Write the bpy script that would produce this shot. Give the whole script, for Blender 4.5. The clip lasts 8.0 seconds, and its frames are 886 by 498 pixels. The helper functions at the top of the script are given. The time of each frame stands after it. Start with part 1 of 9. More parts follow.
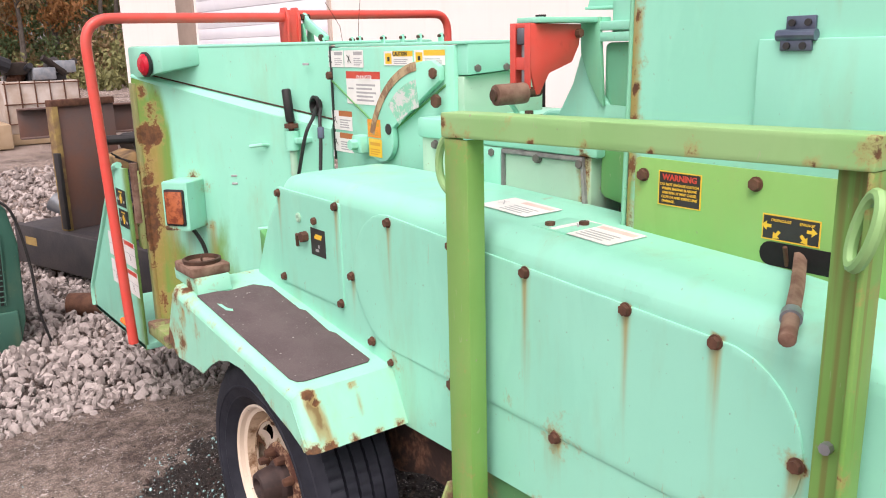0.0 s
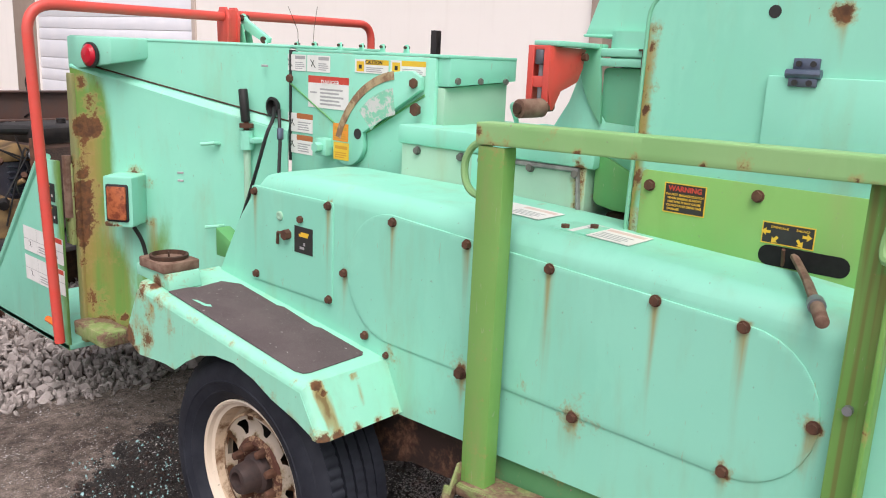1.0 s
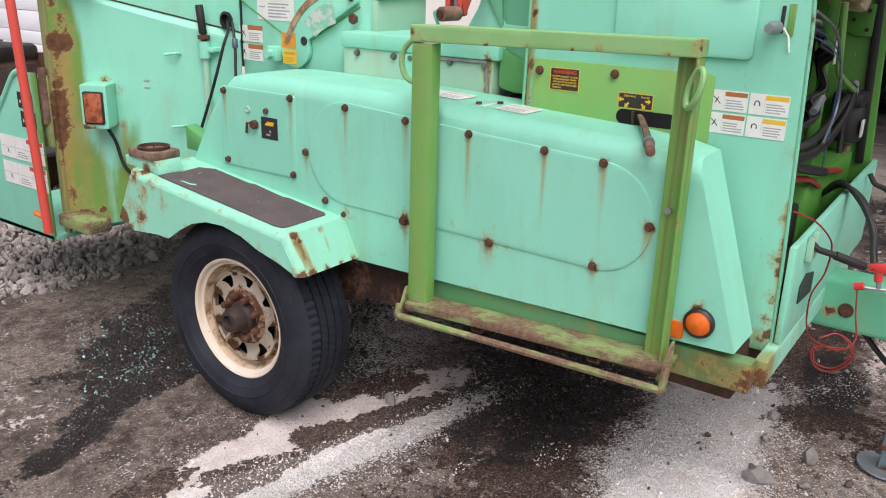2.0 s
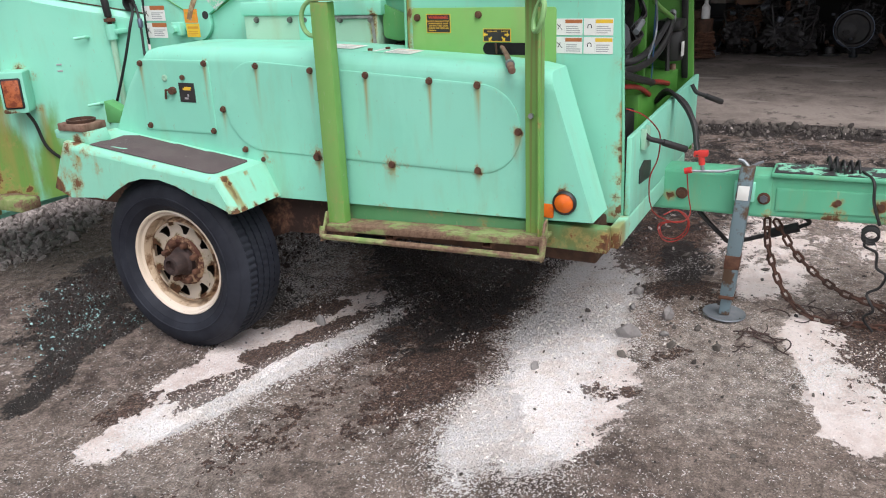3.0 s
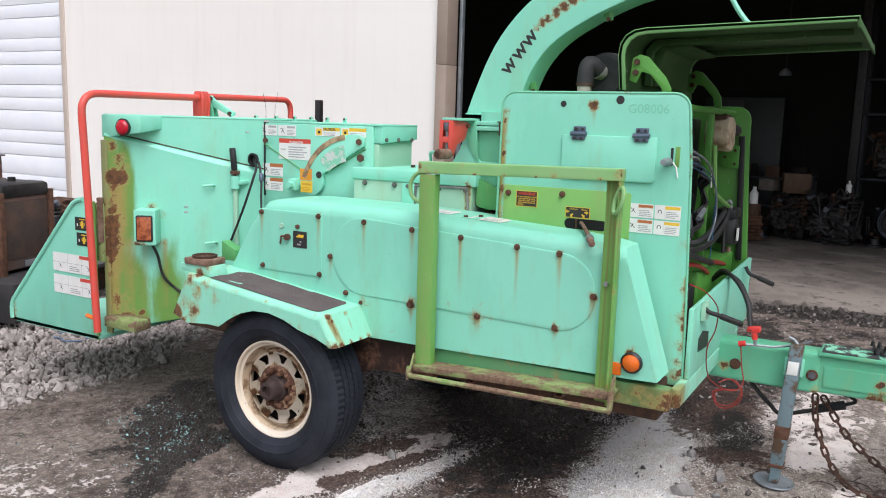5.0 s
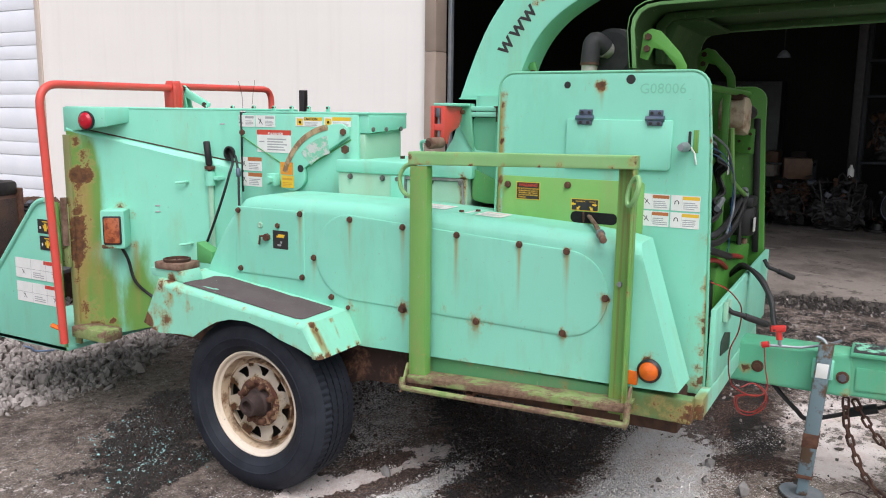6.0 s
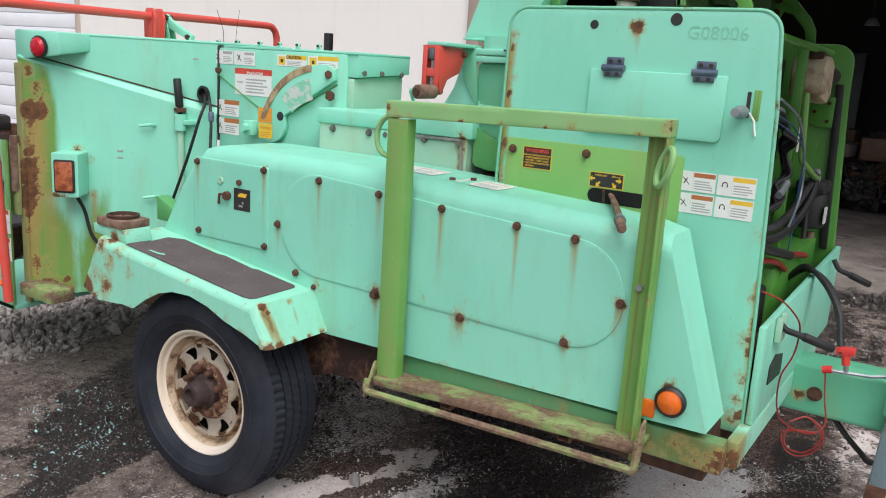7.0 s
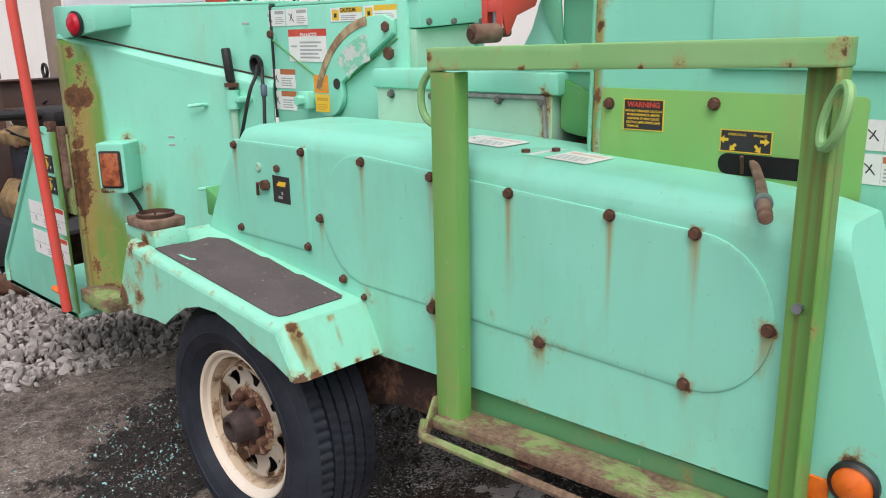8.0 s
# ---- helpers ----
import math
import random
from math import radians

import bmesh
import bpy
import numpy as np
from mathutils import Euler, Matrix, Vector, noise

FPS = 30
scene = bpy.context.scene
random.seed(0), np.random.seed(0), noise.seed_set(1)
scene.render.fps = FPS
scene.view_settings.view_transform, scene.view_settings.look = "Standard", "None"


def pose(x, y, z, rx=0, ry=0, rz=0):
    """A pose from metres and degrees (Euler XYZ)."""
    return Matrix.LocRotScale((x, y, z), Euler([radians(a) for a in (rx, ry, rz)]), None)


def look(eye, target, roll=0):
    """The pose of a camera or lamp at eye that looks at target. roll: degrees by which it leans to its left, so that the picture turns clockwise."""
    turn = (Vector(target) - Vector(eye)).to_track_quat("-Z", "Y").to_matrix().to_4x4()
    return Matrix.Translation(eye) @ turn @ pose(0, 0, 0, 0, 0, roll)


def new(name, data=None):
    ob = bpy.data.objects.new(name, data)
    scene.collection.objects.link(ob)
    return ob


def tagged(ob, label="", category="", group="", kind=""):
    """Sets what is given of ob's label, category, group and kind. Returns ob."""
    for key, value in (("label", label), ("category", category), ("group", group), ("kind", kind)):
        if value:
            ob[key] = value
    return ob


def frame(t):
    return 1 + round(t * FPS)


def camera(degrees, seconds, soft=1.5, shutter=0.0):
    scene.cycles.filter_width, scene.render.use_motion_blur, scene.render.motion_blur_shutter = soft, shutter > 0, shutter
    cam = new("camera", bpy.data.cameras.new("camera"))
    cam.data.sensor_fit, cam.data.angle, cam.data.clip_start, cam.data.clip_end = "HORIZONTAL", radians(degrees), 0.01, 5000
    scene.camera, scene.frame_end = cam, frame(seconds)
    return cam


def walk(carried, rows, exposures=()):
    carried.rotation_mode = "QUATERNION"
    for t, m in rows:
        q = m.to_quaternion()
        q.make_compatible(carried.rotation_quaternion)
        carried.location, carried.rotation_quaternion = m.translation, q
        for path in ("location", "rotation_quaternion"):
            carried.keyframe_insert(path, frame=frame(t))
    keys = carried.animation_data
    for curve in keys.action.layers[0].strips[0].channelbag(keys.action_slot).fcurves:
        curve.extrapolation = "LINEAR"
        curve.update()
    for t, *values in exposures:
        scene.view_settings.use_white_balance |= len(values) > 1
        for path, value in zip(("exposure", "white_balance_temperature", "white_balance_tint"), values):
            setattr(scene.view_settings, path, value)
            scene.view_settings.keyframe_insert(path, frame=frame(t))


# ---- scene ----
cam = camera(56.9, 8.0, 1.05)
PATH = [
    (0, (-0.027, -0.021, 1.615), (1.134, 1.534, 1.131), -1.4),
    (0.5, (-0.167, 0.139, 1.629), (1.169, 1.521, 1.076), -0.8),
    (1, (-0.442, 0.158, 1.618), (1.02, 1.444, 1.162), 2.6),
    (1.5, (-0.705, 0.007, 1.628), (0.796, 1.257, 1.198), 3.0),
    (2, (-1.016, -0.203, 1.622), (0.542, 0.879, 0.988), 1.8),
    (3.3, (-1.683, -0.504, 1.566), (0.055, 0.276, 0.958), -2.1),
    (3.5, (-1.78, -0.529, 1.575), (0.025, 0.212, 1.134), 0.8),
    (4, (-1.921, -0.539, 1.638), (-0.144, 0.332, 1.349), 0.5),
    (4.5, (-1.956, -0.502, 1.654), (-0.243, 0.487, 1.358), 1.8),
    (4.7, (-1.976, -0.498, 1.66), (-0.259, 0.482, 1.356), 2.0),
    (5.8, (-1.776, -0.347, 1.625), (-0.057, 0.621, 1.298), 0.6),
    (6, (-1.685, -0.31, 1.631), (0.04, 0.648, 1.301), 0.7),
    (6.5, (-1.37, -0.227, 1.596), (0.333, 0.766, 1.255), 0.7),
    (7, (-1.017, -0.196, 1.585), (0.624, 0.862, 1.155), 3.6),
    (7.5, (-0.634, -0.058, 1.549), (0.86, 1.165, 1.027), 1.6),
    (8, (-0.323, 0.011, 1.512), (1.059, 1.364, 1.002), -1.1),
]
EXPOSURES = [(0, 0.40, 7000, 26), (0.5, 0.23, 6850, 22), (1.0, 0.15, 6700, 19), (2.0, 0.04, 6600, 18), (3.5, 0.12, 6350, 14), (4.5, 0.14, 6250, 13), (6.0, 0.06, 6350, 14), (7.0, -0.02, 6400, 13), (8, -0.05, 6450, 14)]
walk(cam, [(t, look(eye, target, roll)) for t, eye, target, roll in PATH], EXPOSURES)

# ---- light: a bright overcast day ----
SUN_ELEVATION, SUN_TURN = radians(62), radians(225)
world = bpy.data.worlds.new("world")
scene.world = world
world.use_nodes = True
wn = world.node_tree.nodes
sky = wn.new("ShaderNodeTexSky")
sky.sky_type, sky.sun_disc, sky.sun_elevation, sky.sun_rotation = "NISHITA", False, SUN_ELEVATION, SUN_TURN
sky.dust_density, sky.ozone_density, sky.air_density = 3.0, 1.0, 1.0
hsv = wn.new("ShaderNodeHueSaturation")
hsv.inputs["Saturation"].default_value = 0.25
world.node_tree.links.new(sky.outputs[0], hsv.inputs["Color"])
world.node_tree.links.new(hsv.outputs[0], wn["Background"].inputs[0])
wn["Background"].inputs[1].default_value = 0.18
sun = new("sun", bpy.data.lights.new("sun", "SUN"))
sun.data.energy, sun.data.angle, sun.data.color = 2.1, radians(50), (1.0, 0.97, 0.93)
sun.matrix_world = look((-4.0, -3.8, 9.5), (0.6, 0.6, 0.5))


# ---- material helpers ----
class Nodes:
    """A small wrapper that adds shader nodes and links them."""

    def __init__(self, name):
        self.mat = bpy.data.materials.new(name)
        self.mat.use_nodes = True
        self.tree = self.mat.node_tree
        self.bsdf = self.tree.nodes["Principled BSDF"]
        self.coord = self.tree.nodes.new("ShaderNodeTexCoord")

    def add(self, kind, sets=None, links=None):
        n = self.tree.nodes.new(kind)
        for k, v in (sets or {}).items():
            if k == "operation":
                n.operation = v
            elif k == "interpolation_type":
                n.interpolation_type = v
            else:
                n.attribute_name = v
        for k, v in (links or {}).items():
            if isinstance(v, bpy.types.NodeSocket):
                self.tree.links.new(v, n.inputs[k])
            else:
                n.inputs[k].default_value = v
        return n

    def noise(self, scale, detail=4.0, rough=0.55, stretch=None, warp=0.0):
        src = self.coord.outputs["Object"]
        if stretch:
            src = self.add("ShaderNodeMapping", None, {"Vector": src, "Scale": stretch}).outputs[0]
        return self.add("ShaderNodeTexNoise", None, {"Vector": src, "Scale": scale, "Detail": detail, "Roughness": rough, "Distortion": warp}).outputs["Fac"]

    def ramp(self, fac, lo, hi, a=0.0, b=1.0):
        n = self.add("ShaderNodeMapRange", {"interpolation_type": "SMOOTHSTEP"}, {"Value": fac, "From Min": lo, "From Max": hi, "To Min": a, "To Max": b})
        return n.outputs[0]

    def math(self, op, a, b=0.0):
        return self.add("ShaderNodeMath", {"operation": op}, {0: a, 1: b}).outputs[0]

    def mix(self, fac, a, b):
        n = self.tree.nodes.new("ShaderNodeMix")
        n.data_type = "RGBA"
        for sock, v in ((n.inputs[0], fac), (n.inputs[6], a), (n.inputs[7], b)):
            if isinstance(v, bpy.types.NodeSocket):
                self.tree.links.new(v, sock)
            elif isinstance(v, tuple):
                sock.default_value = (*v, 1.0)[:4]
            else:
                sock.default_value = v
        return n.outputs[2]

    def attr(self, name):
        return self.add("ShaderNodeAttribute", {"attribute_name": name}).outputs["Fac"]

    def done(self, colour, rough=0.5, metal=0.0, bump=None, strength=0.2, distance=0.004, spec=None):
        for key, v in (("Base Color", colour), ("Roughness", rough), ("Metallic", metal)):
            if isinstance(v, bpy.types.NodeSocket):
                self.tree.links.new(v, self.bsdf.inputs[key])
            else:
                self.bsdf.inputs[key].default_value = (*v, 1.0) if isinstance(v, tuple) else v
        if spec is not None:
            self.bsdf.inputs["Specular IOR Level"].default_value = spec
        if bump is not None:
            b = self.add("ShaderNodeBump", None, {"Height": bump, "Strength": strength, "Distance": distance})
            self.tree.links.new(b.outputs[0], self.bsdf.inputs["Normal"])
        return self.mat


RUST_A, RUST_B = (0.065, 0.025, 0.014), (0.16, 0.064, 0.026)


def painted(name, base, tone, worn=0.0, rough=0.38, lime=(0.135, 0.285, 0.06), chips=0.0, grime=0.3, runs=0.0):
    """Weathered machine paint: slight fading, grime, bare rust and run-down stains where the mesh is marked so."""
    n = Nodes(name)
    fade = n.noise(2.2, 3)
    fine = n.noise(38, 6, 0.65)
    col = n.mix(n.ramp(fade, 0.3, 0.7), base, tone)
    dusty = n.noise(9, 5, 0.6, (1, 1, 0.25))
    col = n.mix(n.ramp(dusty, 0.50, 0.80, 0.0, grime), col, (0.30, 0.30, 0.13))
    speck = n.ramp(n.noise(75, 2, 0.5), 0.735, 0.77, 0.0, 0.5)
    col = n.mix(speck, col, (0.22, 0.26, 0.16))
    dry = n.ramp(n.noise(3.2, 6, 0.65, (1, 1, 0.35), 0.3), 0.54, 0.60, 0.0, 0.10)
    col = n.mix(dry, col, tuple(1.25 * c + 0.03 for c in tone))
    scratch = n.ramp(n.noise(26, 2, 0.4, (1, 3.5, 0.6), 1.6), 0.735, 0.75, 0.0, 0.45)
    col = n.mix(scratch, col, (0.34, 0.40, 0.25))
    old = n.math("ADD", n.attr("lime"), n.math("MULTIPLY", n.math("SUBTRACT", n.noise(14, 5, 0.6, (1, 1, 0.3)), 0.5), 0.9))
    mottle = n.mix(n.ramp(n.noise(21, 6, 0.7, (1, 1, 0.45)), 0.57, 0.74), lime, (0.15, 0.145, 0.045))
    col = n.mix(n.ramp(old, 0.25, 0.75), col, mottle)
    if runs:
        thin = n.ramp(n.noise(52, 3, 0.5, (1, 1, 0.02)), 0.56, 0.68, 0.0, runs)
        col = n.mix(thin, col, (0.19, 0.125, 0.04))
    stain = n.math("ADD", n.attr("stain"), n.math("MULTIPLY", n.math("SUBTRACT", n.noise(60, 4, 0.6, (1, 1, 0.06)), 0.5), 0.5))
    stained = n.ramp(stain, 0.10, 0.75, 0.0, 0.8)
    col = n.mix(stained, col, (0.33, 0.235, 0.07))
    col = n.mix(n.ramp(stain, 0.72, 1.05, 0.0, 0.75), col, (0.15, 0.075, 0.022))
    rough_edge = n.math("ADD", n.math("MULTIPLY", n.math("SUBTRACT", n.noise(38, 6, 0.7), 0.5), 1.0), n.math("MULTIPLY", n.math("SUBTRACT", n.noise(130, 4, 0.7), 0.5), 0.4))
    rusted = n.math("ADD", n.attr("rust"), rough_edge)
    if worn:
        flecks = n.ramp(n.noise(23, 7, 0.72, None, 0.4), 0.70 - worn, 0.78 - worn)
        rusted = n.math("MAXIMUM", rusted, n.math("MULTIPLY", flecks, 0.6))
    mask = n.ramp(rusted, 0.46, 0.62, 0.0, 0.95)
    halo = n.ramp(rusted, 0.27, 0.52, 0.0, 0.62)
    col = n.mix(halo, col, (0.36, 0.27, 0.10))
    col = n.mix(mask, col, n.mix(n.ramp(fine, 0.35, 0.65), RUST_A, RUST_B))
    if chips:
        chip = n.ramp(n.noise(55, 3, 0.6), 0.74 - chips, 0.76 - chips)
        col = n.mix(chip, col, (0.30, 0.27, 0.20))
    r = n.math("ADD", n.ramp(mask, 0, 1, rough, 0.85), n.math("MULTIPLY", fine, 0.12))
    height = n.math("ADD", n.math("MULTIPLY", fine, 0.35), n.math("MULTIPLY", mask, -0.5))
    return n.done(col, r, 0.0, height, 0.25, 0.003, 0.45)


def plain(name, base, tone, rough=0.5, metal=0.0, scale=12.0, bump=0.15, spec=None, fine=60.0):
    n = Nodes(name)
    f = n.noise(fine, 5, 0.65)
    col = n.mix(n.ramp(n.noise(scale, 4), 0.3, 0.7), base, tone)
    col = n.mix(n.ramp(f, 0.55, 0.85, 0.0, 0.35), col, tuple(0.55 * c for c in base))
    return n.done(col, n.math("ADD", rough, n.math("MULTIPLY", n.math("SUBTRACT", f, 0.5), 0.2)), metal, f, bump, 0.003, spec)


MINT = painted("mint_paint", (0.225, 0.635, 0.475), (0.255, 0.67, 0.51))
MINT_WORN = painted("mint_paint_worn", (0.25, 0.65, 0.48), (0.285, 0.68, 0.515), 0.0, 0.38, (0.25, 0.27, 0.11), 0.015, 0.35)
GREYMINT = painted("faded_mint_paint", (0.29, 0.52, 0.38), (0.35, 0.58, 0.43), 0.05, 0.5)
GREEN = painted("green_paint", (0.085, 0.30, 0.09), (0.10, 0.35, 0.12), 0.03)
BAYGREEN = painted("bay_green_paint", (0.075, 0.275, 0.04), (0.095, 0.31, 0.052), 0.03, grime=0.1)
LIME = painted("lime_paint", (0.125, 0.325, 0.065), (0.172, 0.37, 0.095), 0.0, 0.45, (0.22, 0.30, 0.06), 0.02, 0.5, 0.55)
LIME_RAIL = painted("lime_rail_paint", (0.19, 0.44, 0.15), (0.25, 0.47, 0.195), 0.0, 0.45, (0.22, 0.30, 0.06), 0.03, 0.2)
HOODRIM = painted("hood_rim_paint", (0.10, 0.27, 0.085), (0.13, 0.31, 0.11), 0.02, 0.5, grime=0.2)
# shell green darkened for the underside's shade and dirt; the rim stays lighter
HOODSHADED = painted("shaded_dirty_hood_green", (0.026, 0.080, 0.019), (0.038, 0.108, 0.027), 0.03, 0.65, grime=0.15)
LIME_WORN = painted("lime_paint_worn", (0.25, 0.37, 0.10), (0.33, 0.36, 0.17), 0.17, 0.6, chips=0.08)


def bare_tread(name, lo, hi):
    """Trodden paint: lime left in islands on brown metal."""
    n = Nodes(name)
    f, fine = n.noise(11, 8, 0.72, (1, 0.45, 1), 0.3), n.noise(70, 5, 0.7)
    iron = n.mix(n.ramp(fine, 0.3, 0.7), (0.105, 0.058, 0.036), (0.24, 0.155, 0.10))
    paint = n.mix(n.ramp(n.noise(30, 4), 0.3, 0.7), (0.17, 0.26, 0.075), (0.27, 0.31, 0.135))
    return n.done(n.mix(n.ramp(f, lo, hi), iron, paint), 0.75, 0.0, fine, 0.3, 0.003)


TREAD = bare_tread("trodden_lime_paint", 0.46, 0.55)
TREAD_BAR = bare_tread("scuffed_lime_paint", 0.46, 0.58)
# mint darkened so the paint colour holds the neck's shade
SHADEGREEN = painted("shaded_mint_paint", (0.12, 0.44, 0.27), (0.15, 0.48, 0.31), 0.0, 0.45)
DRAWMINT = painted("drawbar_mint_paint", (0.10, 0.42, 0.245), (0.125, 0.46, 0.285), 0.0, 0.45, (0.22, 0.25, 0.10), 0.012, 0.4)
CHASSIS = painted("chassis_green_paint", (0.085, 0.28, 0.115), (0.115, 0.31, 0.135), 0.03, 0.5, (0.135, 0.17, 0.055), 0.02, 0.5)
RED = plain("red_paint", (0.68, 0.075, 0.055), (0.62, 0.09, 0.07), 0.4)
RUST = plain("rusty_iron", (0.075, 0.033, 0.02), (0.14, 0.065, 0.038), 0.85, 0.1, 25, 0.5)
SOCKETRUST = plain("pale_rusty_iron", (0.13, 0.068, 0.045), (0.25, 0.165, 0.12), 0.85, 0.1, 30, 0.5)
RUST_DARK = plain("dark_rusty_iron", (0.055, 0.03, 0.02), (0.10, 0.05, 0.03), 0.8, 0.2, 25, 0.5)
n = Nodes("grip_tape")
f = n.noise(420, 2, 0.6)
col = n.mix(n.ramp(n.noise(7, 5, 0.65), 0.35, 0.65), (0.098, 0.074, 0.077), (0.122, 0.096, 0.097))
col = n.mix(n.ramp(f, 0.58, 0.66, 0.0, 0.8), col, (0.16, 0.14, 0.13))
col = n.mix(n.ramp(n.noise(95, 2, 0.5), 0.72, 0.74, 0.0, 0.8), col, (0.45, 0.44, 0.42))
GRIP = n.done(col, 0.92, 0.0, f, 0.9, 0.002, 0.25)
RUBBER = plain("tyre_rubber", (0.010, 0.012, 0.019), (0.022, 0.026, 0.036), 0.68, 0, 7, 0.3, 0.3, 45)
BLACK = plain("black_plastic", (0.012, 0.012, 0.013), (0.02, 0.02, 0.02), 0.5)
STEEL = plain("worn_steel", (0.22, 0.26, 0.29), (0.32, 0.34, 0.36), 0.45, 0.6)
ZINC = plain("dark_zinc_steel", (0.10, 0.13, 0.19), (0.16, 0.19, 0.25), 0.4, 0.7)
CHAINMAT = plain("rusty_chain", (0.05, 0.027, 0.02), (0.10, 0.048, 0.033), 0.8, 0.3)
WHITE = plain("sticker_white", (0.72, 0.73, 0.70), (0.78, 0.78, 0.76), 0.4, 0, 20, 0.03)
INK = plain("sticker_black", (0.02, 0.02, 0.02), (0.03, 0.03, 0.03), 0.45, 0, 20, 0.03)
GREYINK = plain("sticker_grey_text", (0.33, 0.33, 0.34), (0.4, 0.4, 0.4), 0.45, 0, 20, 0.03)
BURNT = plain("sticker_burnt_orange", (0.46, 0.15, 0.05), (0.42, 0.14, 0.05), 0.45, 0, 20, 0.03)
ORANGE = plain("sticker_orange", (0.75, 0.25, 0.02), (0.78, 0.30, 0.04), 0.4, 0, 20, 0.03)
YELLOW = plain("sticker_yellow", (0.78, 0.50, 0.03), (0.74, 0.47, 0.05), 0.4, 0, 20, 0.03)
STICKRED = plain("sticker_red", (0.55, 0.045, 0.03), (0.6, 0.08, 0.05), 0.4, 0, 20, 0.03)

# ---- mesh helpers ----
BASE = {}
SPOTS = []
FLECKS = []
STREAKS = []
LIMES = []


def marks(co):
    """Rust, run-down stain and worn-to-lime amounts at points of the machine."""
    rust, stain, lime = (np.zeros(len(co)) for _ in range(3))
    for x, y, z, r, run in SPOTS:
        d = co - (x, y, z)
        flat = d[:, 0] ** 2 + d[:, 1] ** 2
        rust = np.maximum(rust, np.exp(-(flat + d[:, 2] ** 2) / (r * r)))
        if run:
            w = 0.008 + 0.33 * r
            down = np.clip(-d[:, 2], 0, None)
            run_down = np.exp(-flat / (w * w)) * np.exp(-down / run) * (d[:, 2] < 0.01)
            stain = np.maximum(stain, 0.95 * run_down)
    for x, y, z, r, amount in FLECKS:
        rust = np.maximum(rust, amount * np.exp(-((co - (x, y, z)) ** 2).sum(1) / (r * r)))
    for p, q, w, amount in STREAKS:
        p, q = np.array(p), np.array(q)
        t = np.clip(((co - p) @ (q - p)) / ((q - p) @ (q - p)), 0, 1)
        d = ((co - p - t[:, None] * (q - p)) ** 2).sum(1)
        stain = np.maximum(stain, amount * (1 - 0.4 * t) * np.exp(-d / (w * w)))
    for (x, y, z), (sx, sy, sz), amount in LIMES:
        d = (co - (x, y, z)) / (sx, sy, sz)
        lime = np.maximum(lime, amount * np.exp(-(d * d).sum(1)))
    return rust, stain, lime


def thing(name, at, label, category, group="", kind=""):
    ob = new(name)
    ob.location = at
    ob.empty_display_size = 0.2
    BASE[ob] = Vector(at)
    return tagged(ob, label, category, group, kind)


def link(name, bm, material, parent=None, label="", sharp=28, marked=False):
    """One mesh object out of a bmesh in world places; under a thing or a part when one is given."""
    me = bpy.data.meshes.new(name)
    bmesh.ops.recalc_face_normals(bm, faces=bm.faces)
    bm.to_mesh(me)
    bm.free()
    for m in material if isinstance(material, (list, tuple)) else [material]:
        me.materials.append(m)
    n = len(me.vertices)
    co = np.empty(n * 3, np.float32)
    me.vertices.foreach_get("co", co)
    co = co.reshape(-1, 3)
    if marked:
        for key, values in zip(("rust", "stain", "lime"), marks(co.astype(float))):
            a = me.attributes.new(key, "FLOAT", "POINT")
            a.data.foreach_set("value", values.astype(np.float32))
    at = BASE[parent] if parent else Vector((*co.mean(0)[:2], co[:, 2].min()))
    me.vertices.foreach_set("co", (co - np.array(at, np.float32)).ravel())
    me.polygons.foreach_set("use_smooth", [True] * len(me.polygons))
    me.set_sharp_from_angle(angle=radians(sharp))
    ob = new(name, me)
    if parent:
        ob.parent = parent
    else:
        ob.location = at
    BASE[ob] = at
    if label:
        ob["label"] = label
    return ob


part = link


def solid(name, bm, material, label, category, group="", kind="", sharp=28, marked=False):
    """A top-level thing that is one mesh."""
    return tagged(link(name, bm, material, None, label, sharp, marked), label, category, group, kind)


def bevel(bm, width, segments=2, angle=30, edges=None):
    if edges is None:
        bm.normal_update()
        edges = [e for e in bm.edges if len(e.link_faces) == 2 and e.calc_face_angle(0) > radians(angle)]
    if edges and width > 0:
        bmesh.ops.bevel(bm, geom=edges, offset=width, offset_type="OFFSET", segments=segments, profile=0.5, affect="EDGES", clamp_overlap=True)
    return bm


def box(lo, hi, soft=0.004, bm=None, turn=None):
    own = bmesh.new()
    c = [(a + b) / 2 for a, b in zip(lo, hi)]
    s = [abs(b - a) for a, b in zip(lo, hi)]
    bmesh.ops.create_cube(own, size=1, matrix=Matrix.Translation(c) @ Matrix.Diagonal((*s, 1)))
    bevel(own, min(soft, 0.3 * min(s)))
    if turn is not None:
        bmesh.ops.transform(own, matrix=turn, verts=own.verts)
    return join(bm, own)


def join(bm, own):
    if bm is None:
        return own
    me = bpy.data.meshes.new("tmp")
    own.to_mesh(me)
    own.free()
    bm.from_mesh(me)
    bpy.data.meshes.remove(me)
    return bm


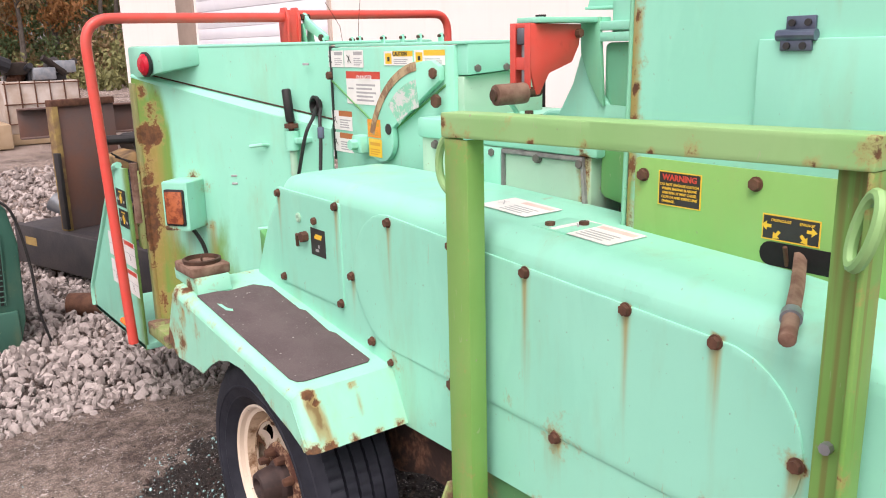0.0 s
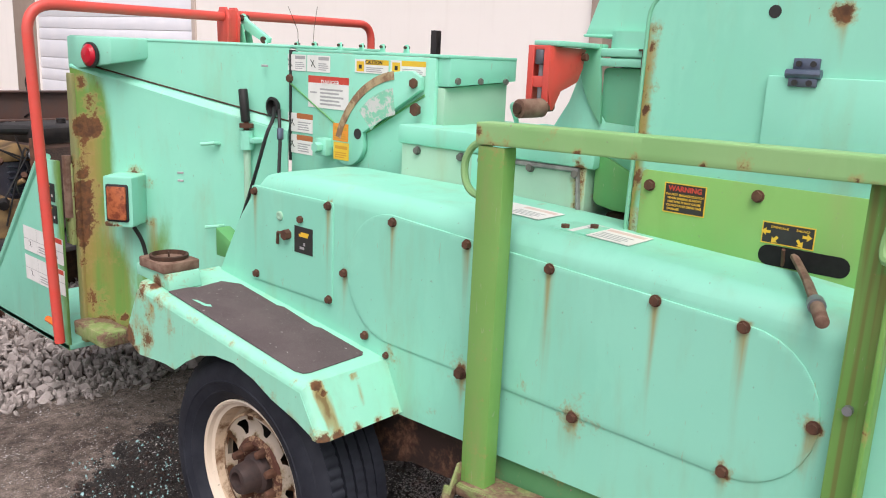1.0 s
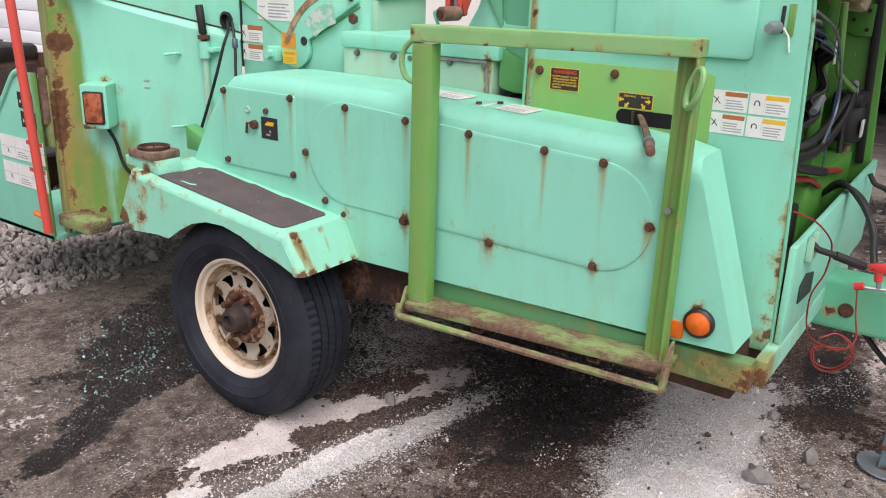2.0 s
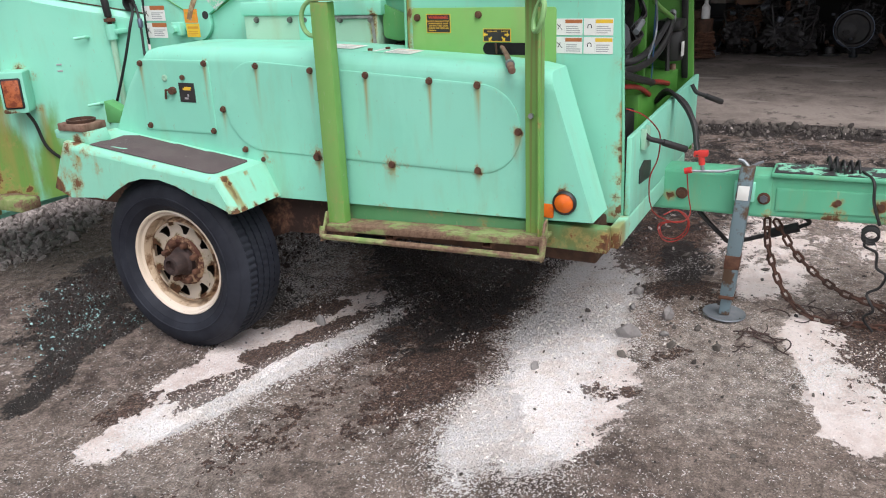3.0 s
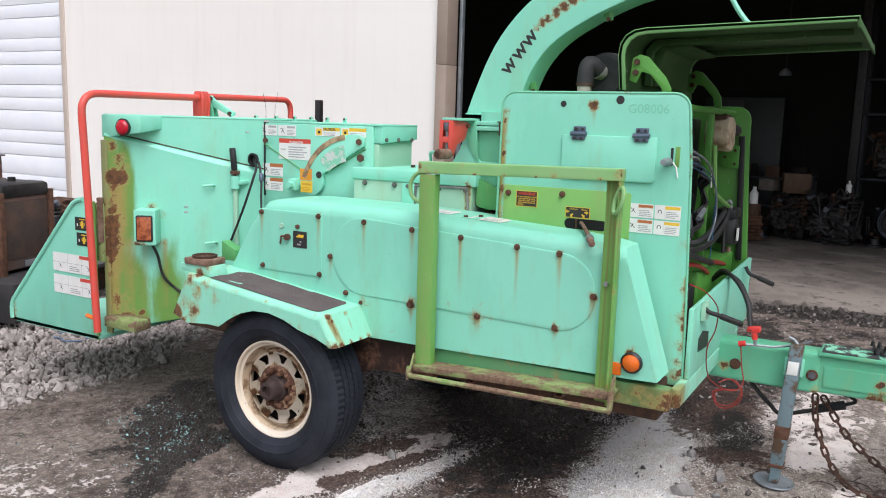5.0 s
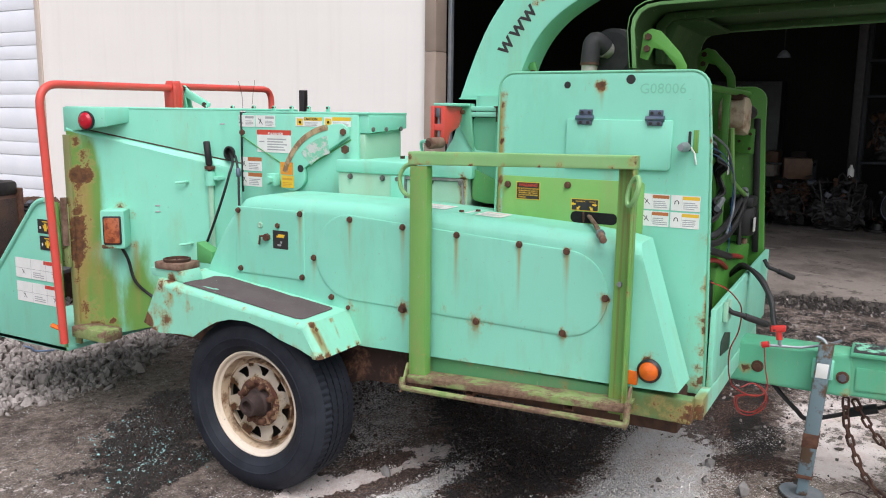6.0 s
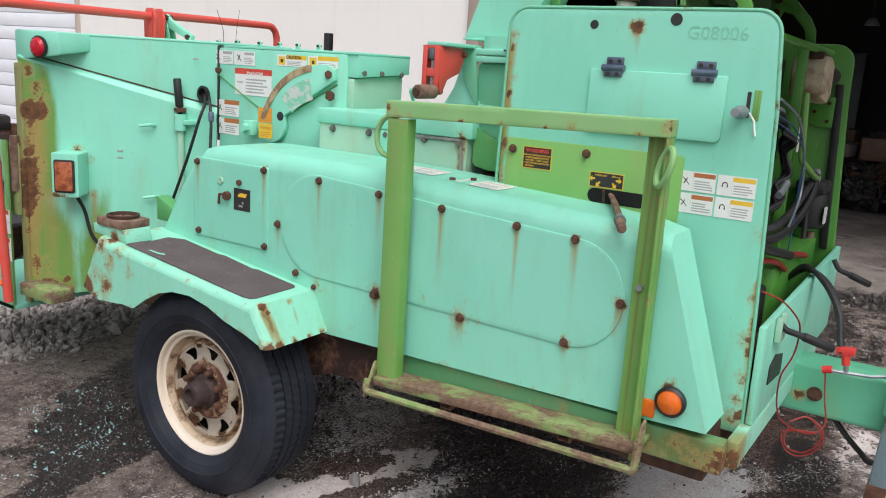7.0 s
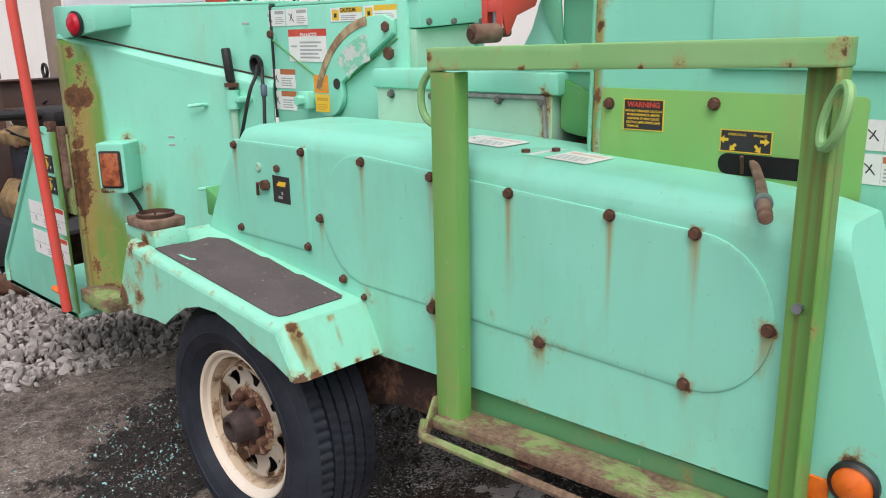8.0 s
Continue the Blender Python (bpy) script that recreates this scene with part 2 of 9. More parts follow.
def prism(outline, lo, hi, axis="x", soft=0.0, bm=None, segments=2):
    """A plate or block: an outline in the two other axes, from lo to hi along the axis."""
    own = bmesh.new()

    def at(p, c):
        return {"x": (c, *p), "y": (p[0], c, p[1]), "z": (*p, c)}[axis]

    verts = [own.verts.new(at(p, lo)) for p in outline]
    face = own.faces.new(verts)
    got = bmesh.ops.extrude_face_region(own, geom=[face])
    step = Vector(at((0, 0), hi - lo))
    bmesh.ops.translate(own, vec=step, verts=[v for v in got["geom"] if isinstance(v, bmesh.types.BMVert)])
    bmesh.ops.recalc_face_normals(own, faces=own.faces)
    bevel(own, soft, segments)
    return join(bm, own)


def rounded(a0, a1, b0, b1, r, steps=5, corners=(1, 1, 1, 1)):
    """Outline of a rectangle with rounded corners (bottom left, bottom right, top right, top left)."""
    pts = []
    spec = (((a0 + r, b0 + r), 180, (a0, b0)), ((a1 - r, b0 + r), 270, (a1, b0)), ((a1 - r, b1 - r), 0, (a1, b1)), ((a0 + r, b1 - r), 90, (a0, b1)))
    for on, ((ca, cb), start, corner) in zip(corners, spec):
        if not on:
            pts.append(corner)
            continue
        for i in range(steps + 1):
            w = radians(start + 90 * i / steps)
            pts.append((ca + r * math.cos(w), cb + r * math.sin(w)))
    return pts


def cyl(p, q, r, seg=20, r2=None, bm=None, soft=0.0, caps=True):
    p, q = Vector(p), Vector(q)
    own = bmesh.new()
    m = Matrix.Translation((p + q) / 2) @ (q - p).to_track_quat("Z", "Y").to_matrix().to_4x4()
    bmesh.ops.create_cone(own, cap_ends=caps, segments=seg, radius1=r, radius2=r if r2 is None else r2, depth=(q - p).length, matrix=m)
    bevel(own, soft, 2, 50)
    return join(bm, own)


def tube(path, r, seg=10, bm=None, closed=False, flat=None):
    """A rod or hose along a path of points."""
    own = bmesh.new()
    pts = [Vector(p) for p in path]
    n = len(pts)
    rings = []
    up = None
    for i, p in enumerate(pts):
        a, b = (pts[i - 1], pts[(i + 1) % n]) if closed else (pts[max(i - 1, 0)], pts[min(i + 1, n - 1)])
        d = (b - a).normalized()
        if up is None:
            up = d.orthogonal().normalized()
        up = (up - d * up.dot(d)).normalized()
        side = d.cross(up)
        ring = []
        for k in range(seg):
            w = 2 * math.pi * k / seg
            ring.append(own.verts.new(p + r * (math.cos(w) * up + math.sin(w) * side * (flat or 1.0))))
        rings.append(ring)
    for i in range(n if closed else n - 1):
        a, b = rings[i], rings[(i + 1) % n]
        for k in range(seg):
            own.faces.new((a[k], a[(k + 1) % seg], b[(k + 1) % seg], b[k]))
    if not closed:
        own.faces.new(rings[0][::-1])
        own.faces.new(rings[-1])
    return join(bm, own)


def smooth_path(pts, steps=8):
    """A Catmull-Rom line through the points."""
    p = [Vector(q) for q in pts]
    p = [2 * p[0] - p[1], *p, 2 * p[-1] - p[-2]]
    out = []
    for i in range(1, len(p) - 2):
        for k in range(steps):
            t = k / steps
            out.append(0.5 * ((2 * p[i]) + (p[i + 1] - p[i - 1]) * t + (2 * p[i - 1] - 5 * p[i] + 4 * p[i + 1] - p[i + 2]) * t * t + (3 * p[i] - p[i - 1] - 3 * p[i + 1] + p[i + 2]) * t ** 3))
    return [*out, p[-2]]


def bent(pts, r, steps=6):
    """A line with its inner corners rounded by r."""
    p = [Vector(q) for q in pts]
    out = [p[0]]
    for a, b, c in zip(p, p[1:], p[2:]):
        u, v = (a - b).normalized(), (c - b).normalized()
        s, e = b + u * r, b + v * r
        for k in range(steps + 1):
            t = k / steps
            out.append((1 - t) ** 2 * s + 2 * t * (1 - t) * b + t * t * e)
    return [*out, p[-1]]


def lathe(profile, centre, axis="x", seg=48, bm=None):
    """Turned shape: (along the axis, radius) pairs."""
    own = bmesh.new()
    rings = []
    for a, r in profile:
        ring = []
        for k in range(seg):
            w = 2 * math.pi * k / seg
            c, s = r * math.cos(w), r * math.sin(w)
            off = {"x": (a, c, s), "y": (c, a, s), "z": (c, s, a)}[axis]
            ring.append(own.verts.new(Vector(centre) + Vector(off)))
        rings.append(ring)
    for a, b in zip(rings, rings[1:]):
        for k in range(seg):
            own.faces.new((a[k], a[(k + 1) % seg], b[(k + 1) % seg], b[k]))
    return join(bm, own)


def cut(bm, lo, hi, step, axis):
    """Slices the mesh across an axis, to carry fine marks."""
    no = {"x": (1, 0, 0), "y": (0, 1, 0), "z": (0, 0, 1)}[axis]
    n = int((hi - lo) / step)
    for i in range(1, n):
        c = lo + (hi - lo) * i / n
        bmesh.ops.bisect_plane(bm, geom=[*bm.verts, *bm.edges, *bm.faces], plane_co=Vector(no) * c, plane_no=no)
    return bm


def turned(outline, matrix, thick, soft=0.0, bm=None):
    """A plate with its outline in a plane of its own; the matrix carries it to its place."""
    own = prism(outline, 0, thick, "z", soft)
    bmesh.ops.transform(own, matrix=matrix, verts=own.verts)
    return join(bm, own)


def facing(origin, right, up):
    """A frame whose first two axes lie on a surface and whose third points out of it."""
    r, u = Vector(right).normalized(), Vector(up).normalized()
    o = r.cross(u)
    u = o.cross(r)
    m = Matrix((r, u, o)).transposed().to_4x4()
    m.translation = Vector(origin)
    return m


SIDE = ((0, -1, 0), (0, 0, 1))


def lettering(body, size, matrix, material, name, parent, thick=0.0006, bold=0.0):
    curve = bpy.data.curves.new("text", "FONT")
    curve.body, curve.size, curve.align_x, curve.align_y, curve.extrude, curve.offset = body, size, "CENTER", "CENTER", thick, bold
    curve.resolution_u = 2
    ob = bpy.data.objects.new("text", curve)
    me = bpy.data.meshes.new_from_object(ob)
    bm = bmesh.new()
    bm.from_mesh(me)
    bpy.data.objects.remove(ob), bpy.data.meshes.remove(me)
    bmesh.ops.transform(bm, matrix=matrix, verts=bm.verts)
    return part(name, bm, material, parent)


def decal(name, matrix, w, h, parent, fills, materials, label, thick=0.0012):
    """A label: one thin sheet with printed fields. fills: (x0, x1, y0, y1, material number) in shares of its size."""
    bm = bmesh.new()
    xs = sorted({0.0, 1.0, *(round(min(max(v, 0), 1), 4) for f in fills for v in f[:2])})
    ys = sorted({0.0, 1.0, *(round(min(max(v, 0), 1), 4) for f in fills for v in f[2:4])})
    grid = [[bm.verts.new(((x - 0.5) * w, (y - 0.5) * h, thick)) for y in ys] for x in xs]
    for i in range(len(xs) - 1):
        for j in range(len(ys) - 1):
            face = bm.faces.new((grid[i][j], grid[i + 1][j], grid[i + 1][j + 1], grid[i][j + 1]))
            cx, cy = (xs[i] + xs[i + 1]) / 2, (ys[j] + ys[j + 1]) / 2
            for x0, x1, y0, y1, index in fills:
                if x0 < cx < x1 and y0 < cy < y1:
                    face.material_index = index
    edge = [e for e in bm.edges if e.is_boundary]
    got = bmesh.ops.extrude_edge_only(bm, edges=edge)
    bmesh.ops.translate(bm, vec=(0, 0, -thick), verts=[v for v in got["geom"] if isinstance(v, bmesh.types.BMVert)])
    bmesh.ops.transform(bm, matrix=matrix, verts=bm.verts)
    return part(name, bm, materials, parent, label)


def lines(x0, x1, y0, y1, rows, index, seed=0):
    """Bars for lines of small print."""
    rng = random.Random(seed)
    step = (y1 - y0) / rows
    return [(x0, x0 + (x1 - x0) * rng.uniform(0.7, 1.0), y0 + step * i, y0 + step * (i + 0.5), index) for i in range(rows)]


def pictogram(matrix, size, parent, material, kind=0):
    """A simple warning sign: crossed strokes, or a bent figure."""
    bm = bmesh.new()
    if kind == 0:
        tube([(-0.33 * size, 0.33 * size, 0), (0, 0.05 * size, 0), (0.33 * size, -0.33 * size, 0)], 0.05 * size, 4, bm)
        tube([(-0.2 * size, -0.25 * size, 0), (0, 0.05 * size, 0), (0.1 * size, 0.3 * size, 0)], 0.06 * size, 4, bm)
    else:
        tube([(0.22 * size * math.cos(radians(a)), 0.05 * size + 0.24 * size * math.sin(radians(a)), 0) for a in range(0, 181, 30)], 0.06 * size, 4, bm)
        tube([(-0.22 * size, 0.05 * size, 0), (-0.22 * size, -0.15 * size, 0)], 0.08 * size, 4, bm)
        tube([(0.22 * size, 0.05 * size, 0), (0.22 * size, -0.15 * size, 0)], 0.08 * size, 4, bm)
    bmesh.ops.transform(bm, matrix=matrix @ Matrix.Diagonal((1, 1, 0.02, 1)), verts=bm.verts)
    return part("pictogram", bm, material, parent)


def bolt(at, out, parent, size=0.012, material=None, rust=0.0, run=0.0):
    """A hexagon bolt head on its washer."""
    if rust:
        SPOTS.append((*at, rust, run))
    out = Vector(out)
    own = cyl(Vector(at), Vector(at) + out * size * 0.25, size * 1.25, 14)
    cyl(Vector(at) + out * size * 0.2, Vector(at) + out * size * 1.05, size, 6, None, own)
    return part("bolt", own, material or RUST, parent)


# ---- ground ----
def rise(x, y):
    """Height of the yard: a gentle rise towards the drawbar and the workshop's slab, with small ruts."""
    t = min(max((1.7 - y) / 1.8, 0), 1) * min(max((x + 0.5) / 1.5, 0), 1)
    z = 0.075 * t * t * (3 - 2 * t)
    t = min(max((x - 3.2) / 2.6, 0), 1)
    z += 0.03 * t * t * (3 - 2 * t)
    near = max(0.0, 1 - math.hypot(x - 1.5, y - 1.5) / 40)
    z += near * (0.012 * noise.noise((x * 1.7, y * 1.7, 0.3)) + 0.006 * noise.noise((x * 6, y * 6, 1.3)))
    return z


# patches of the yard: soft ellipses (x, y, half sizes, turn, amount) of white chalk, sand, brown damp soil and black mud, and dry tan dust
CHALK = [(0.84, 1.51, 0.62, 0.085, -17, 1.2), (0.48, 1.61, 0.32, 0.11, -16, 1.3), (1.25, 1.40, 0.35, 0.07, -12, 0.8), (1.95, 0.53, 0.55, 0.19, 6, 1.55), (1.45, 0.49, 0.40, 0.20, 5, 1.5), (0.90, 0.42, 0.42, 0.17, 12, 1.3), (0.70, 0.55, 0.35, 0.14, 5, 0.95), (1.85, 2.02, 0.50, 0.20, 25, 0.50), (1.52, -0.60, 0.30, 0.2, -40, 0.45)]
SAND = [(0.82, 1.68, 0.58, 0.15, -12, 1.3), (0.90, 1.80, 0.22, 0.10, 10, 1.15), (1.38, 1.58, 0.30, 0.11, -10, 1.2), (0.25, 1.70, 0.25, 0.12, -14, 1.1), (1.25, 1.625, 0.27, 0.065, -8, 1.05), (0.98, 1.66, 0.12, 0.06, -10, 1.0), (1.47, 1.62, 0.12, 0.08, 20, 0.95), (1.10, 0.36, 0.40, 0.22, 15, 1.15), (0.85, 0.30, 0.30, 0.14, 10, 1.0), (2.95, -0.15, 0.65, 0.33, -8, 0.62), (2.35, -0.22, 0.38, 0.20, -15, 0.72), (1.50, -0.54, 0.46, 0.15, 21, 1.2), (1.25, -0.62, 0.28, 0.18, 0, 1.1), (3.15, -0.75, 0.60, 0.40, 0, 0.55), (2.6, -1.1, 0.5, 0.35, 0, 0.5), (0.05, 2.85, 0.55, 0.60, 10, 0.42)]
DAMP = [(0.93, 1.66, 0.13, 0.055, -30, 1.5), (1.22, 1.52, 0.24, 0.06, -18, 1.6), (0.60, 1.64, 0.18, 0.05, -5, 1.5), (1.40, 1.66, 0.14, 0.06, -10, 1.3), (1.33, 1.77, 0.12, 0.06, 10, 1.0), (1.29, 1.49, 0.20, 0.05, -6, 1.0), (0.88, 1.60, 0.13, 0.045, -20, 1.0), (0.55, 1.72, 0.14, 0.05, -15, 1.0), (0.34, 1.86, 0.16, 0.07, -10, 0.8), (1.75, -0.83, 0.40, 0.28, 0, 1.25), (1.36, 0.09, 0.14, 0.06, -50, 0.6), (1.03, 0.20, 0.16, 0.06, -70, 0.55), (2.08, 0.17, 0.18, 0.11, -60, 1.15), (2.75, 0.37, 0.42, 0.17, -6, 1.5), (2.0, -0.02, 0.25, 0.08, 0, 0.6), (1.60, 0.95, 0.55, 0.16, -4, 0.8), (1.15, 0.92, 0.60, 0.20, 2, 0.85), (1.35, 1.12, 0.45, 0.10, -10, 0.8), (1.45, 1.22, 0.35, 0.08, -14, 0.8), (0.45, 1.25, 0.5, 0.12, -10, 0.5), (3.2, 0.55, 0.5, 0.16, 20, 0.8), (0.2, 2.26, 0.3, 0.06, 8, 0.6)]
WET = [(1.90, 1.18, 0.65, 0.34, 4, 1.0), (1.48, 1.08, 0.35, 0.14, 10, 0.75), (2.5, 1.5, 0.6, 0.45, 0, 1.0), (2.35, 0.95, 0.5, 0.22, 0, 0.85), (0.75, 2.47, 0.36, 0.10, 2, 0.95), (0.35, 2.32, 0.30, 0.07, 18, 0.75), (0.9, 2.75, 0.40, 0.28, 20, 0.7), (1.25, 2.95, 0.5, 0.3, 30, 0.8), (1.5, 2.0, 0.35, 0.16, 20, 0.7), (1.9, 2.6, 0.8, 0.5, 0, 1.0), (2.9, 1.6, 0.6, 1.0, 0, 0.9), (2.45, 0.20, 0.35, 0.11, 12, 0.75), (5.75, 0, 0.35, 5.5, 0, 0.9), (4.6, 0.3, 1.1, 2.5, 0, 0.40), (3.4, 0.4, 0.8, 0.8, 0, 0.42)]
DUST = [(1.28, -0.10, 0.42, 0.28, 0, 1.0), (1.70, -0.20, 0.32, 0.26, 0, 0.8), (1.0, 0.15, 0.3, 0.2, 0, 0.6), (2.6, -0.4, 0.8, 0.55, 0, 0.6), (2.2, -0.9, 0.6, 0.5, 0, 0.4), (0.2, 1.35, 0.5, 0.3, 0, 0.5)]

def patches(co, spots):
    total = np.zeros(len(co))
    for x, y, a, b, turn, amount in spots:
        c, s = math.cos(radians(turn)), math.sin(radians(turn))
        u, v = co[:, 0] - x, co[:, 1] - y
        d = ((u * c + v * s) / a) ** 2 + ((v * c - u * s) / b) ** 2
        total = np.maximum(total, amount * np.exp(-0.7 * d ** 1.5))
    return total


def ground_sheet():
    def ticks(lo, hi, fine, far):
        mid = list(np.arange(lo, hi + fine / 2, fine))
        out, step = [], fine
        c = hi
        while c < far:
            step *= 1.25
            c += step
            out.append(c)
        low, step, c = [], fine, lo
        while c > -far:
            step *= 1.25
            c -= step
            low.append(c)
        return low[::-1] + mid + out

    xs, ys = ticks(-0.6, 6.0, 0.03, 600), ticks(-1.8, 5.0, 0.03, 600)
    verts = [(x, y, rise(x, y)) for x in xs for y in ys]
    ny = len(ys)
    faces = [(i * ny + j, (i + 1) * ny + j, (i + 1) * ny + j + 1, i * ny + j + 1) for i in range(len(xs) - 1) for j in range(ny - 1)]
    me = bpy.data.meshes.new("ground")
    me.from_pydata(verts, [], faces)
    me.polygons.foreach_set("use_smooth", [True] * len(faces))
    co = np.array(verts)
    wide = [(x, y, 1.35 * a + 0.1, 1.5 * b + 0.14, turn, amount) for x, y, a, b, turn, amount in CHALK]
    for key, spots in (("chalk", CHALK), ("sand", SAND), ("damp", DAMP), ("wet", WET), ("dust", DUST), ("spill", wide)):
        at = me.attributes.new(key, "FLOAT", "POINT")
        at.data.foreach_set("value", patches(co, spots).astype(np.float32))
    n = Nodes("yard_dirt")
    big, mid, fine, grit = n.noise(0.9, 5, 0.6), n.noise(6, 6, 0.65), n.noise(45, 6, 0.7), n.noise(190, 4, 0.7)

    def field(key, wide, scale, small):
        """A patch's strength with its outline broken up at two sizes."""
        coarse = n.math("MULTIPLY", n.math("SUBTRACT", n.noise(scale, 6, 0.65, None, 0.6), 0.5), wide)
        crisp = n.math("MULTIPLY", n.math("SUBTRACT", n.noise(38, 5, 0.7), 0.5), small)
        return n.math("ADD", n.attr(key), n.math("ADD", coarse, crisp))

    def scale_by(colour, amount):
        node = n.tree.nodes.new("ShaderNodeVectorMath")
        node.operation = "SCALE"
        n.tree.links.new(colour, node.inputs[0])
        n.tree.links.new(amount, node.inputs["Scale"])
        return node.outputs[0]

    # trodden earth with darker smears and crumbs
    col = n.mix(n.ramp(mid, 0.3, 0.7), (0.084, 0.060, 0.048), (0.268, 0.212, 0.180))
    col = n.mix(n.ramp(big, 0.40, 0.58, 0, 0.65), col, (0.36, 0.29, 0.245))
    col = n.mix(n.ramp(n.noise(11, 7, 0.7, (1, 0.4, 1), 0.4), 0.56, 0.66, 0, 0.6), col, (0.05, 0.038, 0.032))
    col = n.mix(n.ramp(n.noise(3.1, 5, 0.6), 0.58, 0.70, 0, 0.35), col, (0.12, 0.062, 0.050))
    col = n.mix(n.ramp(field("dust", 0.7, 5, 0.5), 0.25, 0.75, 0, 0.9), col, n.mix(n.ramp(n.noise(14, 6, 0.7), 0.36, 0.62), (0.27, 0.222, 0.19), (0.47, 0.41, 0.365)))
    # pinkish sand with a ragged outline
    sand = field("sand", 1.3, 8, 0.9)
    sandmask = n.ramp(sand, 0.46, 0.54, 0.0, 0.97)
    sandy = n.mix(n.ramp(n.noise(9, 6, 0.7), 0.34, 0.60), (0.74, 0.63, 0.58), (0.88, 0.80, 0.76))
    col = n.mix(sandmask, col, sandy)
    # brown damp crumbs over it
    dampmask = n.ramp(field("damp", 2.2, 13, 1.6), 0.46, 0.53, 0.0, 0.97)
    col = n.mix(dampmask, col, n.mix(n.ramp(n.noise(80, 5, 0.7), 0.38, 0.62), (0.024, 0.0125, 0.010), (0.125, 0.070, 0.050)))
    # tan chips of wood on the damp soil
    col = n.mix(n.math("MULTIPLY", dampmask, n.ramp(n.noise(120, 1, 0.5), 0.62, 0.645, 0, 0.75)), col, (0.33, 0.235, 0.165))
    wetmask = n.ramp(field("wet", 1.5, 5, 1.0), 0.36, 0.50)
    col = n.mix(wetmask, col, n.mix(n.ramp(n.noise(60, 5, 0.7), 0.35, 0.65), (0.009, 0.0062, 0.0058), (0.050, 0.037, 0.031)))
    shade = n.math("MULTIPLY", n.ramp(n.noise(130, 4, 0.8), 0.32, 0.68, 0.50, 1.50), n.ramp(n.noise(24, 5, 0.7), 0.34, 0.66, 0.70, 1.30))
    calm = n.ramp(n.math("SUBTRACT", sandmask, n.math("MAXIMUM", dampmask, wetmask)), 0, 0.97, 0, 0.9)
    col = scale_by(col, n.math("ADD", n.math("MULTIPLY", shade, n.math("SUBTRACT", 1.0, calm)), calm))
    # white grit: packed in the drifts, single grains further out
    drift = field("chalk", 0.75, 6, 0.35)
    pack = n.ramp(drift, 0.50, 0.76)
    grain = n.math("ADD", n.math("MULTIPLY", n.noise(80, 2, 0.5), 0.5), n.math("MULTIPLY", n.noise(210, 1, 0.5), 0.5))
    loose = n.ramp(n.math("ADD", grain, n.math("MULTIPLY", drift, 0.32)), 0.655, 0.68)
    strewn = n.math("ADD", n.math("ADD", n.noise(115, 1, 0.5), n.math("MULTIPLY", n.attr("spill"), 0.09)), n.math("MULTIPLY", n.math("SUBTRACT", n.noise(7, 6, 0.7, None, 0.4), 0.5), 0.6))
    loose = n.math("MAXIMUM", loose, n.ramp(strewn, 0.70, 0.715))
    chalkmask = n.math("MULTIPLY", n.math("MAXIMUM", pack, loose), n.ramp(dampmask, 0, 0.97, 1.0, 0.12))
    white = scale_by(n.mix(n.ramp(n.noise(9, 6, 0.7), 0.36, 0.56), (0.78, 0.72, 0.68), (0.88, 0.86, 0.85)), n.ramp(n.noise(150, 3, 0.75), 0.30, 0.50, 0.70, 1.06))
    col = n.mix(chalkmask, col, white)
    col = n.mix(n.ramp(n.noise(70, 4, 0.65), 0.645, 0.68, 0, 0.75), col, (0.03, 0.023, 0.02))
    rough = n.ramp(wetmask, 0, 1, 0.92, 0.55)
    lumps = n.math("MULTIPLY", n.math("ADD", n.math("MULTIPLY", wetmask, 1.5), n.math("MULTIPLY", dampmask, 0.8)), n.noise(26, 5, 0.7))
    relief = n.math("MULTIPLY", n.math("ADD", n.math("MULTIPLY", fine, 0.8), n.math("MULTIPLY", grit, 0.5)), n.ramp(sandmask, 0, 1, 1.0, 0.5))
    height = n.math("ADD", n.math("ADD", relief, lumps), n.math("MULTIPLY", loose, 0.12))
    me.materials.append(n.done(col, rough, 0, height, 1.0, 0.03))
    return tagged(new("ground", me), "muddy yard of dark dirt and pale stone dust", "ground", "", "structure")


ground_sheet()


# ---- gravel ----
def stone(rng, verts, faces, at, size):
    base = [(0, 0, 1), (0.894, 0, 0.447), (0.276, 0.851, 0.447), (-0.724, 0.526, 0.447), (-0.724, -0.526, 0.447), (0.276, -0.851, 0.447),
            (0.724, 0.526, -0.447), (-0.276, 0.851, -0.447), (-0.894, 0, -0.447), (-0.276, -0.851, -0.447), (0.724, -0.526, -0.447), (0, 0, -1)]
    tris = [(0, 1, 2), (0, 2, 3), (0, 3, 4), (0, 4, 5), (0, 5, 1), (1, 6, 2), (2, 7, 3), (3, 8, 4), (4, 9, 5), (5, 10, 1), (6, 7, 2), (7, 8, 3), (8, 9, 4), (9, 10, 5), (10, 6, 1), (11, 7, 6), (11, 8, 7), (11, 9, 8), (11, 10, 9), (11, 6, 10)]
    m = Euler((rng.uniform(0, 6), rng.uniform(0, 6), rng.uniform(0, 6))).to_matrix()
    sx, sy, sz = size * rng.uniform(0.85, 1.45), size * rng.uniform(0.6, 1.0), size * rng.uniform(0.38, 0.7)
    k = len(verts)
    for p in base:
        j = rng.uniform(0.68, 1.25)
        q = m @ Vector((p[0] * sx * j, p[1] * sy * j, p[2] * sz * j))
        verts.append((at[0] + q.x, at[1] + q.y, at[2] + q.z))
    faces.extend((a + k, b + k, c + k) for a, b, c in tris)


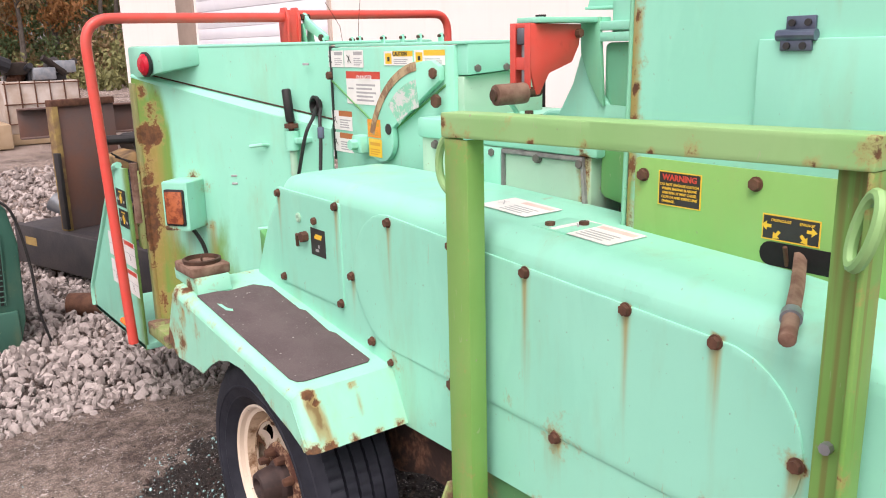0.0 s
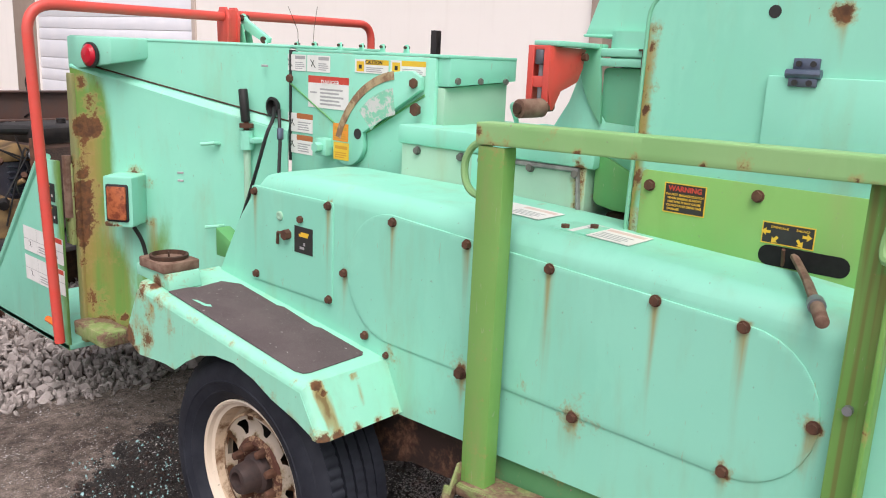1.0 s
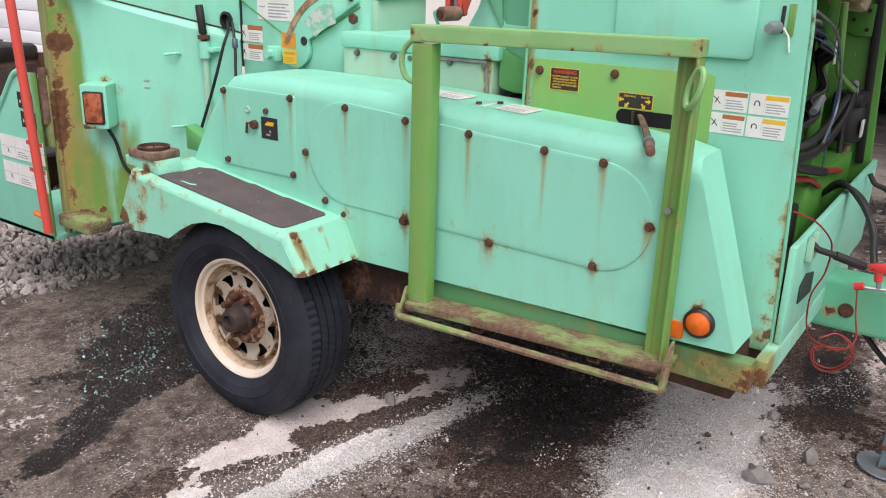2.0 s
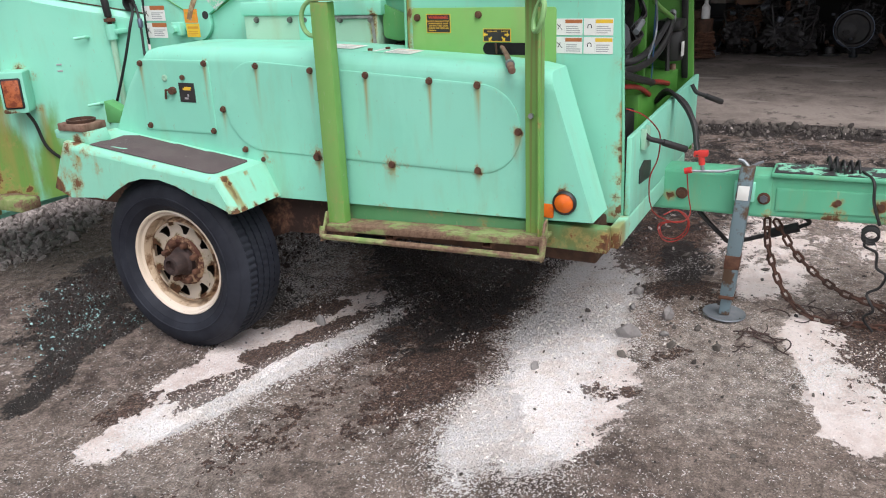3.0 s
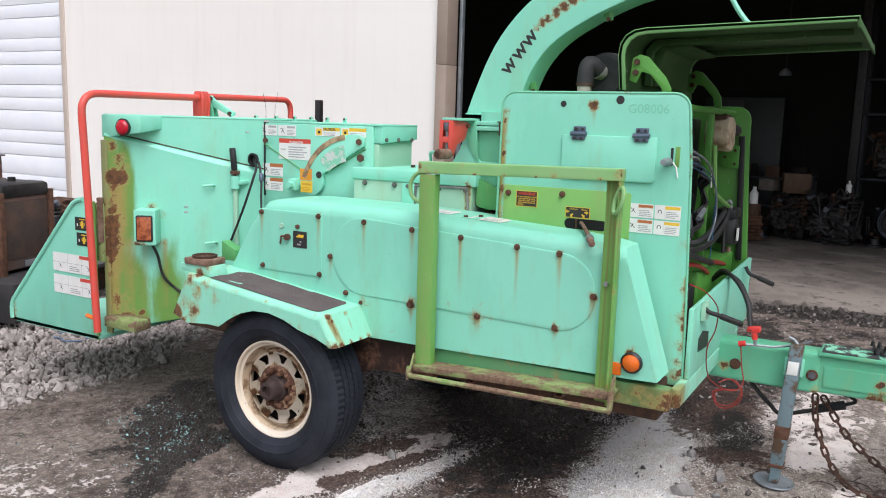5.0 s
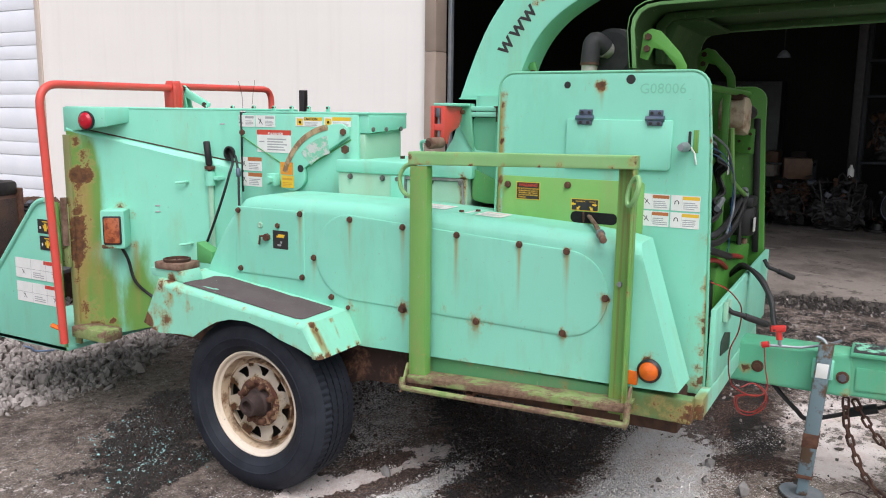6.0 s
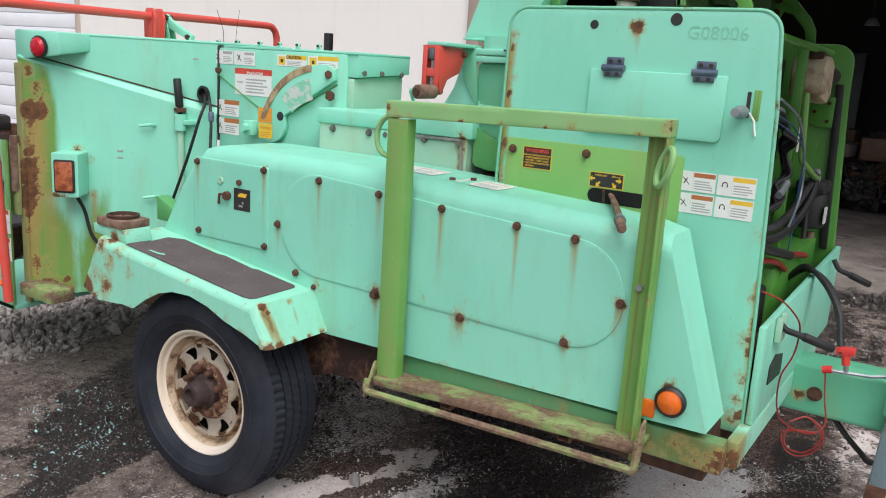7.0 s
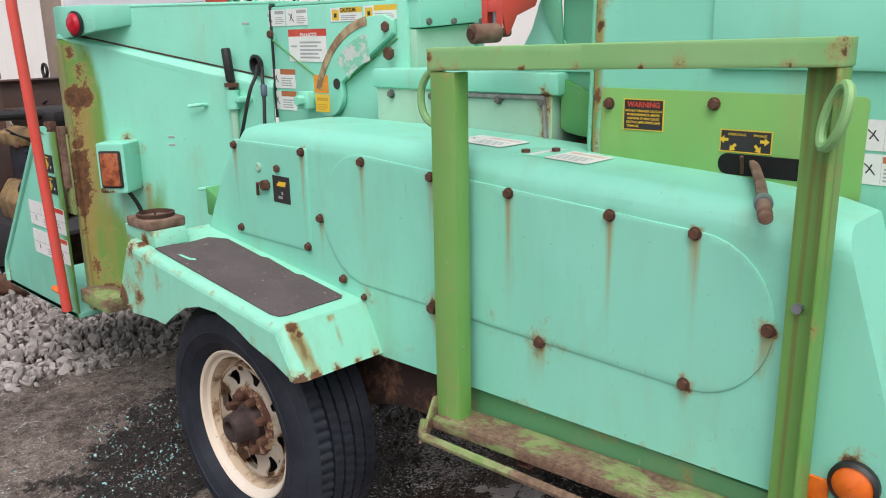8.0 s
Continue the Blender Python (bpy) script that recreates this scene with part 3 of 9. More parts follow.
def stones(name, count, place, sizes, material, label, seed, soft=False):
    rng = random.Random(seed)
    verts, faces = [], []
    for _ in range(count):
        x, y, lift = place(rng)
        s = rng.uniform(*sizes) * (1.0 if rng.random() < 0.85 else 1.5)
        stone(rng, verts, faces, (x, y, rise(x, y) + lift + 0.25 * s), s)
    me = bpy.data.meshes.new(name)
    me.from_pydata(verts, [], faces)
    me.materials.append(material)
    if soft:
        me.polygons.foreach_set("use_smooth", [True] * len(faces))
    return tagged(new(name, me), label, "gravel", "", "stuff")


def stone_material(name, lo, hi):
    n = Nodes(name)
    geo = n.add("ShaderNodeNewGeometry").outputs["Random Per Island"]
    col = n.mix(geo, lo, hi)
    f = n.noise(40, 5, 0.7)
    col = n.mix(n.ramp(f, 0.45, 0.75, 0, 0.5), col, tuple(0.7 * c for c in lo))
    return n.done(col, 0.9, 0, f, 0.5, 0.006)


GRAVEL = stone_material("gravel_stone", (0.20, 0.176, 0.163), (0.45, 0.405, 0.38))
ROCK = stone_material("grey_rock", (0.16, 0.15, 0.145), (0.30, 0.285, 0.275))
CRUMB = stone_material("dark_crumb", (0.035, 0.03, 0.027), (0.13, 0.115, 0.10))


def gravel_edge(x):
    return 3.62 + 0.17 * x + 0.12 * math.sin(3.1 * x)


def near_gravel(rng):
    x = rng.uniform(-0.2, 4.0)
    y = gravel_edge(x) + rng.gauss(0, 0.05) + 3.2 * rng.random() ** 1.6
    heap = 0.05 * min(1, max(0, (y - gravel_edge(x)) / 0.4))
    return x, y, heap * (0.4 + 0.9 * (0.5 + 0.5 * noise.noise((x * 2, y * 2, 0))))


def far_gravel(rng):
    return rng.uniform(-1.0, 5.6), rng.uniform(5.0, 13.0), rng.uniform(0, 0.04)


stones("gravel", 11000, near_gravel, (0.013, 0.029), GRAVEL, "heaped grey crushed stone gravel on the yard", 3)
stones("gravel", 6000, far_gravel, (0.02, 0.042), GRAVEL, "loose pale gravel spread over the yard", 4)
stones("gravel", 1300, lambda r: (r.uniform(-0.3, 4.2), r.uniform(-1.7, 3.8), 0.0), (0.002, 0.008), CRUMB, "dark crumbs of dirt and stone scattered on the ground", 5)
stones("gravel", 30, lambda r: (r.uniform(1.3, 2.6), r.uniform(-0.2, 0.5), 0.0), (0.008, 0.022), CRUMB, "dark broken stones near the jack", 8)
for k, (x, y, size) in enumerate(((1.50, 0.25, 0.056), (1.74, 0.14, 0.045), (1.56, 0.12, 0.028), (1.80, 0.31, 0.026), (1.97, 0.32, 0.036), (1.12, 0.52, 0.02), (1.25, 1.60, 0.036))):
    rng, verts, faces = random.Random(70 + k), [], []
    stone(rng, verts, faces, (x, y, rise(x, y) + 0.3 * size), size)
    me = bpy.data.meshes.new("stone")
    me.from_pydata(verts, [], faces)
    me.materials.append(ROCK)
    tagged(new("stone", me), "loose dark grey broken stone lying on the ground", "stone", "loose stones")
stones("gravel", 1100, lambda r: (r.uniform(2.5, 5.7), r.uniform(-3.2, 1.6), 0.0), (0.004, 0.013), GRAVEL, "loose stones and grit before the workshop slab", 10)
stones("gravel", 700, lambda r: (r.gauss(5.7, 0.12), r.uniform(-4, 3.5), 0.0), (0.012, 0.035), CRUMB, "dark rubble along the workshop slab", 9)
MUD = stone_material("mud_clod", (0.014, 0.010, 0.009), (0.075, 0.05, 0.042))


def clod_place(rng):
    """Where the ground is muddy: round the wheel and under the machine."""
    while True:
        p = rng.uniform(0.3, 3.0), rng.uniform(0.4, 3.3)
        if patches(np.array([(*p, 0.0)]), WET)[0] > 0.35 + 0.5 * rng.random():
            return *p, 0.0


stones("gravel", 3600, clod_place, (0.003, 0.010), MUD, "dark clods of wet mud round the wheel", 31)
PALE = stone_material("pale_grit", (0.55, 0.5, 0.45), (0.85, 0.82, 0.78))


def pale_place(rng):
    """Beside the chalk patches more often than away from them."""
    while True:
        x, y, a, b, turn, amount = rng.choice(CHALK)
        p = rng.gauss(x, 0.8 * a), rng.gauss(y, 0.2 + 0.6 * b)
        if patches(np.array([(*p, 0.0)]), CHALK)[0] * rng.random() > 0.10 + 0.25 * noise.noise((p[0] * 5, p[1] * 5, 2.0)):
            return *p, 0.0


stones("gravel", 8000, pale_place, (0.0018, 0.0042), PALE, "spilled pale grit scattered over dark mud", 21)


def glass_place(rng):
    x, y, r = rng.choice(((0.80, 2.62, 0.05), (0.97, 2.48, 0.05), (0.78, 2.88, 0.06), (1.05, 2.85, 0.05), (0.92, 2.70, 0.05), (1.10, 3.12, 0.06), (0.86, 3.05, 0.06), (0.60, 2.60, 0.07), (0.85, 2.8, 0.25)))
    return rng.gauss(x, r), rng.gauss(y, r), 0.0


GLASSBIT = plain("blue_glass_bit", (0.25, 0.48, 0.48), (0.38, 0.6, 0.6), 0.2)
stones("glass_crumbs", 260, glass_place, (0.002, 0.006), GLASSBIT, "blue-green crumbs of broken safety glass", 6)

# ---- workshop building ----
WALL_X, JAMB, END = 6.0, 4.165, 20.5


def siding_material():
    n = Nodes("cream_metal_siding")
    col = n.mix(n.ramp(n.noise(0.5, 4), 0.3, 0.7), (0.86, 0.83, 0.785), (0.89, 0.86, 0.82))
    col = n.mix(n.ramp(n.noise(7, 5, 0.6, (1, 1, 0.08)), 0.5, 0.8, 0, 0.12), col, (0.55, 0.50, 0.44))
    return n.done(col, 0.55, 0, n.noise(2.5, 3), 0.1, 0.02)


SIDING = siding_material()
TRIMMAT = plain("taupe_trim", (0.30, 0.235, 0.19), (0.34, 0.27, 0.22), 0.5, 0, 3, 0.05)
PALETRIM = plain("pale_taupe_trim", (0.52, 0.44, 0.38), (0.56, 0.48, 0.42), 0.5, 0, 3, 0.05)
DOORWHITE = plain("white_door_panel", (0.76, 0.79, 0.84), (0.81, 0.83, 0.87), 0.45, 0, 2, 0.04)
n = Nodes("stained_concrete")
f = n.noise(30, 6, 0.7)
col = n.mix(n.ramp(n.noise(1.3, 6, 0.65, None, 0.4), 0.38, 0.62), (0.135, 0.113, 0.098), (0.25, 0.215, 0.19))
col = n.mix(n.ramp(n.noise(4.5, 6, 0.7), 0.56, 0.66, 0, 0.75), col, (0.045, 0.038, 0.033))
col = n.mix(n.ramp(n.noise(55, 3, 0.6), 0.66, 0.72, 0, 0.6), col, (0.24, 0.21, 0.19))
col = n.mix(n.ramp(n.noise(2.6, 3, 0.5, (1, 0.35, 1)), 0.66, 0.69, 0, 0.7), col, (0.34, 0.31, 0.28))
CONCRETE = n.done(col, n.ramp(f, 0.3, 0.7, 0.6, 0.9), 0, f, 0.4, 0.006)
# near-black colour puts the unlit interior's shade into walls and ceiling
SHADEDWALL = plain("shaded_workshop_wall", (0.008, 0.0075, 0.007), (0.013, 0.012, 0.011), 0.85, 0, 2, 0.2)


def siding(y0, y1, z0, z1, name):
    """Ribbed steel siding: shallow ribs every 0.3 m."""
    pts = []
    y = y0
    while y < y1 - 0.301:
        pts += [(WALL_X, y), (WALL_X, y + 0.235), (WALL_X - 0.0012, y + 0.25), (WALL_X - 0.0012, y + 0.27), (WALL_X, y + 0.285)]
        y += 0.3
    pts += [(WALL_X, y1), (WALL_X + 0.2, y1), (WALL_X + 0.2, y0)]
    bm = prism(pts, z0, z1, "z")
    return tagged(link(name, bm, SIDING, None, "", 20), "cream ribbed steel siding wall of the workshop", "wall", "", "structure")


GARAGE0, GARAGE1 = 10.64, 15.8
siding(JAMB, GARAGE0, -0.1, 6.0, "wall_front_1")
siding(GARAGE1, END, -0.1, 6.0, "wall_front_2")
siding(GARAGE0, GARAGE1, 4.3, 6.0, "wall_front_3")
# unseen header over the opening, set low to cut sky light indoors
siding(-7.0, JAMB, 3.5, 6.0, "wall_front_4")
siding(-12.0, -7.0, -0.1, 6.0, "wall_front_5")
trim = thing("trim", (5.98, 4.22, 0), "taupe steel jamb trim of the workshop opening", "trim", "", "structure")
part("jamb_plate", box((5.955, 4.05, 0), (6.19, 4.185, 2.26), 0.004), TRIMMAT, trim)
part("jamb_plate", box((5.957, 4.052, 2.265), (6.19, 4.185, 3.5), 0.004), TRIMMAT, trim)
part("track", box((6.2, 4.0, 0.1), (6.26, 4.04, 3.45), 0.004), STEEL, trim)
tagged(link("trim", box((5.97, GARAGE0 - 0.085, 0), (6.0, GARAGE0, 4.4), 0.003), PALETRIM), "thin taupe trim beside the white garage door", "trim", "", "structure")
tagged(link("trim", box((5.96, GARAGE1 + 0.003, 0), (6.0, GARAGE1 + 0.9, 5.0), 0.003), TRIMMAT), "brown-grey flat trim panel beside the garage door", "trim", "", "structure")
garage = thing("door_1", (6.05, 13.6, 0), "white sectional garage door with horizontal grooves, closed", "garage door", "", "structure")
for k in range(-1, 6):
    for lo, hi, gap in ((0.0, 0.195, 0.005), (0.195, 0.50, 0.008), (0.50, 0.70, 0.008)):
        z = 0.42 + 0.70 * k
        if z + lo >= -0.1 and z + hi < 4.4:
            part("panel", box((6.03, GARAGE0 + 0.02, max(z + lo + gap / 2, 0.02)), (6.09, GARAGE1 - 0.02, z + hi - gap / 2), 0.002), DOORWHITE, garage)
tagged(link("wall_end", box((6.2, 20.3, -0.1), (16, 20.5, 6.0), 0.0), SIDING), "cream end wall of the workshop", "wall", "", "structure")
tagged(link("roof", box((5.7, -12.2, 6.0), (16.4, 20.7, 6.2), 0.01), SHADEDWALL), "dark workshop roof", "roof", "", "structure")
tagged(link("ceiling", box((6.2, -12, 5.2), (16, 20.3, 5.3), 0.0), SHADEDWALL), "workshop ceiling with shade in its colour", "ceiling", "", "structure")
tagged(link("wall_back", box((14.0, -12, -0.1), (14.2, 20.3, 5.2), 0.0), SHADEDWALL), "back workshop wall with shade in its colour", "wall", "", "structure")
tagged(link("wall_side_1", box((6.2, 6.3, -0.1), (14.0, 6.5, 5.2), 0.0), SHADEDWALL), "workshop partition wall with shade in its colour", "wall", "", "structure")
tagged(link("wall_side_2", box((6.2, -12.2, -0.1), (14.0, -12.0, 5.2), 0.0), SHADEDWALL), "inner side wall of the workshop, shade in its colour", "wall", "", "structure")
slab = prism([(5.9, -12), (14, -12), (14, 6.3), (5.9, 6.3)], -0.05, 0.12, "z", 0.015)
tagged(link("floor", slab, CONCRETE), "stained grey concrete workshop floor slab", "floor", "", "structure")

# ---- the wood chipper ----
chipper = thing("wood_chipper", (1.67, 1.6, 0), "weathered mint-green towable wood chipper with rust stains", "wood chipper")
OUT = (-1, 0, 0)
GX = 1.057

# where its paint has rusted through: bolts add their own places
SPOTS += [
    (0.808, 1.662, 0.795, 0.020, 0.16), (0.822, 1.655, 0.775, 0.014, 0.16), (0.93, 1.665, 0.785, 0.011, 0.04), (0.775, 1.605, 0.675, 0.018, 0),
    (0.768, 2.565, 0.70, 0.055, 0), (0.77, 2.40, 0.83, 0.010, 0.05), (0.77, 2.5, 0.86, 0.010, 0.05),
    (0.80, 2.43, 0.893, 0.025, 0.06), (0.88, 2.40, 0.89, 0.03, 0),
    (1.285, 0.68, 1.735, 0.026, 0.05), 
    (1.285, 0.248, 0.86, 0.016, 0.1), (1.285, 0.25, 0.95, 0.016, 0.15), (1.285, 0.252, 0.68, 0.016, 0), (1.285, 0.255, 1.05, 0.012, 0.1),
    (1.085, 3.06, 1.16, 0.014, 0.25),
    (1.05, 3.14, 0.56, 0.02, 0),
]
FLECKS += [(0.77, 2.44, 0.72, 0.06, 0.6), (0.77, 2.36, 0.86, 0.05, 0.5), (0.77, 2.20, 0.87, 0.04, 0.42), (0.77, 2.52, 0.66, 0.05, 0.62), (1.02, 2.50, 0.92, 0.06, 0.55), (0.77, 2.42, 0.81, 0.06, 0.46), (0.77, 2.30, 0.80, 0.05, 0.42), (0.77, 2.50, 0.75, 0.06, 0.46), (0.78, 2.47, 0.87, 0.05, 0.6), (0.86, 2.47, 0.89, 0.05, 0.6), (0.77, 2.55, 0.80, 0.05, 0.5), (0.77, 2.05, 0.83, 0.03, 0.3), (0.77, 1.85, 0.76, 0.03, 0.28), (0.77, 1.63, 0.675, 0.04, 0.45), (0.90, 1.602, 0.672, 0.02, 0.66), (0.83, 1.602, 0.672, 0.025, 0.8), (0.97, 1.602, 0.672, 0.02, 0.6), (1.03, 1.602, 0.675, 0.022, 0.6), (0.79, 1.602, 0.675, 0.025, 0.8)]
FLECKS += [(1.0, 3.215, 1.30, 0.048, 1.1), (1.005, 3.21, 1.36, 0.055, 0.55), (0.985, 3.24, 1.20, 0.05, 0.5), (0.978, 3.25, 1.06, 0.09, 0.62), (0.972, 3.26, 0.94, 0.09, 0.62), (0.97, 3.26, 1.15, 0.07, 0.55), (0.965, 3.27, 0.78, 0.07, 0.5), (0.985, 3.24, 0.62, 0.08, 0.55), (1.0, 3.2, 0.52, 0.08, 0.7), (1.06, 3.13, 0.52, 0.05, 0.55), (1.03, 3.17, 0.8, 0.07, 0.35)]
STREAKS += [((0.985, 3.235, 1.28), (0.985, 3.235, 0.8), 0.024, 1.2), ((1.0, 3.21, 1.33), (1.0, 3.21, 0.9), 0.012, 0.8), ((1.03, 3.17, 1.32), (1.03, 3.17, 0.75), 0.012, 0.6), ((1.06, 3.13, 1.0), (1.06, 3.13, 0.6), 0.012, 0.5), ((1.285, 1.09, 1.7), (1.285, 1.095, 1.2), 0.010, 0.8)]
FLECKS += [(1.285, 1.095, z, 0.05, a) for z, a in ((1.66, 0.35), (1.56, 0.55), (1.46, 0.6), (1.36, 0.66), (1.27, 0.5), (1.20, 0.4))]
FLECKS += [(1.285, 0.255, z, 0.04, a) for z, a in ((0.66, 0.6), (0.78, 0.5), (0.90, 0.62), (1.02, 0.5), (1.2, 0.35))]
LIMES += [((1.285, 1.10, 1.42), (0.03, 0.026, 0.34), 1.1)]
STREAKS += [((0.812, 1.66, 0.79), (0.835, 1.60, 0.68), 0.015, 1.5), ((0.80, 1.655, 0.78), (0.815, 1.60, 0.68), 0.009, 1.2), ((0.93, 1.66, 0.785), (0.94, 1.625, 0.72), 0.006, 0.8), ((0.765, 1.72, 0.70), (0.765, 1.66, 0.67), 0.02, 0.6), ((0.77, 2.42, 0.85), (0.77, 2.42, 0.70), 0.012, 0.5), ((0.77, 2.30, 0.86), (0.77, 2.30, 0.72), 0.02, 0.35)]
# the rotted strip down the hopper's back post
FLECKS += [(0.985, 3.25, 1.30, 0.05, 1.2), (0.98, 3.26, 1.24, 0.03, 0.8), (0.975, 3.26, 1.12, 0.035, 0.95), (0.972, 3.262, 1.07, 0.04, 1.1), (0.97, 3.263, 1.01, 0.045, 1.2), (0.968, 3.263, 0.95, 0.045, 1.2), (0.966, 3.264, 0.89, 0.04, 1.0), (0.964, 3.265, 0.84, 0.03, 0.8), (1.0, 3.22, 1.40, 0.05, 0.6), (0.985, 3.25, 1.47, 0.04, 0.75), (0.955, 3.29, 1.15, 0.03, 0.8), (0.95, 3.295, 1.0, 0.035, 0.9), (0.95, 3.295, 0.9, 0.035, 0.9)]
STREAKS += [((0.975, 3.25, 1.0), (0.965, 3.25, 0.55), 0.03, 1.0)]
chips = random.Random(9)
for _ in range(44):
    y = chips.uniform(1.62, 2.56)
    FLECKS.append((0.77, y, (0.80 + 0.113 * (y - 1.667)) if chips.random() < 0.5 else (0.668 if not 1.72 < y < 2.26 else 0.72 + 0.05 * (1 - abs(y - 2.0) / 0.28)), chips.uniform(0.012, 0.03), chips.uniform(0.3, 0.55)))
for _ in range(12):
    FLECKS.append((GX, chips.uniform(0.35, 1.6), 0.668, chips.uniform(0.015, 0.035), chips.uniform(0.3, 0.45)))
LIMES += [((0.96, 3.28, 1.1), (0.08, 0.09, 0.55), 1.5), ((1.0, 3.2, 1.2), (0.06, 0.08, 0.35), 1.2), ((0.98, 3.22, 0.6), (0.16, 0.16, 0.35), 1.4), ((1.14, 3.02, 0.62), (0.12, 0.10, 0.32), 1.0), ((1.3, 2.85, 0.40), (0.5, 0.5, 0.12), 0.5), ((0.77, 2.5, 0.78), (0.1, 0.09, 0.1), 0.35)]

# belt guard bolts: (y, z, rust radius, length of the run)
GUARD_BOLTS = [(1.652, 1.19, 0.016, 0.10), (1.395, 1.178, 0.016, 0.12), (1.151, 1.167, 0.016, 0.16), (0.889, 1.154, 0.016, 0.14), (0.704, 1.145, 0.017, 0.14), (0.554, 0.991, 0.022, 0.05), (0.709, 0.843, 0.024, 0.03),
               (1.061, 0.838, 0.027, 0.05), (1.395, 0.845, 0.03, 0.05), (1.841, 1.012, 0.016, 0.07), (1.749, 0.851, 0.014, 0.0), (2.262, 1.188, 0.013, 0.10), (1.912, 1.194, 0.014, 0.12), (1.904, 0.919, 0.012, 0), (2.255, 0.925, 0.012, 0)]
for y, z, r, run in GUARD_BOLTS:
    SPOTS.append((GX, y, z, 0.7 * r, 1.35 * run))
    if r >= 0.022:
        FLECKS.append((GX, y, z, (2.4 if r >= 0.027 else 1.5) * r, 0.46))
SPOTS += [(GX, 0.40, 0.79, 0.014, 0.05)]
STREAKS += [((GX, 1.15, 1.02), (GX, 1.15, 0.90), 0.016, 0.42), ((GX, 1.09, 0.83), (GX, 1.09, 0.74), 0.014, 0.4), ((GX, 0.56, 0.97), (GX, 0.57, 0.90), 0.012, 0.7)]
FLECKS += [(GX, 1.00, 0.84, 0.035, 0.38), (GX, 1.20, 0.87, 0.03, 0.36), (GX, 1.19, 0.82, 0.025, 0.34), (GX, 1.03, 0.90, 0.025, 0.34), (GX, 0.385, 0.80, 0.04, 0.45), (GX, 0.35, 0.73, 0.03, 0.4), (GX, 1.65, 0.82, 0.04, 0.45), (GX, 1.5, 0.70, 0.05, 0.3), (GX, 1.33, 0.86, 0.04, 0.36)]

GUARD_TOP = [(2.275, 1.215), (2.25, 1.238), (2.2, 1.25), (2.1, 1.257), (1.6, 1.257), (1.3, 1.247), (1.0, 1.233), (0.684, 1.217), (0.445, 1.193)]
guard_line = [(0.285, 0.69), (0.51, 0.682), (1.594, 0.658), (2.46, 0.66), (2.462, 0.90), *GUARD_TOP]
bm = prism(guard_line, GX, 1.372, "x")
bm.normal_update()
tops = [e for e in bm.edges if all(abs(v.co.x - GX) < 1e-4 for v in e.verts) and min(v.co.z for v in e.verts) > 0.9]
bevel(bm, 0.055, 5, 0, tops)
for v in bm.verts:
    if v.co.y < 0.6 and v.co.x > 1.3:
        v.co.x = 1.235
cut(bm, 0.27, 2.47, 0.0125, "y")
cut(bm, 0.66, 1.22, 0.016, "z")
guard = part("belt_guard", bm, MINT, chipper, "mint-green sheet-metal belt guard with rust-streaked bolts", 25, True)
# raised covers on the guard: the long one with a round end and the hatch
end = [(0.70 - 0.155 * math.sin(radians(a)), 0.992 + 0.158 * math.cos(radians(a))) for a in range(0, 181, 12)]
rear = [(1.66 + 0.17 * math.sin(radians(a)), 1.03 - 0.178 * math.cos(radians(a))) for a in range(0, 181, 12)]
bm = prism([*end, *rear], GX - 0.004, GX + 0.01, "x", 0.0015)
cut(bm, 0.55, 1.83, 0.0125, "y")
cut(bm, 0.84, 1.21, 0.016, "z")
part("cover_plate", bm, MINT, guard, "flat round-ended cover plate", 25, True)
bm = prism(rounded(1.893, 2.285, 0.905, 1.205, 0.008, 2), GX - 0.004, GX + 0.01, "x", 0.0015)
for v in bm.verts:
    if v.co.y > 2.2 and v.co.z > 1.1:
        v.co.y -= 0.005
cut(bm, 1.89, 2.29, 0.0125, "y")
cut(bm, 0.90, 1.21, 0.016, "z")
part("hatch", bm, MINT, guard, "square inspection hatch", 25, True)
for y, z, r, run in GUARD_BOLTS:
    bolt((GX - 0.004, y, z), OUT, guard, 0.0105 if r < 0.03 else 0.0135)
part("latch", cyl((GX - 0.004, 2.094, 1.08), (GX - 0.024, 2.094, 1.08), 0.016, 6), RUST, guard)
part("latch_wire", tube([(GX - 0.018, 2.085, 1.085), (GX - 0.02, 2.125, 1.083), (GX - 0.012, 2.138, 1.045)], 0.005, 6), RUST, guard)
part("lock", lathe([(0, 0.0005), (0, 0.014), (-0.004, 0.014), (-0.006, 0.009), (-0.004, 0.0005)], (GX - 0.004, 2.135, 1.13), "x", 20), GREYMINT, guard, "small round steel lock")
part("bolt", cyl((GX - 0.004, 2.035, 1.135), (GX - 0.014, 2.035, 1.135), 0.011, 6), RUST, guard)
decal("label_plate", facing((GX - 0.0045, 2.022, 1.073), *SIDE), 0.084, 0.08, guard, [(0.25, 0.75, 0.62, 0.72, 1), (0.35, 0.8, 0.72, 0.8, 1), (0.5, 0.6, 0.3, 0.42, 2), (0.3, 0.55, 0.15, 0.25, 2)], [INK, YELLOW, GREYINK], "small black and yellow instruction plate")
FADEDWHITE = plain("faded_label", (0.74, 0.72, 0.70), (0.80, 0.77, 0.75), 0.5, 0, 30, 0.05)
FADEDRED = plain("faded_red_print", (0.66, 0.46, 0.42), (0.70, 0.55, 0.50), 0.5, 0, 30, 0.05)
# top of the guard: bracket plate and two white labels
bm = prism([(1.13, 1.115), (1.24, 1.115), (1.24, 1.215), (1.13, 1.215)], 1.2365, 1.2435, "z", 0.001)
part("bracket_plate", bm, MINT, guard)
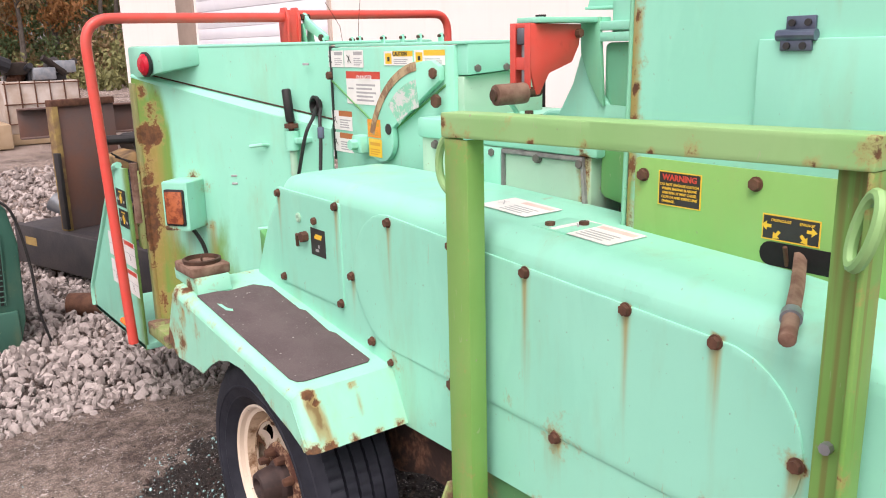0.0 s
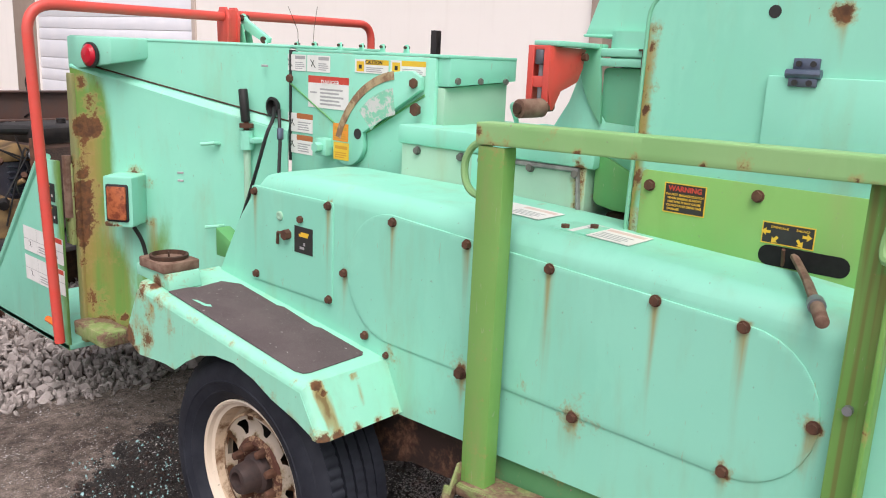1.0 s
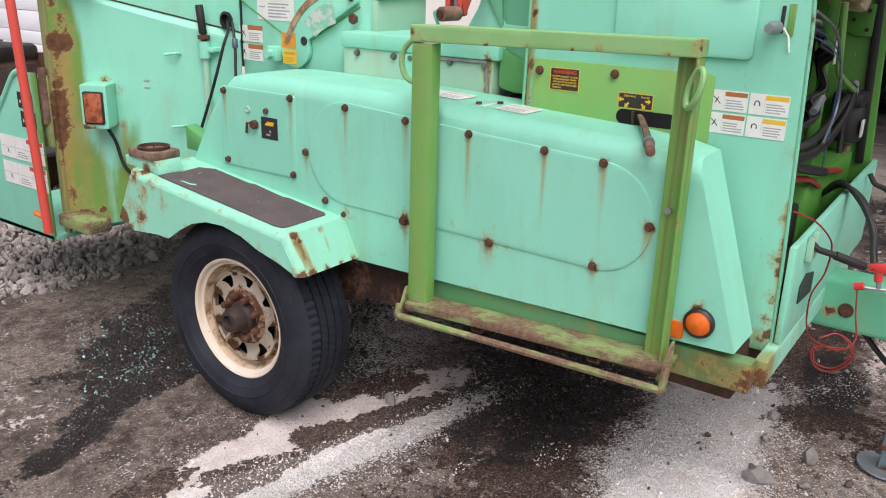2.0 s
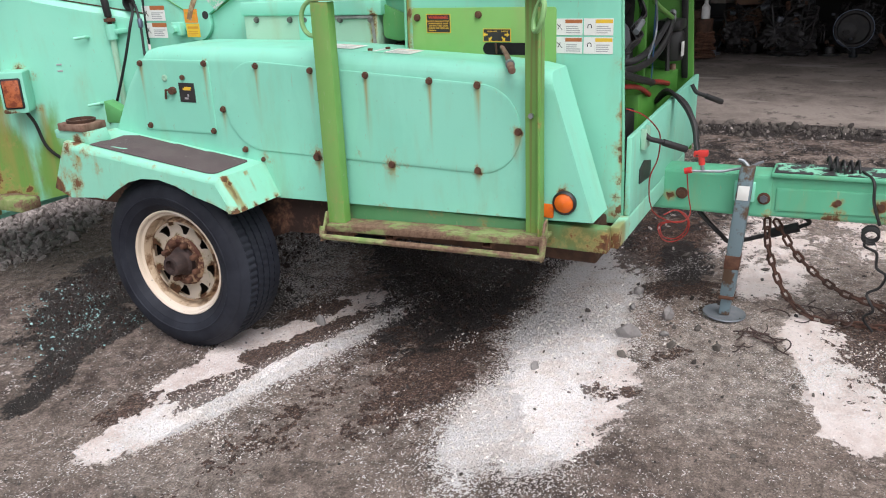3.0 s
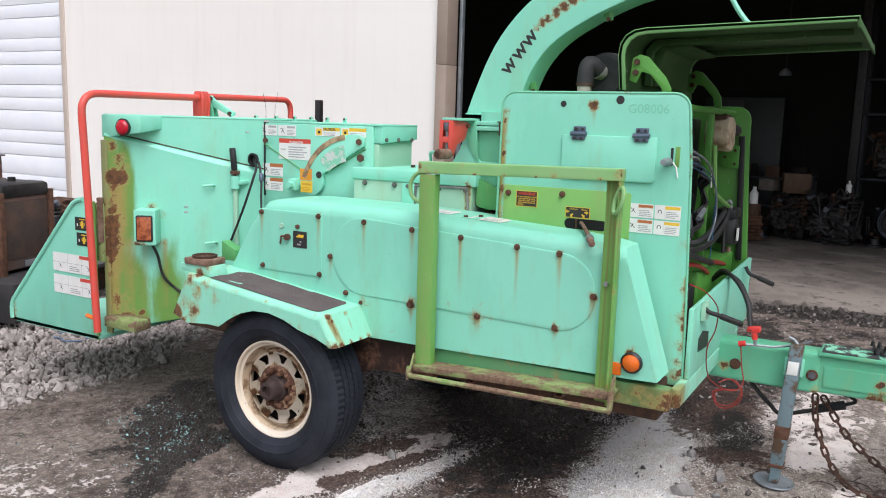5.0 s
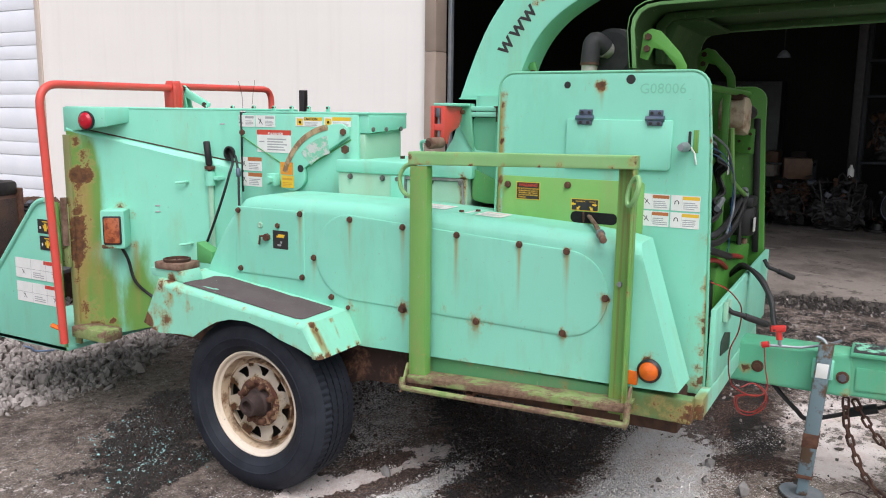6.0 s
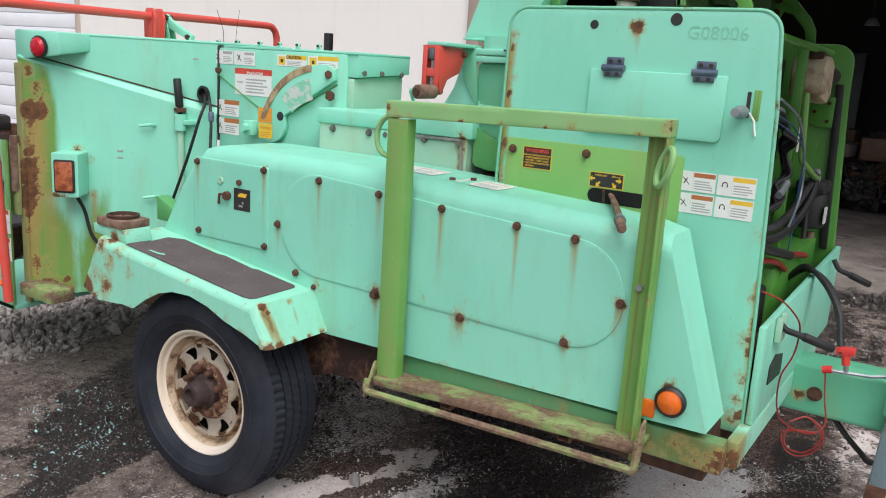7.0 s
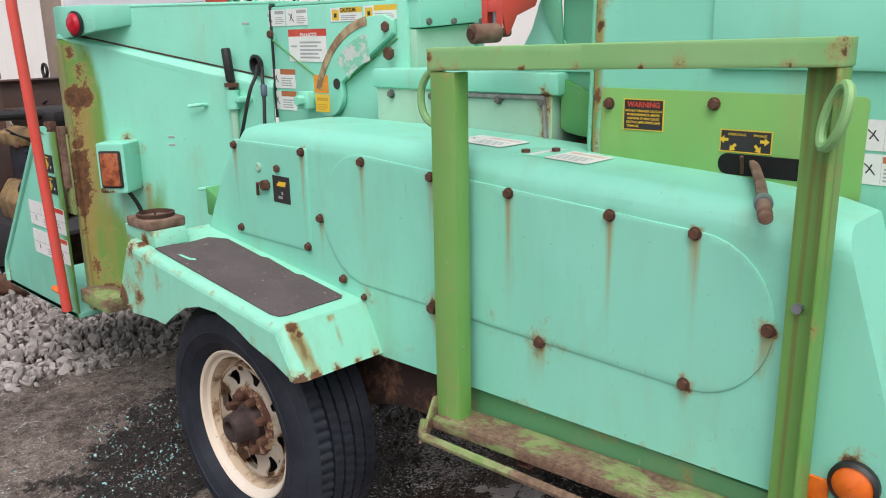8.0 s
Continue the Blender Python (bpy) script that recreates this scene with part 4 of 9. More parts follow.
for x, y in ((1.155, 1.185), (1.21, 1.14)):
    part("bolt", cyl((x, y, 1.243), (x, y, 1.251), 0.011, 6), RUST, guard)
for x, y, z, tilt in ((1.215, 1.345, 1.2494, 0.04), (1.19, 1.085, 1.2376, 0.05)):
    m = facing((x, y, z + 0.0015), (0, -1, -tilt), (1, 0, 0))
    decal("safety_label", m, 0.16, 0.115, guard, [(0.34, 0.95, 0.72, 0.9, 2), *lines(0.36, 0.95, 0.12, 0.6, 4, 1, 3)], [FADEDWHITE, GREYINK, FADEDRED], "faded white safety label with red heading")
    pictogram(m @ Matrix.Translation((-0.055, 0, 0.002)), 0.045, guard, GREYINK)

n = Nodes("flaked_rusty_plate")
f = n.noise(9, 7, 0.72, None, 0.4)
FLAKED = n.done(n.mix(n.ramp(f, 0.42, 0.60), (0.028, 0.014, 0.010), n.mix(n.ramp(n.noise(40, 5, 0.7), 0.4, 0.6), (0.075, 0.030, 0.018), (0.17, 0.085, 0.05))), 0.9, 0, f, 0.6, 0.006)
# chassis rail
LIMES += [((1.1, 0.9, 0.62), (0.3, 2.0, 0.05), 0.2), ((1.07, 0.35, 0.62), (0.3, 0.25, 0.08), 0.8), ((1.14, 0.22, 0.62), (0.12, 0.06, 0.1), 1.0)]
SPOTS += [(1.075, 0.30, 0.572, 0.012, 0), (1.075, 0.245, 0.64, 0.012, 0.05), (1.075, 0.245, 0.60, 0.014, 0)]
FLECKS += [(1.085, 0.245, 0.60, 0.07, 0.66), (1.075, 0.36, 0.64, 0.05, 0.5), (1.075, 0.7, 0.62, 0.05, 0.45), (1.075, 1.3, 0.62, 0.05, 0.45), (1.14, 0.215, 0.60, 0.06, 0.7), (1.2, 0.215, 0.58, 0.04, 0.5), (1.075, 0.30, 0.60, 0.06, 0.5), (1.075, 0.42, 0.58, 0.06, 0.5), (1.075, 0.9, 0.66, 0.05, 0.4), (1.075, 1.1, 0.65, 0.05, 0.35)]
bm = box((1.075, 0.24, 0.575), (1.13, 1.36, 0.665), 0.006)
cut(bm, 0.25, 1.35, 0.015, "y")
cut(bm, 0.575, 0.665, 0.015, "z")
part("chassis_rail", bm, CHASSIS, chipper, "mint chassis rail with lime and rusty patches", 25, True)
part("chassis_rail", box((2.25, 0.24, 0.575), (2.31, 3.0, 0.665), 0.006), MINT_WORN, chipper)
bm = prism([(1.3, 0.50), (1.62, 0.485), (1.75, 0.44), (2.6, 0.44), (2.6, 0.66), (1.3, 0.66)], 1.12, 1.16, "x", 0.008)
cut(bm, 1.3, 2.6, 0.05, "y")
part("axle_plate", bm, FLAKED, chipper, "rusty brown axle frame plate")
part("axle", cyl((0.9, 2.015, 0.39), (2.55, 2.015, 0.39), 0.045, 16), RUST_DARK, chipper)
part("underbody", box((1.16, 0.3, 0.50), (2.2, 2.9, 0.655), 0.01), RUST_DARK, chipper, "dark rusty underside of the machine")

part("far_cover", box((1.88, 1.12, 0.65), (2.31, 2.58, 0.98), 0.02), SHADEGREEN, chipper, "green cover on the far side of the machine")

# fenders
FX = 0.77
def fender_top(y):
    return 0.803 + (y - 1.667) * 0.1165


arch = [(1.60, 0.668), (1.70, 0.70), (1.80, 0.725), (1.88, 0.757), (1.97, 0.776), (2.06, 0.772), (2.14, 0.750), (2.21, 0.712), (2.28, 0.665), (2.34, 0.668), (2.49, 0.655), (2.588, 0.69), (2.49, 0.897), (1.667, 0.803)]


def fender(x0, x1, parent, name="fender"):
    lo, hi = min(x0, x1), max(x0, x1)
    outline = [(1.60, 0.668), (1.667, 0.803), (2.49, 0.897), (2.588, 0.69)]
    own = prism(outline, lo, hi, "x")
    own.normal_update()
    edges = [e for e in own.edges if all(abs(v.co.x - x0) < 1e-4 for v in e.verts) and e.calc_length() < 1.0 and max(v.co.z for v in e.verts) > 0.7]
    bevel(own, 0.028, 4, 0, edges)
    # open it underneath and cut the arch
    low = [f for f in own.faces if all(v.co.z < 0.72 for v in f.verts) and abs(f.normal.z) > 0.7]
    bmesh.ops.delete(own, geom=low, context="FACES")
    flank = [f for f in own.faces if abs(f.normal.x) > 0.99]
    bmesh.ops.delete(own, geom=flank, context="FACES")
    bmesh.ops.solidify(own, geom=own.faces[:], thickness=0.006)
    side = [(y + (0.0 if 1.62 < y < 2.55 else (0.012 if y < 1.7 else -0.010)), z) for y, z in arch[:-2]]
    side += [(2.486, 0.872), (1.682, 0.780)]
    prism(side, x0, x0 + (0.006 if x1 > x0 else -0.006), "x", 0, own)
    cut(own, 1.6, 2.58, 0.0125, "y")
    cut(own, 0.66, 0.9, 0.0125, "z")
    cut(own, lo, hi, 0.0125, "x")
    return part(name, own, MINT_WORN, parent, "mint-green box fender with rust at its corners", 28, True)


near_fender = fender(FX, GX + 0.01, chipper)
fender(2.62, 2.33, chipper)
tilt = math.atan(0.1165)
m = facing((0.80, 2.36, fender_top(2.36) + 0.001), (0, -1, -0.1165), (1, 0, 0))
pad = [(0.0, 0.004), (0.62, 0.0), (0.645, 0.01), (0.652, 0.03), (0.647, 0.215), (0.635, 0.228), (0.45, 0.232), (0.43, 0.222), (0.27, 0.234), (0.25, 0.224), (0.05, 0.230), (0.0, 0.19), (0.012, 0.10), (-0.008, 0.05)]
part("grip_pad", turned(pad, m, 0.0025), GRIP, near_fender, "worn dark brown anti-slip tape")
part("torn_patch", turned([(0.09, 0.03), (0.15, 0.035), (0.165, 0.05), (0.15, 0.055), (0.14, 0.045), (0.10, 0.04)], m @ Matrix.Translation((0, 0, 0.0026)), 0.0004), MINT, near_fender)
# rusty lamp socket on its bracket at the fender's back
socket = part("lamp_socket", prism(rounded(0.80, 0.93, 2.38, 2.535, 0.012, 2), 0.935, 0.965, "z", 0.004), SOCKETRUST, near_fender, "rusty square socket with an open round hole")
part("socket_ring", lathe([(0, 0.058), (0.012, 0.06), (0.014, 0.052), (-0.03, 0.048), (-0.03, 0.001)], (0.865, 2.457, 0.965), "z", 24), RUST_DARK, socket)
part("wire", tube([(0.865, 2.457, 0.95), (0.863, 2.455, 0.985)], 0.003, 6), RUST_DARK, socket)
bm = prism([(2.36, 0.885), (2.56, 0.90), (2.565, 0.935), (2.375, 0.935)], 0.81, 0.92, "x", 0.003)
cut(bm, 2.36, 2.57, 0.03, "y")
SPOTS.append((0.85, 2.40, 0.92, 0.05, 0))
part("socket_bracket", bm, MINT_WORN, near_fender, "", 28, True)
SPOTS.pop()
bolt((GX - 0.002, 1.665, 0.815), OUT, near_fender, 0.008)


# wheels
def tyre_mesh(at, side):
    """A worn trailer tyre with ribs and sipes; the outer face is at at.x, the tread goes on to the side."""
    w, s = 0.235, side
    prof = [(0.030, 0.225), (0.010, 0.234), (-0.006, 0.246), (-0.016, 0.262), (-0.018, 0.264), (-0.018, 0.267), (-0.020, 0.270), (-0.026, 0.292), (-0.0285, 0.294), (-0.0285, 0.298), (-0.026, 0.300), (-0.025, 0.322), (-0.017, 0.345), (-0.014, 0.350), (-0.010, 0.352), (-0.006, 0.360), (0.004, 0.372), (0.013, 0.3805)]
    for a, b in ((0.013, 0.050), (0.058, 0.086), (0.094, 0.124), (0.132, 0.160), (0.168, 0.203)):
        prof += [(a, 0.3885 if 0.05 < a < 0.16 else 0.384), (b, 0.3885 if 0.04 < b < 0.19 else 0.3845), (b + 0.001, 0.3725), (b + 0.007, 0.3725)]
    prof = prof[:-2] + [(0.212, 0.372), (0.225, 0.352), (0.237, 0.30), (0.230, 0.24), (0.207, 0.225)]
    bm = lathe([(a * s, r) for a, r in prof], at, "x", 480)
    # sipes across the shoulder ribs
    bm.normal_update()
    for f in bm.faces:
        c = f.calc_center_median() - Vector(at)
        r = math.hypot(c.y, c.z)
        if r > 0.3795:
            k = int(round(math.degrees(math.atan2(c.z, c.y)) / 0.75 - 0.5 + abs(c.x) * 60))
            if k % 6 == 0:
                for v in f.verts:
                    d = Vector((0, v.co.y - at[1], v.co.z - at[2]))
                    if d.length > 0.381:
                        v.co -= d.normalized() * (0.0028 if abs(c.x) < 0.055 else 0.0012)
    return bm


n = Nodes("rusty_cream_hub")
f = n.noise(26, 6, 0.7)
RUSTY_HUB = n.done(n.mix(n.ramp(f, 0.48, 0.60), (0.085, 0.030, 0.018), (0.34, 0.22, 0.13)), 0.85, 0, f, 0.6, 0.006)
n = Nodes("stained_rim_paint")
f = n.noise(13, 7, 0.7)
STAINED_RIM = n.done(n.mix(n.ramp(f, 0.34, 0.54), (0.20, 0.105, 0.05), (0.64, 0.51, 0.36)), 0.6, 0, n.noise(60, 4), 0.3, 0.003)
HUBDARK = plain("black_greasy_iron", (0.035, 0.023, 0.021), (0.07, 0.043, 0.037), 0.7, 0.1, 30, 0.5)
# near-black drum keeps the wheel disc's openings dark
DRUMBLACK = plain("black_brake_drum", (0.010, 0.008, 0.008), (0.022, 0.016, 0.014), 0.8)
n = Nodes("rusty_seam")
f = n.noise(20, 6, 0.7)
RUST_SEAM = n.done(n.mix(n.ramp(f, 0.42, 0.58), (0.10, 0.05, 0.025), (0.42, 0.30, 0.19)), 0.8, 0, f, 0.4, 0.003)
RIM = painted("cream_rim_paint", (0.66, 0.56, 0.43), (0.74, 0.66, 0.56), 0.09, 0.5, chips=0.03)


def wheel(x, s, parent):
    at = (x, 2.015, 0.388)
    hub = thing_part("wheel", parent, "black trailer wheel with a rusty cream spoked rim")
    part("tyre", tyre_mesh(at, s), RUBBER, hub, "worn black rubber tyre with ribbed tread")
    SPOTS.extend([(x + 0.05 * s, 2.015 + 0.165 * math.cos(radians(a)), 0.388 + 0.17 * math.sin(radians(a)), r, 0) for a, r in ((20, 0.035), (75, 0.02), (130, 0.03), (185, 0.045), (240, 0.03), (300, 0.04), (340, 0.025))])
    SPOTS.extend([(x + 0.06 * s, 2.015 + 0.09 * math.cos(radians(a)), 0.388 + 0.09 * math.sin(radians(a)), 0.03, 0) for a in range(0, 360, 40)])
    prof = [(0.033, 0.226), (0.014, 0.2325), (0.006, 0.2335), (0.004, 0.229), (0.009, 0.222), (0.022, 0.217), (0.028, 0.207)]
    well = [(0.028, 0.207), (0.055, 0.204), (0.072, 0.199), (0.078, 0.190), (0.074, 0.178)]
    rim = lathe([(a * s, r) for a, r in prof], at, "x", 64)
    part("rim", rim, RIM, hub, "cream painted steel rim with rust", 30, True)
    part("rim_well", lathe([(a * s, r) for a, r in well], at, "x", 64), STAINED_RIM, hub, "brown-stained inside of the rim")
    # disc with eight three-cornered openings
    bm = bmesh.new()
    spec = [(0.074, 0.180, 10.5), (0.044, 0.175, 10.5), (0.046, 0.163, 11.0), (0.054, 0.151, 9.0), (0.056, 0.136, 6.4), (0.053, 0.120, 3.7), (0.046, 0.105, 3.4), (0.046, 0.088, 3.4), (0.054, 0.072, 3.4), (0.055, 0.02, 3.4)]
    rings = []
    for a, r, half in spec:
        ring = []
        for k in range(8):
            mid = 45 * k + 10
            for d in (-22.5, -(22.5 + half) / 2, -half, -half / 3, half / 3, half, (22.5 + half) / 2):
                w = radians(mid + d)
                ring.append(bm.verts.new((at[0] + a * s, at[1] + r * math.cos(w), at[2] + r * math.sin(w))))
        rings.append(ring)
    n56 = len(rings[0])
    for i in range(len(rings) - 1):
        for k in range(n56):
            if i in (2, 3, 4) and k % 7 in (2, 3, 4):
                continue
            bm.faces.new((rings[i][k], rings[i][(k + 1) % n56], rings[i + 1][(k + 1) % n56], rings[i + 1][k]))
    bmesh.ops.solidify(bm, geom=bm.faces[:], thickness=0.005)
    part("wheel_disc", bm, RIM, hub, "cream wheel disc with eight openings and rust", 30, True)
    part("rust_line", lathe([(0.0735 * s, 0.187), (0.0405 * s, 0.1785), (0.0400 * s, 0.1745), (0.0435 * s, 0.1735)], at, "x", 64), RUST_SEAM, hub, "brown rusty edge of the disc")
    dirt = lathe([(0.052 * s, 0.112), (0.040 * s, 0.104), (0.036 * s, 0.088), (0.044 * s, 0.070), (0.05 * s, 0.06)], at, "x", 40)
    for v in dirt.verts:
        v.co.x += 0.004 * noise.noise(v.co * 40)
    part("hub_flange", dirt, RUSTY_HUB, hub, "rusty flaking hub flange")
    back = lathe([(0.12 * s, 0.001), (0.12 * s, 0.205), (0.066 * s, 0.206)], at, "x", 32)
    part("brake_drum", back, DRUMBLACK, hub)
    cap = lathe([(0.05 * s, 0.064), (0.03 * s, 0.060), (0.020 * s, 0.050), (-0.022 * s, 0.044), (-0.032 * s, 0.039), (-0.034 * s, 0.027), (-0.01 * s, 0.024), (-0.01 * s, 0.001)], at, "x", 24)
    part("hub_cap", cap, HUBDARK, hub, "dark rusty open hub cap")
    for k in range(8):
        w = 2 * math.pi * (k + 0.5) / 8
        p = Vector((at[0] + 0.040 * s, at[1] + 0.086 * math.cos(w), at[2] + 0.083 * math.sin(w)))
        part("lug_nut", cyl(p, p + Vector((-0.030 * s, 0, 0)), 0.0165, 6, 0.0125, None, 0.003), RUST, hub)


def thing_part(name, parent, label=""):
    """An empty that gathers the pieces of one part."""
    ob = new(name)
    ob.parent = parent
    ob.empty_display_size = 0.1
    BASE[ob] = BASE[parent]
    ob["label"] = label
    return ob


wheel(0.838, 1, chipper)
wheel(2.53, -1, chipper)

# step frame of lime angle iron
frame_ob = thing_part("step_frame", chipper, "lime-green angle-iron step frame with worn rusty tread")
SPOTS += [(0.985, 1.29, 0.9, 0.005, 0.2), (0.985, 1.27, 1.2, 0.005, 0.2), (0.985, 0.49, 0.9, 0.006, 0.3), (0.985, 0.485, 1.1, 0.006, 0.3), (1.03, 0.46, 1.30, 0.006, 0.3)]
FLECKS += [(0.981, y, z, r, a) for y, z, r, a in ((0.45, 1.48, 0.028, 0.7), (0.53, 1.455, 0.016, 0.6), (0.71, 1.452, 0.03, 0.42), (0.79, 1.447, 0.012, 0.7), (0.93, 1.443, 0.02, 0.5), (1.06, 1.441, 0.012, 0.7), (1.12, 1.485, 0.02, 0.45), (1.24, 1.437, 0.024, 0.5), (1.32, 1.46, 0.022, 0.6))]
FLECKS += [(0.985, 1.285, 0.7 + 0.12 * k, 0.06, (0.42, 0.28, 0.34, 0.26, 0.33, 0.28, 0.5)[k]) for k in range(7)]
FLECKS += [(0.985, 0.46, 0.65 + 0.13 * k, 0.06, (0.45, 0.35, 0.3, 0.4, 0.28, 0.35, 0.5)[k]) for k in range(7)]
FLECKS += [(0.985, 1.28, 0.63, 0.06, 0.42), (0.985, 1.30, 0.75, 0.10, 0.2), (0.985, 0.45, 1.48, 0.03, 0.45), (0.985, 0.9, 1.445, 0.03, 0.3), (0.985, 1.15, 1.44, 0.03, 0.35), (0.985, 0.44, 0.7, 0.1, 0.3)]
FXO = 0.985
bm = prism([(FXO, 1.248), (FXO, 1.322), (1.03, 1.322), (1.03, 1.314), (0.993, 1.314), (0.993, 1.256), (1.03, 1.256), (1.03, 1.248)], 0.585, 1.43, "z", 0.002)
cut(bm, 0.585, 1.43, 0.015, "z")
part("upright", bm, LIME, frame_ob, "", 25, True)
bm = prism([(FXO - 0.002, 0.452), (1.032, 0.452), (1.032, 0.518), (1.024, 0.518), (1.024, 0.460), (FXO - 0.002, 0.460)], 0.585, 1.452, "z", 0.002)
cut(bm, 0.585, 1.45, 0.015, "z")
part("upright", bm, LIME, frame_ob, "", 25, True)
bm = prism([(1.328, 1.432), (1.328, 1.482), (0.450, 1.497), (0.450, 1.452)], FXO - 0.004, 1.038, "x", 0.003)
cut(bm, 0.44, 1.33, 0.0125, "y")
cut(bm, 1.43, 1.5, 0.0125, "z")
part("top_rail", bm, LIME_RAIL, frame_ob, "", 25, True)
part("bolt", cyl((1.024, 0.495, 1.055), (1.012, 0.495, 1.055), 0.009, 8), STEEL, frame_ob)
bm = prism([(1.318, 0.590), (1.318, 0.604), (0.43, 0.646), (0.43, 0.632)], 0.968, 1.055, "x", 0.003)
cut(bm, 0.43, 1.31, 0.03, "y")
part("tread", bm, TREAD, frame_ob, "worn lime step tread with bare rusty metal", 25, True)
bm = prism([(1.318, 0.575), (1.318, 0.602), (0.43, 0.643), (0.43, 0.618)], 0.962, 0.9675, "x", 0.002)
part("tread_lip", bm, TREAD_BAR, frame_ob)
bm = tube(bent([(0.945, 1.325, 0.60), (0.932, 1.325, 0.562), (0.932, 0.425, 0.587), (0.945, 0.425, 0.66)], 0.012), 0.0115, 8)
part("foot_bar", bm, TREAD_BAR, frame_ob)
part("end_plate", prism([(0.922, 0.545), (0.94, 0.54), (0.99, 0.60), (0.99, 0.65), (0.975, 0.65)], 1.320, 1.328, "y", 0.002), TREAD_BAR, frame_ob)
part("end_plate", prism([(0.922, 0.575), (0.945, 0.572), (0.985, 0.64), (0.985, 0.715), (0.955, 0.70)], 0.422, 0.430, "y", 0.002), TREAD_BAR, frame_ob)
for y, z in ((0.648, 0.602), (1.045, 0.583)):
    bm = box((0.975, y - 0.018, z - 0.018), (1.20, y - 0.0145, z + 0.018), 0.001)
    box((0.975, y + 0.0145, z - 0.018), (1.20, y + 0.018, z + 0.018), 0.001, bm)
    box((0.976, y - 0.0144, z - 0.018), (1.20, y + 0.0144, z - 0.0145), 0.001, bm)
    box((0.976, y - 0.0144, z + 0.0145), (1.20, y + 0.0144, z + 0.018), 0.001, bm)
    part("hanger", bm, RUST, frame_ob, "open end of a rusty square tube")
# lashing rings welded to the uprights
ring = [(1.02, 1.322, 1.435), (1.02, 1.36, 1.425), (1.02, 1.385, 1.39), (1.02, 1.385, 1.345), (1.02, 1.362, 1.315), (1.02, 1.322, 1.305)]
part("ring", tube(smooth_path(ring, 5), 0.009, 8), LIME_RAIL, frame_ob, "welded lashing ring")
loop = [(0.975 + 0.018 * math.cos(radians(a)), 0.462 + 0.023 * math.cos(radians(a + 30)) - 0.010, 1.38 + 0.048 * math.sin(radians(a))) for a in range(0, 360, 20)]
part("ring", tube(loop, 0.0085, 8, None, True), LIME_RAIL, frame_ob, "welded lashing ring")

# engine housing
n = Nodes("chipped_bead_paint")
f = n.noise(6, 7, 0.75)
BEAD = n.done(n.mix(n.ramp(f, 0.36, 0.44), n.mix(n.ramp(n.noise(60, 4), 0.4, 0.6), (0.11, 0.075, 0.03), (0.20, 0.22, 0.08)), (0.17, 0.50, 0.33)), 0.6, 0, f, 0.3, 0.003)
CX = 1.285
housing = thing_part("engine_housing", chipper, "mint-green engine housing with opened hood")
cab = [(1.10, 0.62), (0.245, 0.62), (0.25, 0.87), (0.275, 1.52)] + [(0.352 - 0.06 * math.cos(radians(a)), 1.722 + 0.06 * math.sin(radians(a))) for a in range(0, 91, 15)] + [(1.03 + 0.06 * math.sin(radians(a)), 1.722 + 0.06 * math.cos(radians(a))) for a in range(0, 91, 15)]
bm = prism(cab, CX, CX + 0.02, "x", 0.005, None, 3)
cut(bm, 0.25, 1.1, 0.02, "y")
cut(bm, 0.62, 1.78, 0.02, "z")
FLECKS += [(CX, y, z, r, a) for y, z, r, a in ((1.072, 1.70, 0.030, 0.6), (1.075, 1.63, 0.026, 0.5), (1.078, 1.56, 0.028, 0.6), (1.083, 1.48, 0.022, 0.5), (1.085, 1.34, 0.028, 0.5), (1.088, 1.24, 0.03, 0.55), (0.268, 0.72, 0.03, 0.6), (0.29, 0.665, 0.035, 0.5))]
SPOTS += [(CX, 1.073, 1.66, 0.012, 0.2), (CX, 1.08, 1.52, 0.010, 0.15)]
panel = part("side_panel", bm, MINT, housing, "mint side panel with rounded top corners", 25, True)
far = [(1.10, 0.62), (0.225, 0.62), (0.235, 0.95), (0.272, 1.55)] + [(0.345 - 0.07 * math.cos(radians(a)), 1.70 + 0.07 * math.sin(radians(a))) for a in range(0, 91, 15)] + [(1.10, 1.77)]
bm = prism(far, 2.55, 2.57, "x", 0.005)
part("far_panel", bm, BAYGREEN, housing, "bright green inner face of the far panel")
part("rubber_seal", prism([(0.262, 0.97), (0.29, 0.97), (0.325, 1.62), (0.295, 1.62)], 2.53, 2.549, "x", 0.004), BLACK, housing)
part("bulkhead", box((1.31, 1.06, 0.7), (2.549, 1.09, 1.74), 0.004), BAYGREEN, housing, "green bulkhead at the back of the engine bay")
part("top_deck", box((1.31, 0.62, 1.735), (2.549, 1.08, 1.76), 0.008), BAYGREEN, housing)
part("front_bar", cyl((1.306, 0.36, 1.74), (2.55, 0.36, 1.735), 0.014, 10), BAYGREEN, housing)
part("bay_floor", box((1.31, 0.26, 0.80), (2.549, 1.05, 0.83), 0.004), RUST_DARK, housing)
bm = prism([(1.278, 0.657), (2.555, 0.657), (2.575, 0.985), (1.278, 0.945)], 0.215, 0.235, "y", 0.004)
cut(bm, 1.29, 2.55, 0.04, "x")
SPOTS += [(1.29, 0.225, 0.70, 0.014, 0.05), (1.29, 0.225, 0.62, 0.014, 0), (1.29, 0.23, 0.90, 0.016, 0.1), (2.3, 0.225, 0.6, 0.03, 0)]
front = part("front_panel", bm, MINT, housing, "mint front panel of the engine bay", 25, True)
part("front_sill", cut(cut(box((1.14, 0.215, 0.575), (2.33, 0.25, 0.655), 0.006), 1.14, 1.5, 0.015, "x"), 0.575, 0.655, 0.015, "z"), MINT_WORN, housing, "", 25, True)
